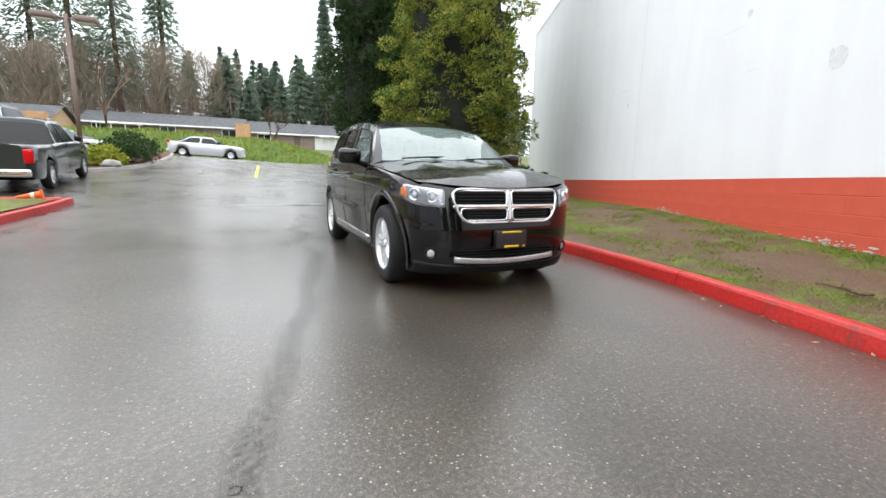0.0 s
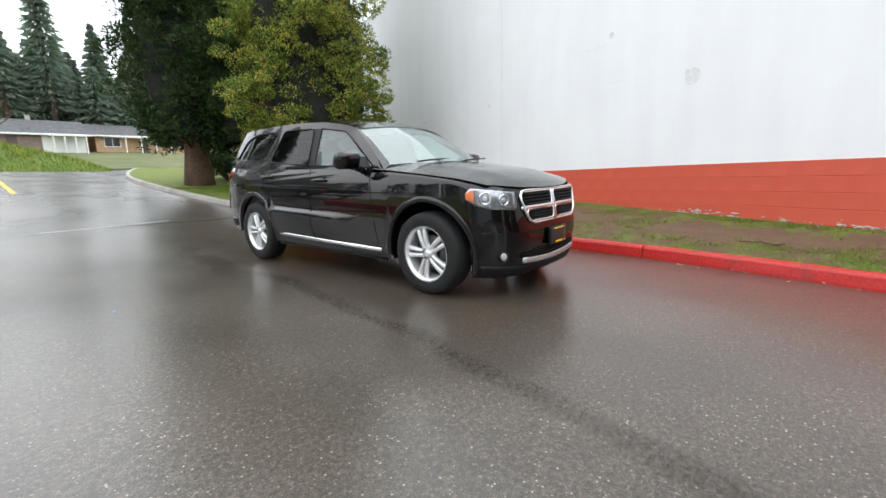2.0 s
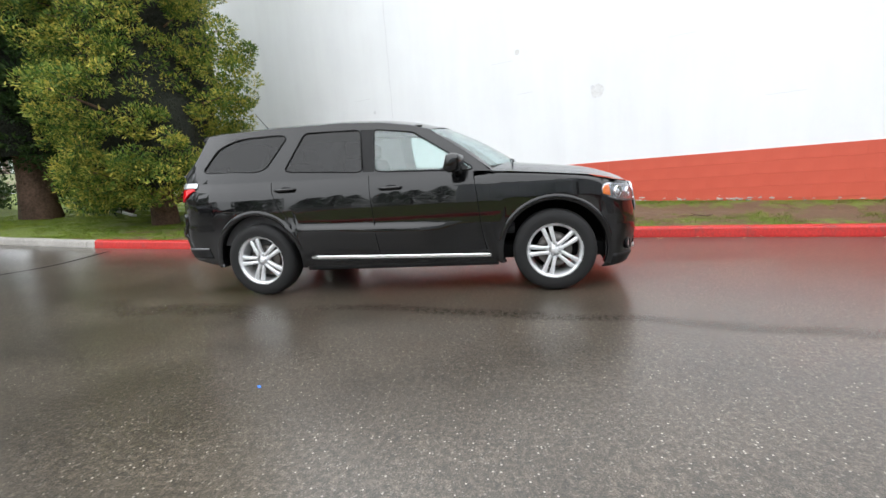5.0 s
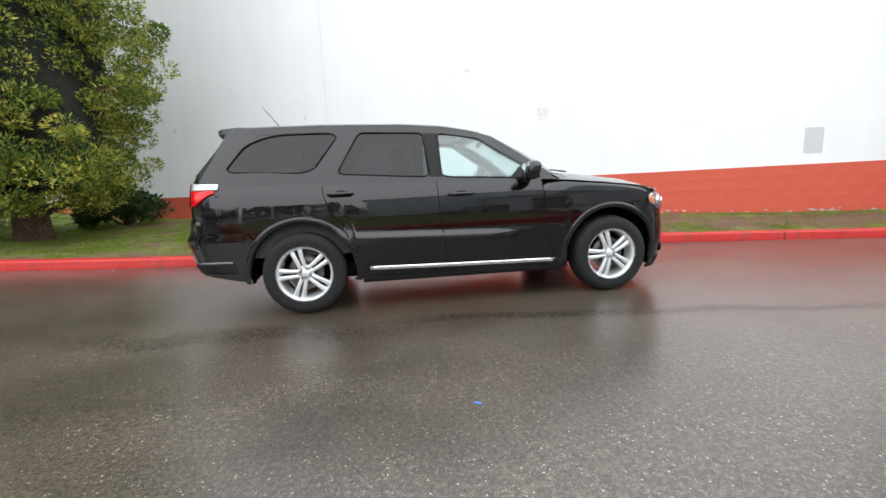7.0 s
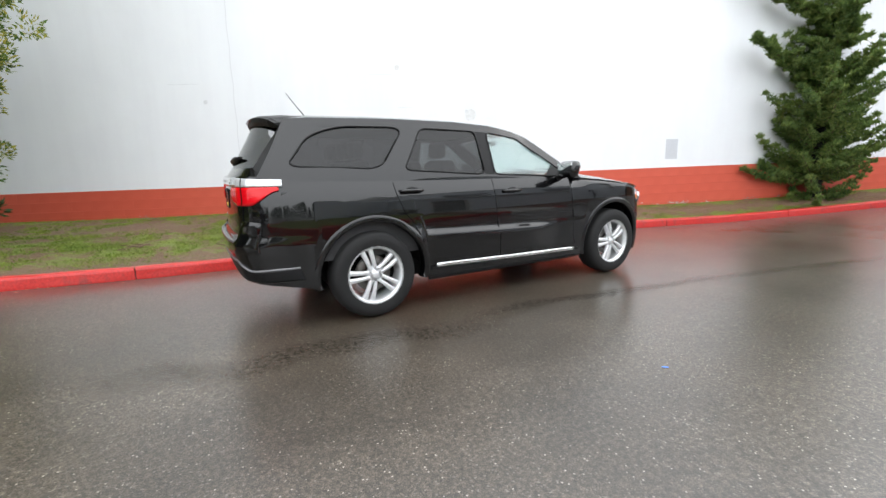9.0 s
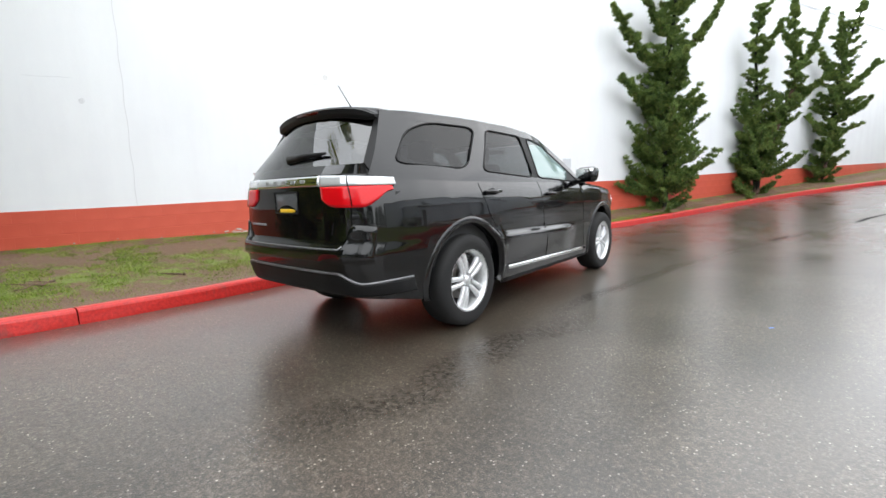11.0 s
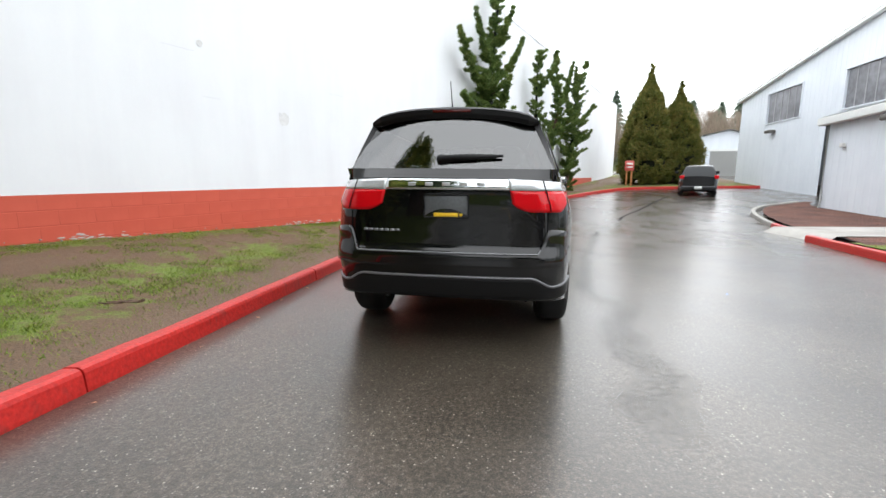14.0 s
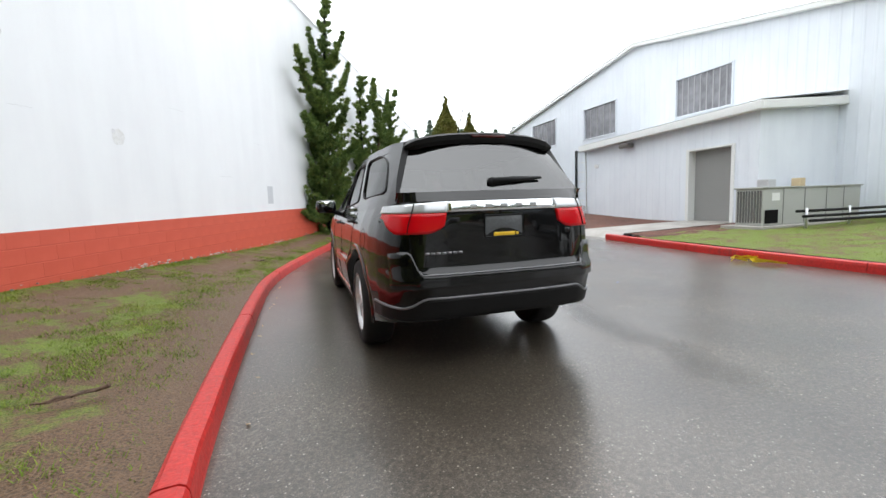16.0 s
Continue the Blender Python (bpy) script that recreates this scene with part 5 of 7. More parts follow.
def horned_tree(name, at, spines, boughs, label, seed, blades=72):
    """A ragged juniper: leaders as lines of (x, y, z, radius) and upswept horns (x, y, z foot; dx, dy, dz to the tip; thickness)."""
    rng = np.random.default_rng(seed)
    t = thing(name, label, "tree", (at[0], at[1], gz(*at) + 0.2))
    cs, rs, ups = [], [], []
    bm, tr, core = bmesh.new(), bmesh.new(), bmesh.new()

    def clump(q, r):
        gap = (Vector((at[0], at[1], 0)) + q - WALL_P).dot(WALL_N)
        if gap < 0.14:
            q = q + WALL_N * (0.14 - gap)
        cs.append(tuple(q))
        rs.append(r)
    for line in spines:
        pts = smooth_line([p[:3] for p in line], 0.25)
        zs = [(p[2], p[3]) for p in line]
        add_tube(tr, pts, [max(0.02, 0.11 * (1 - k / len(pts))) for k in range(len(pts))], 7)
        # dark sleeve round the leader, painted shade behind the tufts
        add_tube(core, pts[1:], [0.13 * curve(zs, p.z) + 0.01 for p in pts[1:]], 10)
        for p in pts:
            rad = max(0.09, 1.0 * curve(zs, p.z))
            for k in range(max(4, int(11.5 * rad + 1.5))):
                # one bough: out, then swept up, in separate tufts
                a = rng.uniform(0, 2 * math.pi)
                d = Vector((math.cos(a), math.sin(a), 0))
                d += WALL_D * d.dot(WALL_D) * 0.45
                ln = rad * rng.uniform(0.45, 1.25) * (1 + 0.25 * math.sin(2 * a + 2.7 * p.z + seed))
                z0 = p.z + rng.uniform(-0.14, 0.14)
                rise = rng.uniform(0.05, 0.55)
                n = max(3, int(ln / 0.10))
                twig = []
                for m in range(n + 1):
                    f = m / n
                    q = Vector((p.x, p.y, z0)) + d * ln * f + Vector((0, 0, ln * (-0.12 * f + (0.25 + rise) * f * f)))
                    twig.append(q)
                    if f > 0.22:
                        clump(q + Vector((0, 0, 0.03)), (0.15 - 0.085 * f) * rng.uniform(0.75, 1.3) * (0.75 + 0.35 * min(1.0, rad)))
                if ln > 0.3:
                    add_tube(bm, twig, [0.016 * (1 - m / (n + 1)) + 0.003 for m in range(n + 1)], 4)
        tip = pts[-1]
        for m in range(5):
            clump(tip + Vector((0, 0, 0.07 * m - 0.1)), 0.08 - 0.014 * m)
    for x, y, z, dx, dy, dz, th in boughs:
        foot = Vector((x, y, z))
        ln = Vector((dx, dy, dz)).length
        n = int(ln / 0.09)
        line = []
        for m in range(n + 1):
            f = m / n
            p = foot + Vector((dx * f, dy * f, dz * (0.35 * f + 0.65 * f ** 2.2)))
            line.append(p)
            for k in range(3):
                clump(p + Vector(rng.normal(scale=th * 0.45 * (1 - 0.8 * f) + 0.01, size=3)), 0.54 * th * (1 - 0.7 * f) * rng.uniform(0.6, 1.4) + 0.025)
            if m % 4 == 2 and f < 0.9:
                # side sprays
                sd = Vector((rng.normal(), rng.normal(), rng.uniform(0.2, 1.0))).normalized() * rng.uniform(0.2, 0.42)
                for k in range(4):
                    clump(p + sd * (k + 1) / 4, 0.10 - 0.018 * k)
        add_tube(bm, line, [0.04 * (1 - m / (n + 1)) + 0.006 for m in range(n + 1)], 5)
    part("trunk", tr, M_BARK, t)
    part("limb", bm, M_BARK, t)
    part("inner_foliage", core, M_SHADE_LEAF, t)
    v, f = leaf_cloud(rng, cs, rs, blades, 0.066, 0.62, 0.55, 0.22)
    crown_ob("crown", v, f, M_PINE, t)
    return t


dense_tree("cypress", (6.1, 12.8), 10.5, 1.9, 0.5, M_CYP_Y, "tall golden-green cypress with dense lumpy foliage on the lawn", 3, 1500, 200, 0.5, 0.046, 0.24, 0.66, 0.31)
dense_tree("cypress", (6.4, 16.8), 12.0, 1.75, 1.2, M_CYP_G, "tall dark green cypress beside the island kerb", 4, 760, 150, 0.5, 0.070, 0.36, 0.7, 0.46)
dense_tree("cypress", (5.0, 18.3), 12.0, 1.7, 1.3, M_CYP_G, "tall dark green cypress with a thick bare trunk foot", 5, 760, 150, 0.5, 0.070, 0.40, 0.7, 0.46)
horned_tree("juniper", (2.52, -4.55), [[(0, 0, -0.2, 0.6), (0, 0, 0.5, 0.95), (0.05, 0.05, 2.0, 0.92), (-0.05, 0, 3.4, 0.70), (0, 0.05, 4.4, 0.42), (-0.1, 0, 5.6, 0.32), (-0.2, -0.1, 7.0, 0.24), (-0.25, -0.1, 8.2, 0.06)]],
            [(0.1, 0.1, 4.1, 0.7, 2.3, 1.3, 0.15), (0.0, 0.1, 5.0, 0.4, 1.4, 1.2, 0.12), (-0.2, -0.2, 4.6, -0.9, -1.2, 1.6, 0.13), (-0.2, 0, 5.6, -0.5, 0.5, 1.0, 0.11), (0.2, 0.4, 3.0, 0.5, 1.5, 0.7, 0.18), (-0.4, 0.2, 2.6, -0.6, 0.4, 0.5, 0.13), (-0.3, 0.2, 3.5, -0.4, 0.9, 0.8, 0.13)],
            "tall ragged juniper with upswept horns against the white wall", 11)
horned_tree("juniper", (0.55, -9.1), [[(0, 0, -0.2, 0.5), (0, 0, 0.5, 0.85), (0.05, 0.05, 1.6, 0.78), (0.1, 0.2, 2.6, 0.50), (0.15, 0.5, 3.8, 0.30), (0.2, 0.9, 5.0, 0.22), (0.10, 0.95, 5.9, 0.20)], [(-0.2, -0.2, 1.4, 0.55), (-0.6, -0.4, 2.9, 0.45), (-0.85, -0.5, 3.8, 0.30), (-0.75, -0.6, 5.0, 0.24), (-0.7, -0.6, 6.3, 0.08)]],
            [(-0.85, -0.5, 4.2, -0.7, -0.9, 2.0, 0.12), (0.15, 0.7, 4.6, -0.6, 0.2, 0.9, 0.12), (0.1, 0.3, 2.2, 0.3, 0.9, 1.0, 0.15), (-0.8, -0.5, 3.2, -0.8, 0.1, 0.6, 0.14), (-0.85, -0.5, 4.9, 0.5, 0.2, 0.7, 0.11)],
            "twisted juniper with two horned leaders against the wall", 12)
horned_tree("juniper", (-1.3, -13.4), [[(0, 0, -0.2, 0.4), (0, 0, 0.6, 0.6), (-0.1, 0.05, 1.8, 0.68), (-0.2, 0, 3.0, 0.58), (-0.25, -0.05, 4.2, 0.42), (-0.4, -0.1, 5.4, 0.26), (-0.75, -0.1, 6.5, 0.10)]],
            [(-0.4, 0, 3.6, -0.9, -0.7, 1.0, 0.12), (-0.4, 0, 2.6, -0.8, -0.4, 0.6, 0.11), (-0.1, 0.1, 4.0, 0.5, 0.8, 1.0, 0.14), (-0.3, 0.05, 4.8, 0.2, 0.7, 1.4, 0.13), (-0.3, 0.1, 3.0, 0.3, 0.9, 0.5, 0.14)],
            "twisted juniper with a forked top against the wall", 13)
dense_tree("cedar", (-6.75, -18.6), 6.6, 1.58, 0.1, M_YEW, "tall cone-shaped brownish green cedar with a pointed tip", 21, 1000, 64, 0.98, 0.10, 0.2, 0.9, 0.22)
dense_tree("cedar", (-8.75, -19.2), 5.6, 1.6, 0.1, M_YEW, "tall cone-shaped brownish green cedar with a pointed tip", 22, 900, 64, 0.98, 0.10, 0.2, 0.9, 0.22)


# ---- the workshop building across the lane ----
def ribbed(y0, y1, zlo, zhi, x, out, pitch=0.30, holes=()):
    """Ribbed vertical siding in the plane x between y0 and y1; zlo, zhi functions of y; holes as (y0, y1, z0, z1)."""
    ys = []
    y = y0
    cuts = sorted({v for h in holes for v in h[:2]})
    while y < y1 - 1e-6:
        for o, d in ((0.0, 0.0), (pitch * 0.72, 0.0), (pitch * 0.80, 0.009), (pitch * 0.92, 0.009)):
            if y + o < y1:
                ys.append((y + o, d))
        y += pitch
    ys.append((y1, 0.0))
    for c in cuts:
        ys += [(c - 0.001, 0.0), (c + 0.001, 0.0)]
    ys.sort()
    bm = bmesh.new()
    for (ya, da), (yb, db) in zip(ys, ys[1:]):
        m = (ya + yb) / 2
        gaps = sorted((h[2], h[3]) for h in holes if h[0] < m < h[1])
        z0 = None
        spans, low = [], None
        for g0, g1 in gaps:
            spans.append((low, g0))
            low = g1
        spans.append((low, None))
        for lo, hi in spans:
            a = [zlo(ya) if lo is None else lo, zlo(yb) if lo is None else lo]
            b = [zhi(ya) if hi is None else hi, zhi(yb) if hi is None else hi]
            vs = [bm.verts.new((x + out * da, ya, a[0])), bm.verts.new((x + out * db, yb, a[1])), bm.verts.new((x + out * db, yb, b[1])), bm.verts.new((x + out * da, ya, b[0]))]
            bm.faces.new(vs)
    bmesh.ops.recalc_face_normals(bm, faces=bm.faces)
    return bm


def workshop():
    b = thing("workshop_building", "pale blue-white metal-sided workshop with a low lean-to", "building")
    X = -12.3
    ridge, slope = -6.4, 0.185
    top = lambda y: 8.45 - slope * abs(y - ridge) * (1.0 if y > ridge else 0.84)
    wins = [(-16.2, -13.3, 4.7, 6.3), (-10.45, -7.8, 4.58, 6.22), (-4.05, -1.45, 4.6, 6.15)]
    door = (-11.35, -10.45, 0.3, 4.03)
    part("wall", ribbed(-19.0, 7.0, lambda y: -0.2, top, X, 1, 0.30, wins + [door]), M_SIDING, b, smooth=False)
    part("wall", box((-40, -19.05, -0.2), (X - 0.01, -18.95, top(-19)), 0), M_SIDING, b, smooth=False)
    for y0, y1 in ((-19.3, ridge), (ridge, 7.2)):
        r = part("roof", grid([[(X + 0.25, y0, top(y0) + 0.06), (X + 0.25, y1, top(y1) + 0.06)], [(-40, y0, top(y0) + 0.06), (-40, y1, top(y1) + 0.06)]]), plain("grey_metal_roof", (0.33, 0.35, 0.37), 0.45, 0.3), b, smooth=False)
        n = Vector((0, y1 - y0, top(y1) - top(y0)))
        m = Matrix(((0, 0, 1, X + 0.14), (n.y / n.length, -n.z / n.length, 0, y0), (n.z / n.length, n.y / n.length, 0, top(y0)), (0, 0, 0, 1)))
        part("roof_trim", box((0, -0.12, -0.10), (n.length, 0.05, 0.10), 0.01, m), M_TRIM, r, smooth=False)
    # opaque mottled grey in place of clear panes
    glaze = speckled("grey_window", (0.13, 0.13, 0.14), (0.24, 0.24, 0.26), 3.0, 0.18, 0.05)
    for k, (y0, y1, z0, z1) in enumerate(wins):
        w = part("window", box((X - 0.09, y0, z0), (X - 0.06, y1, z1)), glaze, b, "mottled grey window", smooth=False)
        bm = bmesh.new()
        for lo, hi in (((y0 - 0.04, z0 - 0.05), (y1 + 0.04, z0 + 0.01)), ((y0 - 0.04, z1 - 0.01), (y1 + 0.04, z1 + 0.04)), ((y0 - 0.04, z0), (y0 + 0.02, z1)), ((y1 - 0.02, z0), (y1 + 0.04, z1))):
            add_box(bm, (X - 0.10, lo[0], lo[1]), (X + 0.05, hi[0], hi[1]))
        part("window_frame", bm, M_SIDING, w, smooth=False)
        n = 9 if k == 2 else 5
        for i in range(1, n):
            y = y0 + (y1 - y0) * i / n
            part("blind_slat", box((X - 0.058, y - 0.03, z0), (X - 0.045, y + 0.03, z1)), plain("grey_slat", (0.33, 0.33, 0.34), 0.6) if i == 1 else bpy.data.materials["grey_slat"], w, smooth=False)
    d = part("side_door", box((X - 0.25, door[0], 0.2), (X - 0.18, door[1], 4.03)), M_SIDING, b, smooth=False)
    for i in range(6):
        part("door_rib", box((X - 0.18, door[0] + 0.06, 0.55 + 0.55 * i), (X - 0.16, door[1] - 0.06, 0.60 + 0.55 * i)), M_TRIM, d, smooth=False)
    # lean-to
    AX, Y0, Y1 = -9.0, -5.75, 2.05
    atop = lambda y: 3.48 + 0.026 * (y - Y0)
    gd = (-0.35, 1.27, 0.0, 2.68)
    part("wall", ribbed(Y0, Y1, lambda y: 0.1, atop, AX, 1, 0.30, [gd]), M_SIDING, b, smooth=False)
    for yy in (Y0, Y1):
        part("wall", grid([[(AX, yy, 0.0), (AX - 1.65, yy, 0.0), (X, yy, 0.0)], [(AX, yy, atop(yy)), (AX - 1.65, yy, atop(yy) + 0.2), (X, yy, atop(yy) + 0.4)]]), M_SIDING, b, smooth=False)
    r = part("roof", grid([[(AX + 0.3, Y0 - 0.2, atop(Y0) + 0.12), (AX + 0.3, Y1 + 0.25, atop(Y1) + 0.12)], [(X, Y0 - 0.2, atop(Y0) + 0.52), (X, Y1 + 0.25, atop(Y1) + 0.52)]]), M_TRIM, b, smooth=False)
    ang = math.atan(0.026)
    m = Matrix.Translation((AX + 0.1, Y0 - 0.2, atop(Y0) - 0.06)) @ Matrix.Rotation(ang, 4, "X")
    part("gutter", box((0, 0, -0.10), (0.24, Y1 - Y0 + 0.45, 0.15), 0.03, m), M_TRIM, r, smooth=False)
    part("gutter", box((-3.6, Y1 + 0.05, -0.12), (0.0, Y1 + 0.27, 0.13), 0.03, Matrix.Translation((AX + 0.3, 0, atop(Y1) - 0.04)) @ Matrix.Rotation(math.atan(0.075), 4, "Y")), M_TRIM, r, smooth=False)
    part("downpipe", tube([(AX + 0.12, Y0 + 0.06, atop(Y0)), (AX + 0.08, Y0 + 0.06, 0.3), (AX + 0.2, Y0 + 0.06, 0.22)], 0.045, 8), M_TRIM, b)
    rd = part("roller_door", box((AX - 0.32, gd[0], 0.1), (AX - 0.28, gd[1], gd[3])), M_GREYDOOR, b, "closed grey roller door", smooth=False)
    for i in range(26):
        part("door_slat", box((AX - 0.28, gd[0] + 0.02, 0.22 + i * 0.094), (AX - 0.268, gd[1] - 0.02, 0.22 + i * 0.094 + 0.082), 0.004), M_GREYDOOR, rd, smooth=False)
    for y in (gd[0], gd[1]):
        part("door_jamb", box((AX - 0.32, y - 0.055, 0.1), (AX + 0.03, y + 0.055, gd[3] + 0.06), 0.01), M_TRIM, b, smooth=False)
    part("door_head", box((AX - 0.32, gd[0] + 0.055, gd[3]), (AX + 0.035, gd[1] - 0.055, gd[3] + 0.06), 0.01), M_TRIM, b, smooth=False)
    for x, y, z in ((AX, -3.07, 3.22), (X, -15.4, 4.2)):
        lamp = part("wall_light", box((x + 0.02, y - 0.24, z - 0.07), (x + 0.36, y + 0.24, z + 0.09), 0.03), plain("bronze_metal", (0.14, 0.13, 0.12), 0.5, 0.4), b)
        part("lamp_lens", box((x + 0.06, y - 0.2, z - 0.09), (x + 0.33, y + 0.2, z - 0.065), 0.01), M_CLEARLENS, lamp)
    part("wall_vent", box((AX, -5.1, 2.54), (AX + 0.12, -4.95, 2.68), 0.02), M_TRIM, b)
    return b


workshop()
tagged(part("path_concrete", grid([[(x, y0 + (y1 - y0) * k / 4, gz(x, 0) + (0.135 if x < -4.8 else -0.01)) for k in range(5)] for x, y0, y1 in ((-4.62, -0.75, 1.45), (-4.85, -0.74, 1.44), (-5.2, -0.7, 1.4), (-7, -0.6, 1.4), (-9.32, -0.5, 1.4))]), M_CONC), "pale concrete path to a roller door", "path", kind="structure")


def patch_bed(name, pts_a, pts_b, h, mat, label):
    a, b = smooth_line([(x, y, 0) for x, y in pts_a], 0.3), smooth_line([(x, y, 0) for x, y in pts_b], 0.3)
    n = 30
    pick = lambda line, s: line[min(len(line) - 1, round(s * (len(line) - 1)))]
    return bed(name, [pick(a, k / n) for k in range(n + 1)], [pick(b, k / n) for k in range(n + 1)], h, h, mat, label, 12)


patch_bed("mulch_bed", [(-9.7, -7.8), (-8.7, -7.05), (-7.5, -6.1), (-6.75, -4.9), (-6.25, -3.75), (-5.75, -2.15), (-5.35, -0.7)], [(-9.9, -7.6), (-9.3, -6.8), (-9.0, -5.9), (-9.0, -4.5), (-9.0, -3.0), (-9.0, -1.8), (-9.0, -0.6)], 0.12, M_MULCH, "reddish bark mulch bed at the lean-to")
patch_bed("mulch_bed", [(-5.0, 1.42), (-4.75, 2.0), (-4.6, 2.6)], [(-9.0, 1.42), (-9.0, 2.0), (-7.4, 2.9)], 0.125, M_MULCH, "reddish bark mulch beside the concrete path")
patch_bed("lawn_west", [(-4.5, 2.3), (-4.3, 4.6), (-4.12, 6.5), (-4.0, 9.6), (-3.9, 11.0), (-3.85, 12.1)], [(-14, 2.3), (-14, 4.6), (-14, 6.5), (-14, 9.6), (-14, 11.0), (-14, 12.1)], 0.12, M_LAWN, "small green lawn behind a red kerb")
kerb_run("kerb_red", [(-3.75, 12.18), (-6.0, 12.3), (-9.0, 12.3), (-14.0, 12.3)], 0.16, 0.14, M_KERB, "red painted kerb end of the small lawn", -1)


def condenser():
    t = thing("air_conditioner", "long grey metal outdoor air conditioning unit on a slab", "machine", (-7.6, 3.2, gz(-7.6, 3) + 0.15))
    grey = plain("beige_grey_metal", (0.42, 0.43, 0.40), 0.5, 0.2)
    part("slab", box((-4.1, -0.95, -0.2), (0.25, 0.2, 0.05), 0.02), M_CONC, t, smooth=False)
    body = part("casing", box((-3.8, -0.72, 0.05), (0.0, 0.0, 1.0), 0.015), grey, t, smooth=False)
    part("lid", box((-3.84, -0.76, 1.0), (0.04, 0.04, 1.035), 0.01), grey, t, smooth=False)
    for i in range(9):
        y = -0.66 + i * 0.075
        part("fin", box((0.002, y, 0.12), (0.025, y + 0.035, 0.94)), plain("dark_fin", (0.12, 0.12, 0.115), 0.5) if i == 0 else bpy.data.materials["dark_fin"], body, smooth=False)
    for x in (-0.75, -1.55, -2.4, -3.1):
        part("seam", box((x, 0.002, 0.08), (x + 0.02, 0.008, 0.98)), bpy.data.materials["dark_fin"], body, smooth=False)
    part("data_plate", box((-0.6, 0.002, 0.68), (-0.32, 0.006, 0.88)), M_TRIM, body, smooth=False)
    part("hatch", box((-0.55, 0.002, 0.10), (-0.08, 0.02, 0.45), 0.01), M_DARK, body, smooth=False)
    part("vent_cowl", box((-0.75, -0.5, 1.03), (-0.45, -0.2, 1.24), 0.02), M_SATIN, t, smooth=False)
    part("vent_cowl", box((-1.95, -0.5, 1.03), (-1.75, -0.25, 1.26), 0.02), plain("tan_metal", (0.45, 0.36, 0.22), 0.5), t, smooth=False)
    return t


condenser()


def pipe_rail():
    t = thing("pipe_rack", "low rack of dark pipes beside the outdoor unit", "pipes", (-7.6, 3.75, gz(-7.6, 4) + 0.14))
    for z, y in ((0.42, 0.0), (0.30, 0.15), (0.20, 0.3)):
        part("pipe", tube([(-0.4, y, z), (-3.0, y + 0.1, z), (-6.0, y + 0.2, z + 0.02)], 0.035, 8), M_PLASTIC, t)
    for x in (-0.6, -2.2, -3.8, -5.4):
        part("post", tube([(x, 0.1, -0.05), (x, 0.1, 0.5)], 0.03, 8), M_SATIN, t)
    return t


pipe_rail()


def patio_bench():
    t = thing("garden_bench", "dark slatted bench beside the workshop", "bench", (-12.6, 4.9, gz(-12, 5) + 0.12))
    dark = plain("dark_stain", (0.035, 0.018, 0.02), 0.5)
    for z in (0.95, 1.05, 1.15):
        part("back_slat", box((-2.5, -0.02, z), (0.4, 0.02, z + 0.07), 0.01), dark, t)
    part("seat", box((-2.5, 0.0, 0.6), (0.4, 0.5, 0.66), 0.01), dark, t)
    for x in (-2.4, 0.2):
        part("leg", box((x, -0.03, -0.05), (x + 0.08, 0.5, 0.6), 0.01), dark, t)
    return t


patio_bench()


def shed():
    t = thing("garage_shed", "far white gabled shed with a grey door", "building", (-16.5, -30, gz(-12, -30) - 0.1), -14)
    part("wall", box((-4, -6, -1), (4, 0, 3.0)), M_SIDING, t, smooth=False)
    bm = grid([[(-4.3, 0.3, 3.0), (-4.3, -6.3, 3.0)], [(0.0, 0.3, 4.0), (0.0, -6.3, 4.0)], [(4.3, 0.3, 3.0), (4.3, -6.3, 3.0)]])
    part("roof", bm, plain("shed_roof", (0.5, 0.52, 0.55), 0.5), t, smooth=False)
    part("gable", grid([[(-4, 0.0, 2.99), (4, 0.0, 2.99)], [(-0.01, 0.0, 3.95), (0.01, 0.0, 3.95)]]), M_SIDING, t, smooth=False)
    part("door", box((-2.6, 0.01, -0.2), (1.2, 0.06, 2.2), 0.01), M_GREYDOOR, t, smooth=False)
    part("door_trim", box((-2.8, 0.01, 2.2), (1.4, 0.08, 2.4), 0.01), M_TRIM, t, smooth=False)
    return t


shed()

# ---- other vehicles ----
M_BLACKGLASS = Mat("dark_car_glass", (0.012, 0.014, 0.016), 0.08, 0.0, 0.0, 0.35).m


def small_wheel(parent, x, y, r, w=0.22):
    base = new("wheel")
    base.parent = parent
    base.matrix_basis = pose(x, y, r, 0, 90 if x > 0 else -90, 0)
    part("tyre", lathe([(r * 0.62, -w / 2), (r * 0.9, -w / 2), (r, -w * 0.36), (r, w * 0.36), (r * 0.9, w / 2), (r * 0.62, w / 2)], 28, closed=True), M_RUBBER, base)
    bm = lathe([(0.02, w * 0.30), (r * 0.2, w * 0.34), (r * 0.55, w * 0.26), (r * 0.62, w * 0.46), (r * 0.64, w * 0.3)], 24)
    part("rim", bm, M_ALLOY, base)
    for k in range(5):
        m = Matrix.Rotation(2 * math.pi * k / 5, 4, "Z")
        part("spoke", box((r * 0.12, -r * 0.07, w * 0.28), (r * 0.6, r * 0.07, w * 0.40), 0.008, m), M_ALLOY, base)


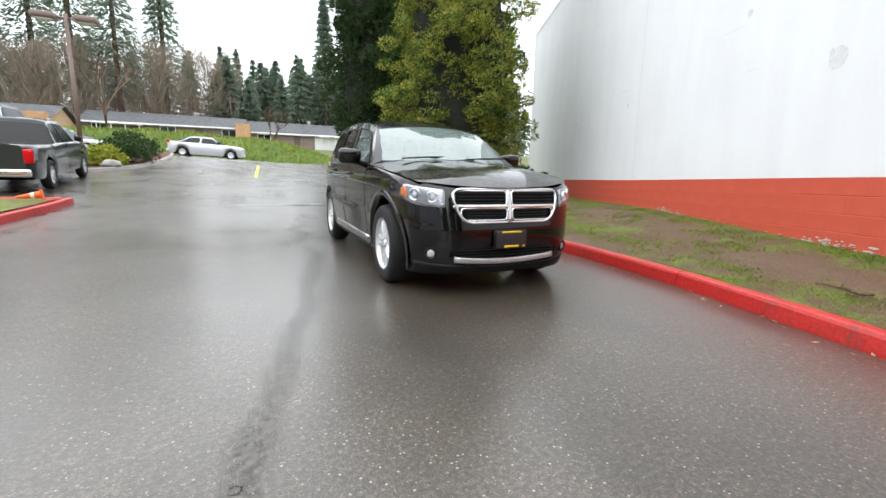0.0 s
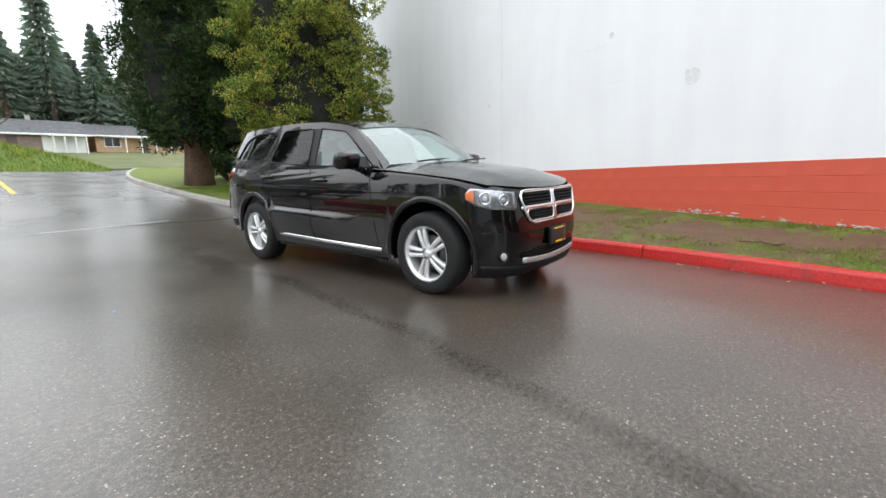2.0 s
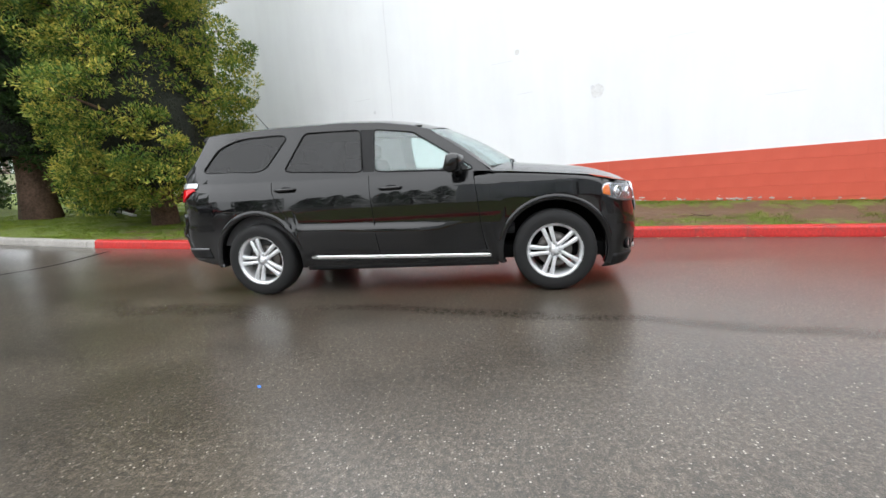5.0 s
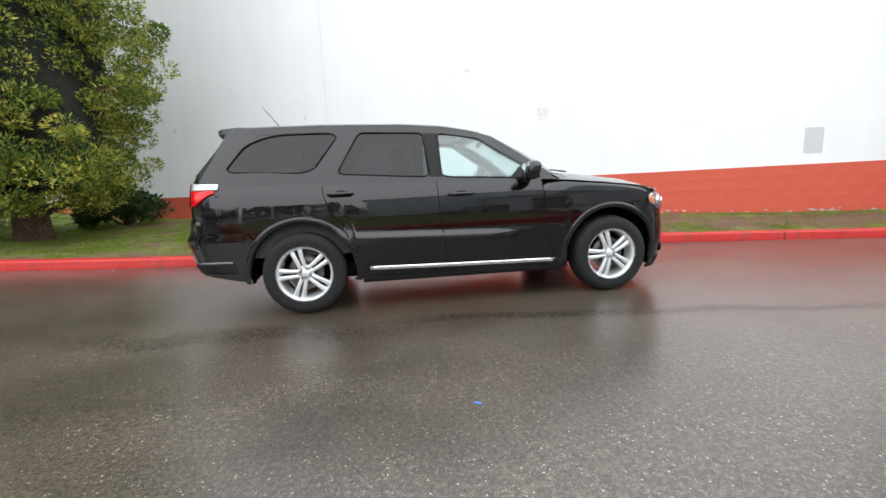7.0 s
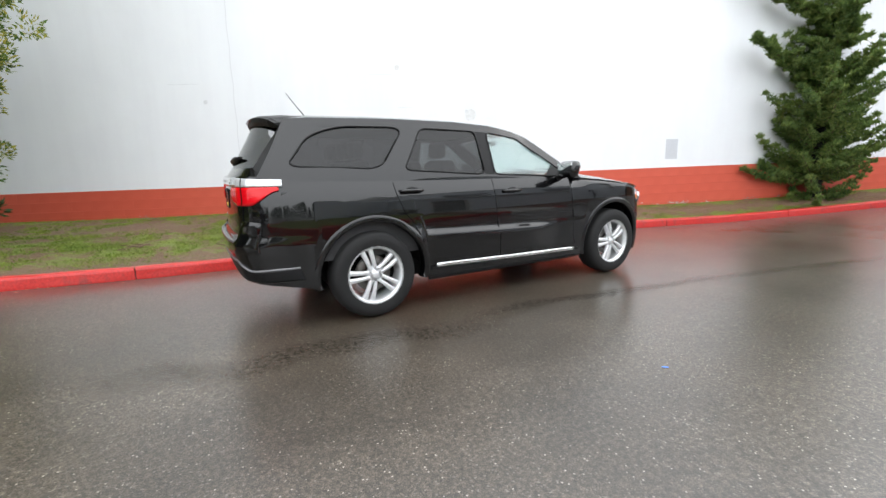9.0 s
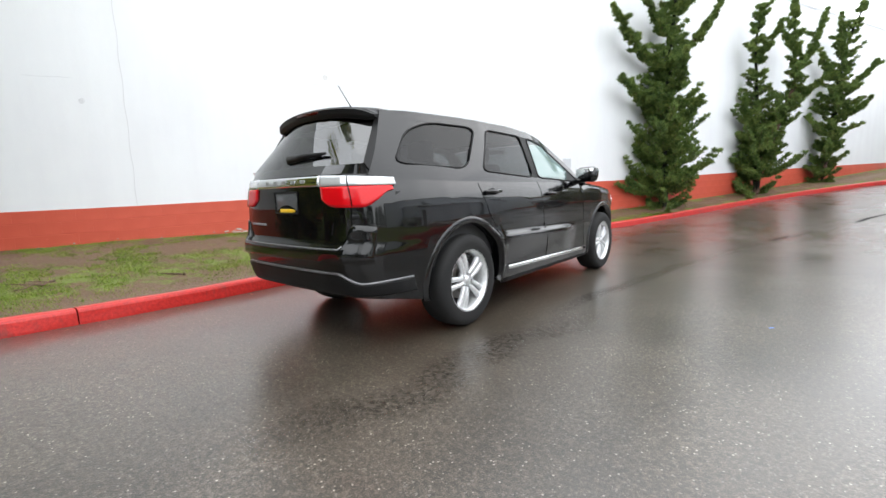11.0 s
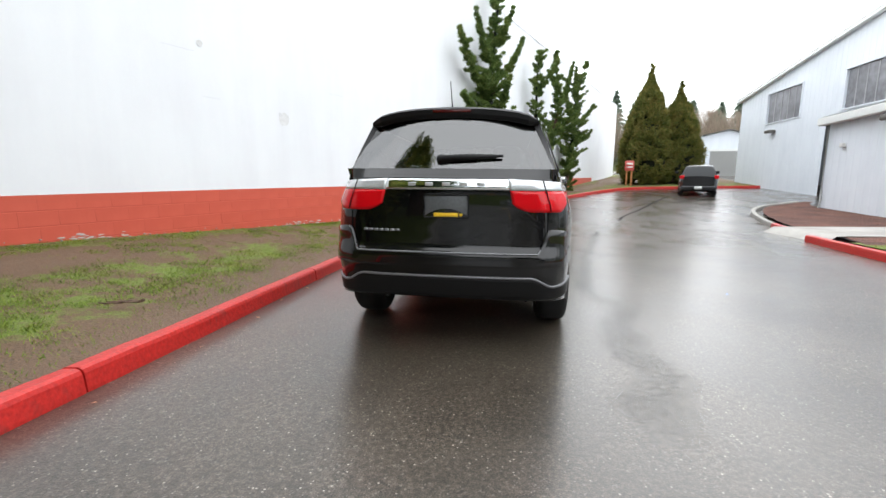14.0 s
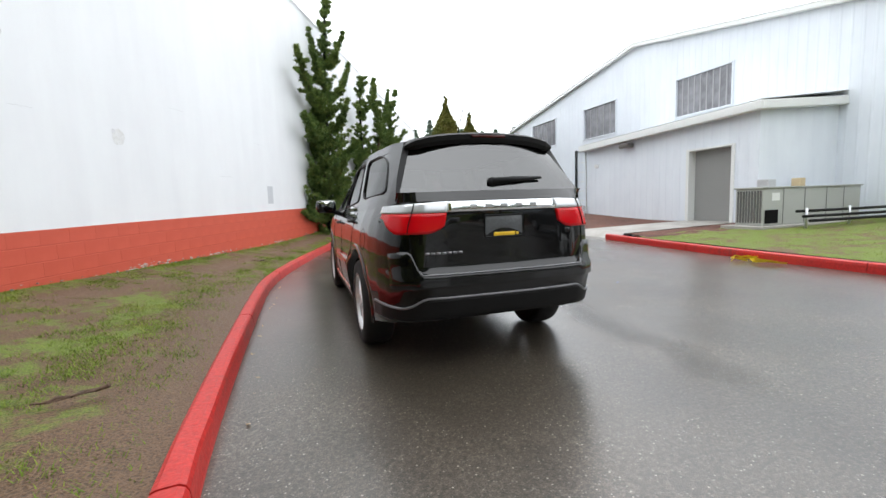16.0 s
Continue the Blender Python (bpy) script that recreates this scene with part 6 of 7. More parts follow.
def other_car(name, label, at, turn, length, width, height, paint, belt, bonnet, cab, wheel=0.33, clear=0.2, axle=(0.18, 0.81), bed_=None, up=0.0, category="car"):
    """A plain parked car; cab: shares along the length of screen foot, roof front, roof back, rear foot; its front faces -y before the turn."""
    t = thing(name, label, category, (at[0], at[1], gz(*at) + up), turn)
    L, W = length, width / 2
    back = (at[0] - math.sin(radians(turn)) * L, at[1] + math.cos(radians(turn)) * L)
    tilt = math.degrees(math.atan2(gz(*back) - gz(*at), L))
    t.matrix_basis = pose(at[0], at[1], gz(*at) + up, 0, 0, turn) @ pose(0, 0, 0, tilt, 0, 0)
    ax = [a * L for a in axle]
    R = wheel * 1.22
    AXIS[:] = [L * 0.2, L * 0.8, belt * 0.7]
    us = sorted(set([round(u, 3) for u in steps([(0.0, L, 0.12)])] + [round(a + R * k / 6, 3) for a in ax for k in range(-6, 7)]))

    def top(u):
        f = u / L
        if bed_ and f > cab[3]:
            return bed_
        return belt - (belt - bonnet) * max(0, min(1, (cab[0] - f) / cab[0])) ** 1.3 - 0.10 * max(0, (0.04 - f) / 0.04)

    def plan(u):
        e = min(u, L - u)
        return W * (1 - 0.20 * max(0, 1 - e / 0.55) ** 2.4)

    def bottom(u):
        z = clear + 0.10 * max(0, 1 - min(u, L - u) / 0.3)
        for a in ax:
            if abs(u - a) < R:
                z = max(z, wheel + math.sqrt(R * R - (u - a) ** 2))
        return z
    rows = []
    for u in us:
        z0, z1 = bottom(u), top(u)
        bul = 0.06 * max(0, 1 - min(u, L - u) / 0.2)
        row = []
        for f, k in ((0, 0.95), (0.15, 0.985), (0.4, 1.0), (0.7, 0.995), (0.9, 0.965), (1.0, 0.93)):
            row.append(Vector((plan(u) * k, u, z0 + (z1 - z0) * f)))
        row += [Vector((plan(u) * 0.6, u, z1 + 0.03)), Vector((0, u, z1 + 0.045))]
        rows.append(row)
    half = grid(rows)
    for row in (rows[0], rows[-1]):
        half.faces.new([half.verts.new(p) for p in row] + [half.verts.new((0, row[0].y, row[0].z))])
    part("body", both(half), paint, t)
    u0, u1, u2, u3 = [c * L for c in cab]
    zr = height
    wb, wr = W * 0.92, W * 0.70

    def rise(u):
        """Share of the cab's height at a station: a bowed screen, a slightly arched roof, a bowed back."""
        if u < u1:
            k = (u - u0) / (u1 - u0)
            return 0.94 * (k + 0.35 * k * (1 - k))
        if u > u2:
            k = (u3 - u) / max(0.01, u3 - u2)
            return 0.93 * (k + 0.30 * k * (1 - k))
        k = (u - u1) / (u2 - u1)
        return 0.94 - 0.01 * k + 0.24 * k * (1 - k)

    def shell(u, v, out=0.0):
        """A point of the cab: v runs from the belt (0) over the roof's edge (about 0.7) to the middle line (1)."""
        hgt = (zr - belt) * rise(u)
        if v < 0.62:
            k = v / 0.62
            x, z = wb + (wr - wb) * k * rise(u), hgt * 0.86 * k
        else:
            a = (v - 0.62) / 0.38 * math.pi / 2
            x, z = (wb + (wr - wb) * rise(u)) * math.cos(a) ** 0.8, hgt * (0.86 + 0.14 * math.sin(a) ** 0.9)
        return Vector((x + out * (1 - v), u, belt + z + out * v))
    vs_ = [k / 14 for k in range(15)]
    su = steps([(u0, u1, 0.08), (u1, u2, 0.15), (u2, u3, 0.06)])
    part("glasshouse", both(grid([[shell(u, v) for v in vs_] for u in su])), M_BLACKGLASS, t)
    top_v = [0.56 + 0.44 * k / 8 for k in range(9)]
    part("roof", both(grid([[shell(u, v, 0.012) for v in top_v] for u in steps([(u1 - 0.05, u2 + 0.05, 0.12)])])), paint, t)
    for s in (-1, 1):
        for ua, ub, thick in ((u0, u1, 0.05), ((u0 + u3) / 2, (u1 + u2) / 2, 0.045), (u3, u2, 0.09)):
            rows = []
            for k in range(8):
                f = k / 7
                row = []
                for o in (-thick, thick):
                    q = shell(min(u3, max(u0, ua + (ub - ua) * f + o)), 0.6 * f, 0.012)
                    row.append(Vector((q.x * s, q.y, q.z)))
                rows.append(row)
            part("pillar", grid(rows), paint, t)
        for a in ax:
            small_wheel(t, s * (W - 0.12), a, wheel)
        part("headlight", box((s * W * 0.78 - 0.17, -0.015, bonnet - 0.20), (s * W * 0.78 + 0.13, 0.16, bonnet - 0.06), 0.03), M_CLEARLENS, t)
        zt = (bed_ or belt) - (0.08 if bed_ else -0.08)
        part("tail_light", box((s * W * 0.86 - 0.10, L - 0.12, zt - (0.34 if bed_ else 0.17)), (s * W * 0.86 + 0.09, L + 0.012, zt), 0.03), M_REDLENS, t)
        part("door_mirror", box((s * (W + 0.10) - 0.09, u0 + 0.25, belt + 0.02), (s * (W + 0.10) + 0.09, u0 + 0.38, belt + 0.17), 0.03), M_PLASTIC, t)
        part("door_seam", tube([(s * (W * 0.999 + 0.001), (u1 + u2) / 2, clear + 0.1), (s * (W * 0.97), (u1 + u2) / 2, belt)], 0.006, 5), M_DARK, t)
    part("front_bumper", box((-W * 0.86, -0.06, clear + 0.05), (W * 0.86, 0.16, clear + 0.26), 0.05), M_PLASTIC if bed_ else paint, t)
    part("rear_bumper", box((-W * 0.88, L - 0.14, clear + 0.08), (W * 0.88, L + 0.08, clear + 0.28), 0.05), M_CHROME if bed_ else paint, t)
    part("number_plate", box((-0.16, L + 0.082, clear + 0.12), (0.16, L + 0.09, clear + 0.26)) if not bed_ else box((-0.16, L + 0.082, clear + 0.10), (0.16, L + 0.09, clear + 0.24)), M_TRIM, t)
    part("underbody", box((-W * 0.8, 0.3, clear - 0.02), (W * 0.8, L - 0.3, clear + 0.25)), M_DARK, t)
    AXIS.clear()
    return t


P_BLACK = car_paint("charcoal_paint", (0.012, 0.012, 0.014))
P_SILVER = car_paint("silver_paint", (0.50, 0.51, 0.53), 0.5)
P_PALE = car_paint("pale_blue_silver_paint", (0.42, 0.48, 0.52), 0.4)
P_WHITE = car_paint("white_paint", (0.75, 0.76, 0.77))
P_GREY = car_paint("dark_grey_paint", (0.035, 0.036, 0.040), 0.3)
# far black car on the lane
other_car("estate_car", "black sport utility car parked far along the lane", (-8.5, -15.2), -19, 4.1, 1.66, 1.48, P_BLACK, 0.94, 0.88, (0.25, 0.40, 0.90, 0.985), 0.35, 0.24)
# vehicles at the street end
other_car("pickup_truck", "dark grey pickup truck parked beside a lawn", (-6.15, 19.7), 184, 5.7, 2.0, 1.86, P_GREY, 1.20, 1.12, (0.28, 0.36, 0.60, 0.645), 0.39, 0.34, (0.16, 0.78), 1.18, category="truck")
other_car("off_road_car", "pale silver lifted off-road car with big tyres", (-7.2, 24.4), 84, 4.7, 1.95, 2.35, P_PALE, 1.62, 1.52, (0.33, 0.38, 0.97, 0.99), 0.54, 0.72, (0.17, 0.80))
other_car("saloon_car", "silver saloon car on the cross street", (-0.2, 34.6), 86, 4.6, 1.8, 1.40, P_SILVER, 0.95, 0.86, (0.27, 0.42, 0.72, 0.90), 0.32, 0.18)
other_car("saloon_car", "white saloon car parked behind the planted island", (-8.6, 37.0), 70, 4.6, 1.8, 1.40, P_WHITE, 0.93, 0.84, (0.27, 0.42, 0.72, 0.90), 0.32, 0.18)
other_car("panel_van", "white panel van parked by the street", (-17.0, 35.0), 80, 5.4, 2.0, 2.35, P_WHITE, 1.35, 1.1, (0.10, 0.22, 0.97, 1.0), 0.35, 0.25, category="van")



# ---- the street end: mound, houses, woods ----
def sward(name, xs, ys, height, mat, label):
    return tagged(part(name, grid([[(x, y, height(x, y)) for x in xs] for y in ys]), mat), label, "lawn", kind="structure")


M_SWARD = speckled("rough_green_grass", (0.055, 0.095, 0.016), (0.15, 0.205, 0.04), 7.0, 0.9, 1.0, 0.15, big=0.5)
M_YARD = speckled("dull_yard_grass", (0.07, 0.09, 0.03), (0.16, 0.17, 0.07), 5.0, 0.9, 1.0, 0.15, big=0.3)


def mound_h(x, y):
    s = max(0.0, min(1.0, (y - 36.6) / 4.0))
    e = max(0.0, min(1.0, (7.6 - x) / 5.0)) * max(0.0, min(1.0, (x + 24) / 6.0))
    s = s * s * (3 - 2 * s)
    e = e ** 0.6
    return gz(x, y) + 0.03 + 1.85 * s * e + 0.18 * s * noise.noise(Vector((x * 0.6, y * 0.6, 0))) * e - (0.0 if y < 42 else 0.12 * (y - 42))


sward("lawn_mound", steps([(-24, 7.6, 0.5)]), steps([(36.6, 46, 0.5)]), mound_h, M_SWARD, "long bright green grass on a low mound")
sward("lawn_yards", steps([(-70, 60, 5)]), steps([(46, 88, 3)]), lambda x, y: gz(x, y) + 0.06, M_YARD, "dull green front yards of the houses")


def house(at, width, depth, wall_h, ridge, wall_mat, label, garage=False, tan_side=None, porch=None):
    t = thing("house", label, "house", (at[0], at[1], gz(*at)))
    W = width / 2
    part("wall", box((-W, 0, -1), (W, depth, wall_h)), wall_mat, t, smooth=False)
    roof_mat = bpy.data.materials.get("grey_shingles") or speckled("grey_shingles", (0.055, 0.058, 0.064), (0.12, 0.124, 0.132), 3.0, 0.8, 0.5, 0.03)
    bm = grid([[(-W - 0.5, -0.7, wall_h - 0.12), (W + 0.5, -0.7, wall_h - 0.12)], [(-W - 0.5, depth / 2, ridge), (W + 0.5, depth / 2, ridge)], [(-W - 0.5, depth + 0.7, wall_h - 0.12), (W + 0.5, depth + 0.7, wall_h - 0.12)]])
    r = part("roof", bm, roof_mat, t, smooth=False)
    part("fascia", box((-W - 0.5, -0.74, wall_h - 0.3), (W + 0.5, -0.68, wall_h - 0.08)), M_TRIM, r, smooth=False)
    for s in (-1, 1):
        part("gable", grid([[(s * W, 0, wall_h - 0.01), (s * W, depth, wall_h - 0.01)], [(s * W, depth / 2 - 0.01, ridge - 0.1), (s * W, depth / 2 + 0.01, ridge - 0.1)]]), wall_mat, t, smooth=False)
    part("chimney", box((W * 0.3, depth * 0.5, ridge - 0.4), (W * 0.3 + 0.5, depth * 0.5 + 0.5, ridge + 0.6)), M_CONC, r, smooth=False)
    dark = M_BLACKGLASS
    n = max(2, int(width / 4))
    for i in range(n):
        x = -W + width * (i + 0.5) / n
        if garage and i == n - 1:
            d = part("garage_door", box((x - 2.2, -0.06, -0.2), (x + 2.2, 0.02, 2.2)), M_TRIM, t, smooth=False)
            for k in range(1, 4):
                part("door_panel", box((x - 2.1, -0.075, 0.55 * k - 0.5), (x + 2.1, -0.062, 0.55 * k - 0.02)), M_TRIM, d, smooth=False)
        elif i % 2 == 0:
            w = part("window", box((x - 0.9, -0.04, 0.9), (x + 0.9, 0.02, 2.1)), dark, t, smooth=False)
            bmf = bmesh.new()
            for lo, hi in (((x - 1.0, 0.8), (x + 1.0, 0.9)), ((x - 1.0, 2.1), (x + 1.0, 2.2)), ((x - 1.0, 0.9), (x - 0.9, 2.1)), ((x + 0.9, 0.9), (x + 1.0, 2.1)), ((x - 0.04, 0.9), (x + 0.04, 2.1))):
                add_box(bmf, (lo[0], -0.08, lo[1]), (hi[0], 0.0, hi[1]))
            part("window_frame", bmf, M_TRIM, w, smooth=False)
        else:
            part("door", box((x - 0.5, -0.05, -0.1), (x + 0.5, 0.02, 2.1)), plain("brown_door", (0.10, 0.07, 0.06), 0.5) if "brown_door" not in bpy.data.materials else bpy.data.materials["brown_door"], t, smooth=False)
    if tan_side is not None:
        part("brick_pier", box((tan_side[0], -1.2, -1), (tan_side[1], 0.0, wall_h + 0.6)), bpy.data.materials.get("tan_cladding") or speckled("tan_cladding", (0.36, 0.20, 0.10), (0.50, 0.30, 0.16), 4.0, 0.8), t, smooth=False)
    if porch is not None:
        p = part("porch_roof", box((porch[0], -2.2, 2.05), (porch[1], 0, 2.25), 0.02), M_TRIM, t, smooth=False)
        for k in range(4):
            x = porch[0] + 0.1 + (porch[1] - porch[0] - 0.2) * k / 3
            part("porch_post", box((x - 0.06, -2.15, -1), (x + 0.06, -2.03, 2.05)), M_TRIM, p, smooth=False)
    return t


BROWN_W = speckled("brown_clapboard", (0.16, 0.12, 0.10), (0.26, 0.20, 0.17), 2.0, 0.8)
TAN_W = speckled("tan_clapboard", (0.40, 0.26, 0.15), (0.52, 0.35, 0.22), 2.0, 0.8)
house((-34, 66), 26, 9, 2.5, 4.4, TAN_W, "long single-storey house with a grey roof and tan gable", tan_side=(11.0, 13.2), porch=(2, 7))
house((-10.5, 76), 20, 9, 2.5, 4.3, BROWN_W, "brown single-storey house with a grey roof and white porch", tan_side=(9.0, 11.0), porch=(-8, -3))
house((7.5, 77), 15, 9, 2.5, 4.5, BROWN_W, "single-storey house with a grey roof and white garage door", garage=True, porch=(3.5, 7.0))
house((24.5, 80), 16, 9, 2.5, 4.3, TAN_W, "tan single-storey house with a grey roof", porch=(-5, 1))
house((44, 84), 20, 9, 2.5, 4.4, BROWN_W, "brown single-storey house half hidden behind trees")


def fir_cloud(rng, x, y, z, height, radius, bare=0.15, blades=1100, size=0.55):
    n = blades
    f = bare + (1 - bare) * rng.uniform(0, 1, n) ** 0.8
    tier = np.round(f * height / 1.1) * 1.1 / height
    f = f * 0.7 + tier * 0.3
    a = rng.uniform(0, 2 * math.pi, n)
    lump = 0.75 + 0.5 * rng.uniform(0, 1, n)
    reach = radius * (1 - f) ** 0.8 * lump * (rng.uniform(0, 1, n) ** 0.5)
    p = np.stack([x + reach * np.cos(a), y + reach * np.sin(a), z + height * f - reach * 0.25], axis=1)
    d = np.stack([np.cos(a), np.sin(a), -0.35 + rng.normal(scale=0.3, size=n)], axis=1)
    s = size * rng.uniform(0.6, 1.4, n)[:, None]
    side = np.cross(d, np.array([0, 0, 1.0])) * 0.8 + rng.normal(scale=0.6, size=(n, 3))
    v = np.stack([p - d * s, p + side * s * 0.2, p + d * s, p - side * s * 0.2], axis=1).reshape(-1, 3)
    return v


def quads(v):
    return np.arange(len(v)).reshape(-1, 4)


def fir_tree(at, height, radius, seed, bare=0.2, blades=8500, size=0.42):
    rng = np.random.default_rng(seed)
    t = thing("fir_tree", "tall dark fir tree with drooping tiered boughs", "tree", (at[0], at[1], gz(*at)), group="firs behind the houses")
    part("trunk", tube([(0, 0, -0.5), (0.1, 0, height * 0.5), (0, 0, height)], [height * 0.014, height * 0.009, 0.03], 8), M_BARK, t)
    v = fir_cloud(rng, 0, 0, 0, height, radius, bare, blades, size)
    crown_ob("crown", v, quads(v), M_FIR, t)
    return t


rs = random.Random(8)
for x, y, h, r, sd in ((14.0, 88, 29, 3.8, 31), (21.0, 92, 20, 4.2, 32), (-47, 90, 40, 7.0, 33), (-39, 94, 42, 6.6, 34), (-30, 92, 40, 6.2, 35), (-24.0, 88, 40, 6.0, 36), (-18, 86, 36, 5.4, 37), (-54, 96, 36, 7.0, 38), (-12.5, 92, 37, 4.8, 39), (-35, 86, 36, 6.0, 42), (-43, 84, 34, 6.0, 43), (28, 98, 24, 4.0, 40), (33, 92, 18, 3.6, 41)):
    fir_tree((x, y), h, r, sd)


def woods(name, label, spots, seed, fir=True):
    """A far wood as one object with one trunk mesh."""
    rng = np.random.default_rng(seed)
    t = tagged(new(name), label, "woods", kind="stuff")
    vs, bm = [], bmesh.new()
    for x, y, h, r in spots:
        z = gz(x, y) + (0.22 * (-70 - y) if y < -70 else 0)
        add_tube(bm, [(x, y, z - 1), (x, y, z + h * (0.9 if fir else 0.55))], [h * 0.014, 0.04], 5)
        if fir:
            vs.append(fir_cloud(rng, x, y, z, h, r, 0.02, 1900, 0.55))
        else:
            n = 1900
            f = rng.uniform(0.15, 1, n)
            a = rng.uniform(0, 2 * math.pi, n)
            rr = r * rng.uniform(0, 1, n) ** 0.6 * np.sqrt(np.clip(1 - ((f - 0.5) / 0.52) ** 2, 0, 1)) * (1 + 0.3 * np.sin(3 * a + f * 6 + x))
            p = np.stack([x + rr * np.cos(a), y + rr * np.sin(a), z + h * f], axis=1)
            d = np.stack([np.cos(a) * 0.5, np.sin(a) * 0.5, 0.9 + 0 * a], axis=1) + rng.normal(scale=0.35, size=(n, 3))
            s = rng.uniform(0.4, 1.3, n)[:, None]
            side = np.cross(d, rng.normal(size=(n, 3)))
            vs.append(np.stack([p - d * s, p + side * s * 0.018, p + d * s, p - side * s * 0.018], axis=1).reshape(-1, 3))
    part("trunk", bm, M_BARK, t)
    v = np.concatenate(vs)
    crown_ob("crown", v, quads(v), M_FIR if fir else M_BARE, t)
    return t


woods("far_firs", "wood of firs behind the houses, haze-paled grey-green", [(-70 + 150 * k / 60 + rs.uniform(-2, 2), 98 + rs.uniform(-4, 14), rs.uniform(14, 19), rs.uniform(3.2, 4.6)) for k in range(61)] + [(-4 + 40 * k / 29 + rs.uniform(-1, 1), 88 + rs.uniform(-1, 8), rs.uniform(10, 17), rs.uniform(3.2, 4.6)) for k in range(30)], 51)
woods("bare_trees", "bare brown deciduous trees behind the houses", [(-64 + 62 * k / 26 + rs.uniform(-1.5, 1.5), 84 + rs.uniform(-3, 10), rs.uniform(12, 17), rs.uniform(3.6, 5.2)) for k in range(27)] + [(4 + 5 * k + rs.uniform(-2, 2), 96 + rs.uniform(-3, 4), rs.uniform(11, 15), rs.uniform(2.5, 4)) for k in range(9)], 52, False)
woods("far_firs", "wooded hillside of firs far along the lane", [(-95 + 120 * k / 44 + rs.uniform(-2, 2), -98 + rs.uniform(-14, 10), rs.uniform(8, 14), rs.uniform(2.8, 4.0)) for k in range(45)], 53)
woods("bare_trees", "bare brown trees on the hillside far along the lane", [(-90 + 112 * k / 44 + rs.uniform(-2, 2), -84 + rs.uniform(-10, 8), rs.uniform(6.5, 10.5), rs.uniform(3.6, 5.2)) for k in range(45)], 54, False)
woods("far_firs", "firs standing beyond the workshop and lawn", [(-52 + rs.uniform(-8, 8), -30 + 90 * k / 26 + rs.uniform(-2, 2), rs.uniform(11, 18), rs.uniform(2.5, 3.6)) for k in range(27)], 55)
tagged(part("hillside", grid([[(x, y, gz(x, y) + 0.22 * max(0, -70 - y) - 0.3) for x in steps([(-140, 60, 20)])] for y in steps([(-130, -70, 6)])]), M_YARD), "dull wooded hillside", "ground", kind="structure")


def light_pole():
    t = thing("street_lamp", "tall brown car park lamp with two box heads", "lamp", (-8.3, 30.3, gz(-8.3, 30.3)))
    bronze = plain("brown_pole_paint", (0.16, 0.11, 0.09), 0.5)
    part("pole", tube([(0, 0, -0.2), (0, 0, 7.2)], [0.12, 0.09], 10), bronze, t)
    for s in (-1, 1):
        part("arm", tube([(0, 0, 6.95), (s * 0.5, 0, 7.0)], 0.05, 8), bronze, t)
        h = part("lamp_head", box((s * 0.9 - 0.5, -0.4, 6.8), (s * 0.9 + 0.5, 0.4, 7.15), 0.12), bronze, t)
        part("lens", box((s * 0.9 - 0.4, -0.3, 6.78), (s * 0.9 + 0.4, 0.3, 6.805), 0.005), M_CLEARLENS, h)
    return t


light_pole()

KERB_I = [(-8.5, 16.9), (-6.2, 17.2), (-5.0, 18.0), (-4.3, 19.8), (-4.0, 22.0), (-3.95, 24.5), (-4.1, 28.0), (-4.6, 31.0), (-6.0, 33.0), (-9.0, 33.8)]
# the planted island stands behind the pickup
KERB_I = [(x, y + 3.0) for x, y in KERB_I]
kerb_run("kerb_grey", KERB_I, 0.16, 0.15, M_CONC, "grey concrete kerb round a planted island", 1)
patch_bed("mulch_bed", [(x - 0.1, y) for x, y in KERB_I], [(-11.5, 20.4), (-12, 21), (-12, 22), (-12, 23), (-12, 25), (-12, 27), (-12, 30), (-12, 32), (-12, 35), (-12, 37)], 0.14, M_MULCH, "planted island with bark and soil")


def shrub(at, radius, height, mat, label, seed, per=70, clumps=60):
    rng = np.random.default_rng(seed)
    t = thing("shrub", label, "shrub", (at[0], at[1], gz(*at) + 0.13))
    bm = bmesh.new()
    cs = []
    for k in range(clumps):
        a, e = rng.uniform(0, 2 * math.pi), rng.uniform(0, 1)
        r = radius * math.sqrt(rng.uniform(0, 1))
        z = height * (0.25 + 0.7 * e * math.sqrt(max(0, 1 - (r / radius) ** 2)))
        cs.append((r * math.cos(a), r * math.sin(a), z))
        if k % 6 == 0:
            add_tube(bm, [(0, 0, -0.05), (r * 0.5 * math.cos(a), r * 0.5 * math.sin(a), z * 0.6), (r * math.cos(a), r * math.sin(a), z)], [0.03, 0.02, 0.008], 5)
    part("stem", bm, M_BARK, t)
    v, f = leaf_cloud(rng, cs, [radius * 0.32] * clumps, per, 0.07, 0.9, 0.3, 0.4)
    crown_ob("foliage", v, f, mat, t)
    return t


M_LIME = leaf_mat("lime_leaf", [(0.25, (0.16, 0.20, 0.02)), (0.6, (0.36, 0.38, 0.05)), (0.85, (0.5, 0.48, 0.10))])
shrub((-5.5, 22.3), 0.75, 0.8, M_LIME, "rounded yellow-green shrub in the planted island", 61)
shrub((-5.0, 24.0), 1.1, 1.0, M_CYP_G, "dark green rounded shrub in the planted island", 62)
shrub((-5.6, 28.5), 1.1, 1.3, M_CYP_G, "dark green shrub in the planted island", 63)
shrub((3.0, 40.5), 1.6, 1.6, M_LIME, "round bright green bush on the grass mound", 64)
shrub((10.8, 20.5), 1.2, 1.3, M_CYP_G, "low dark shrubs near the wall's end", 65)
shrub((12.5, 23.5), 1.5, 1.5, M_BARE, "bare brown shrub by the wall's end", 66)
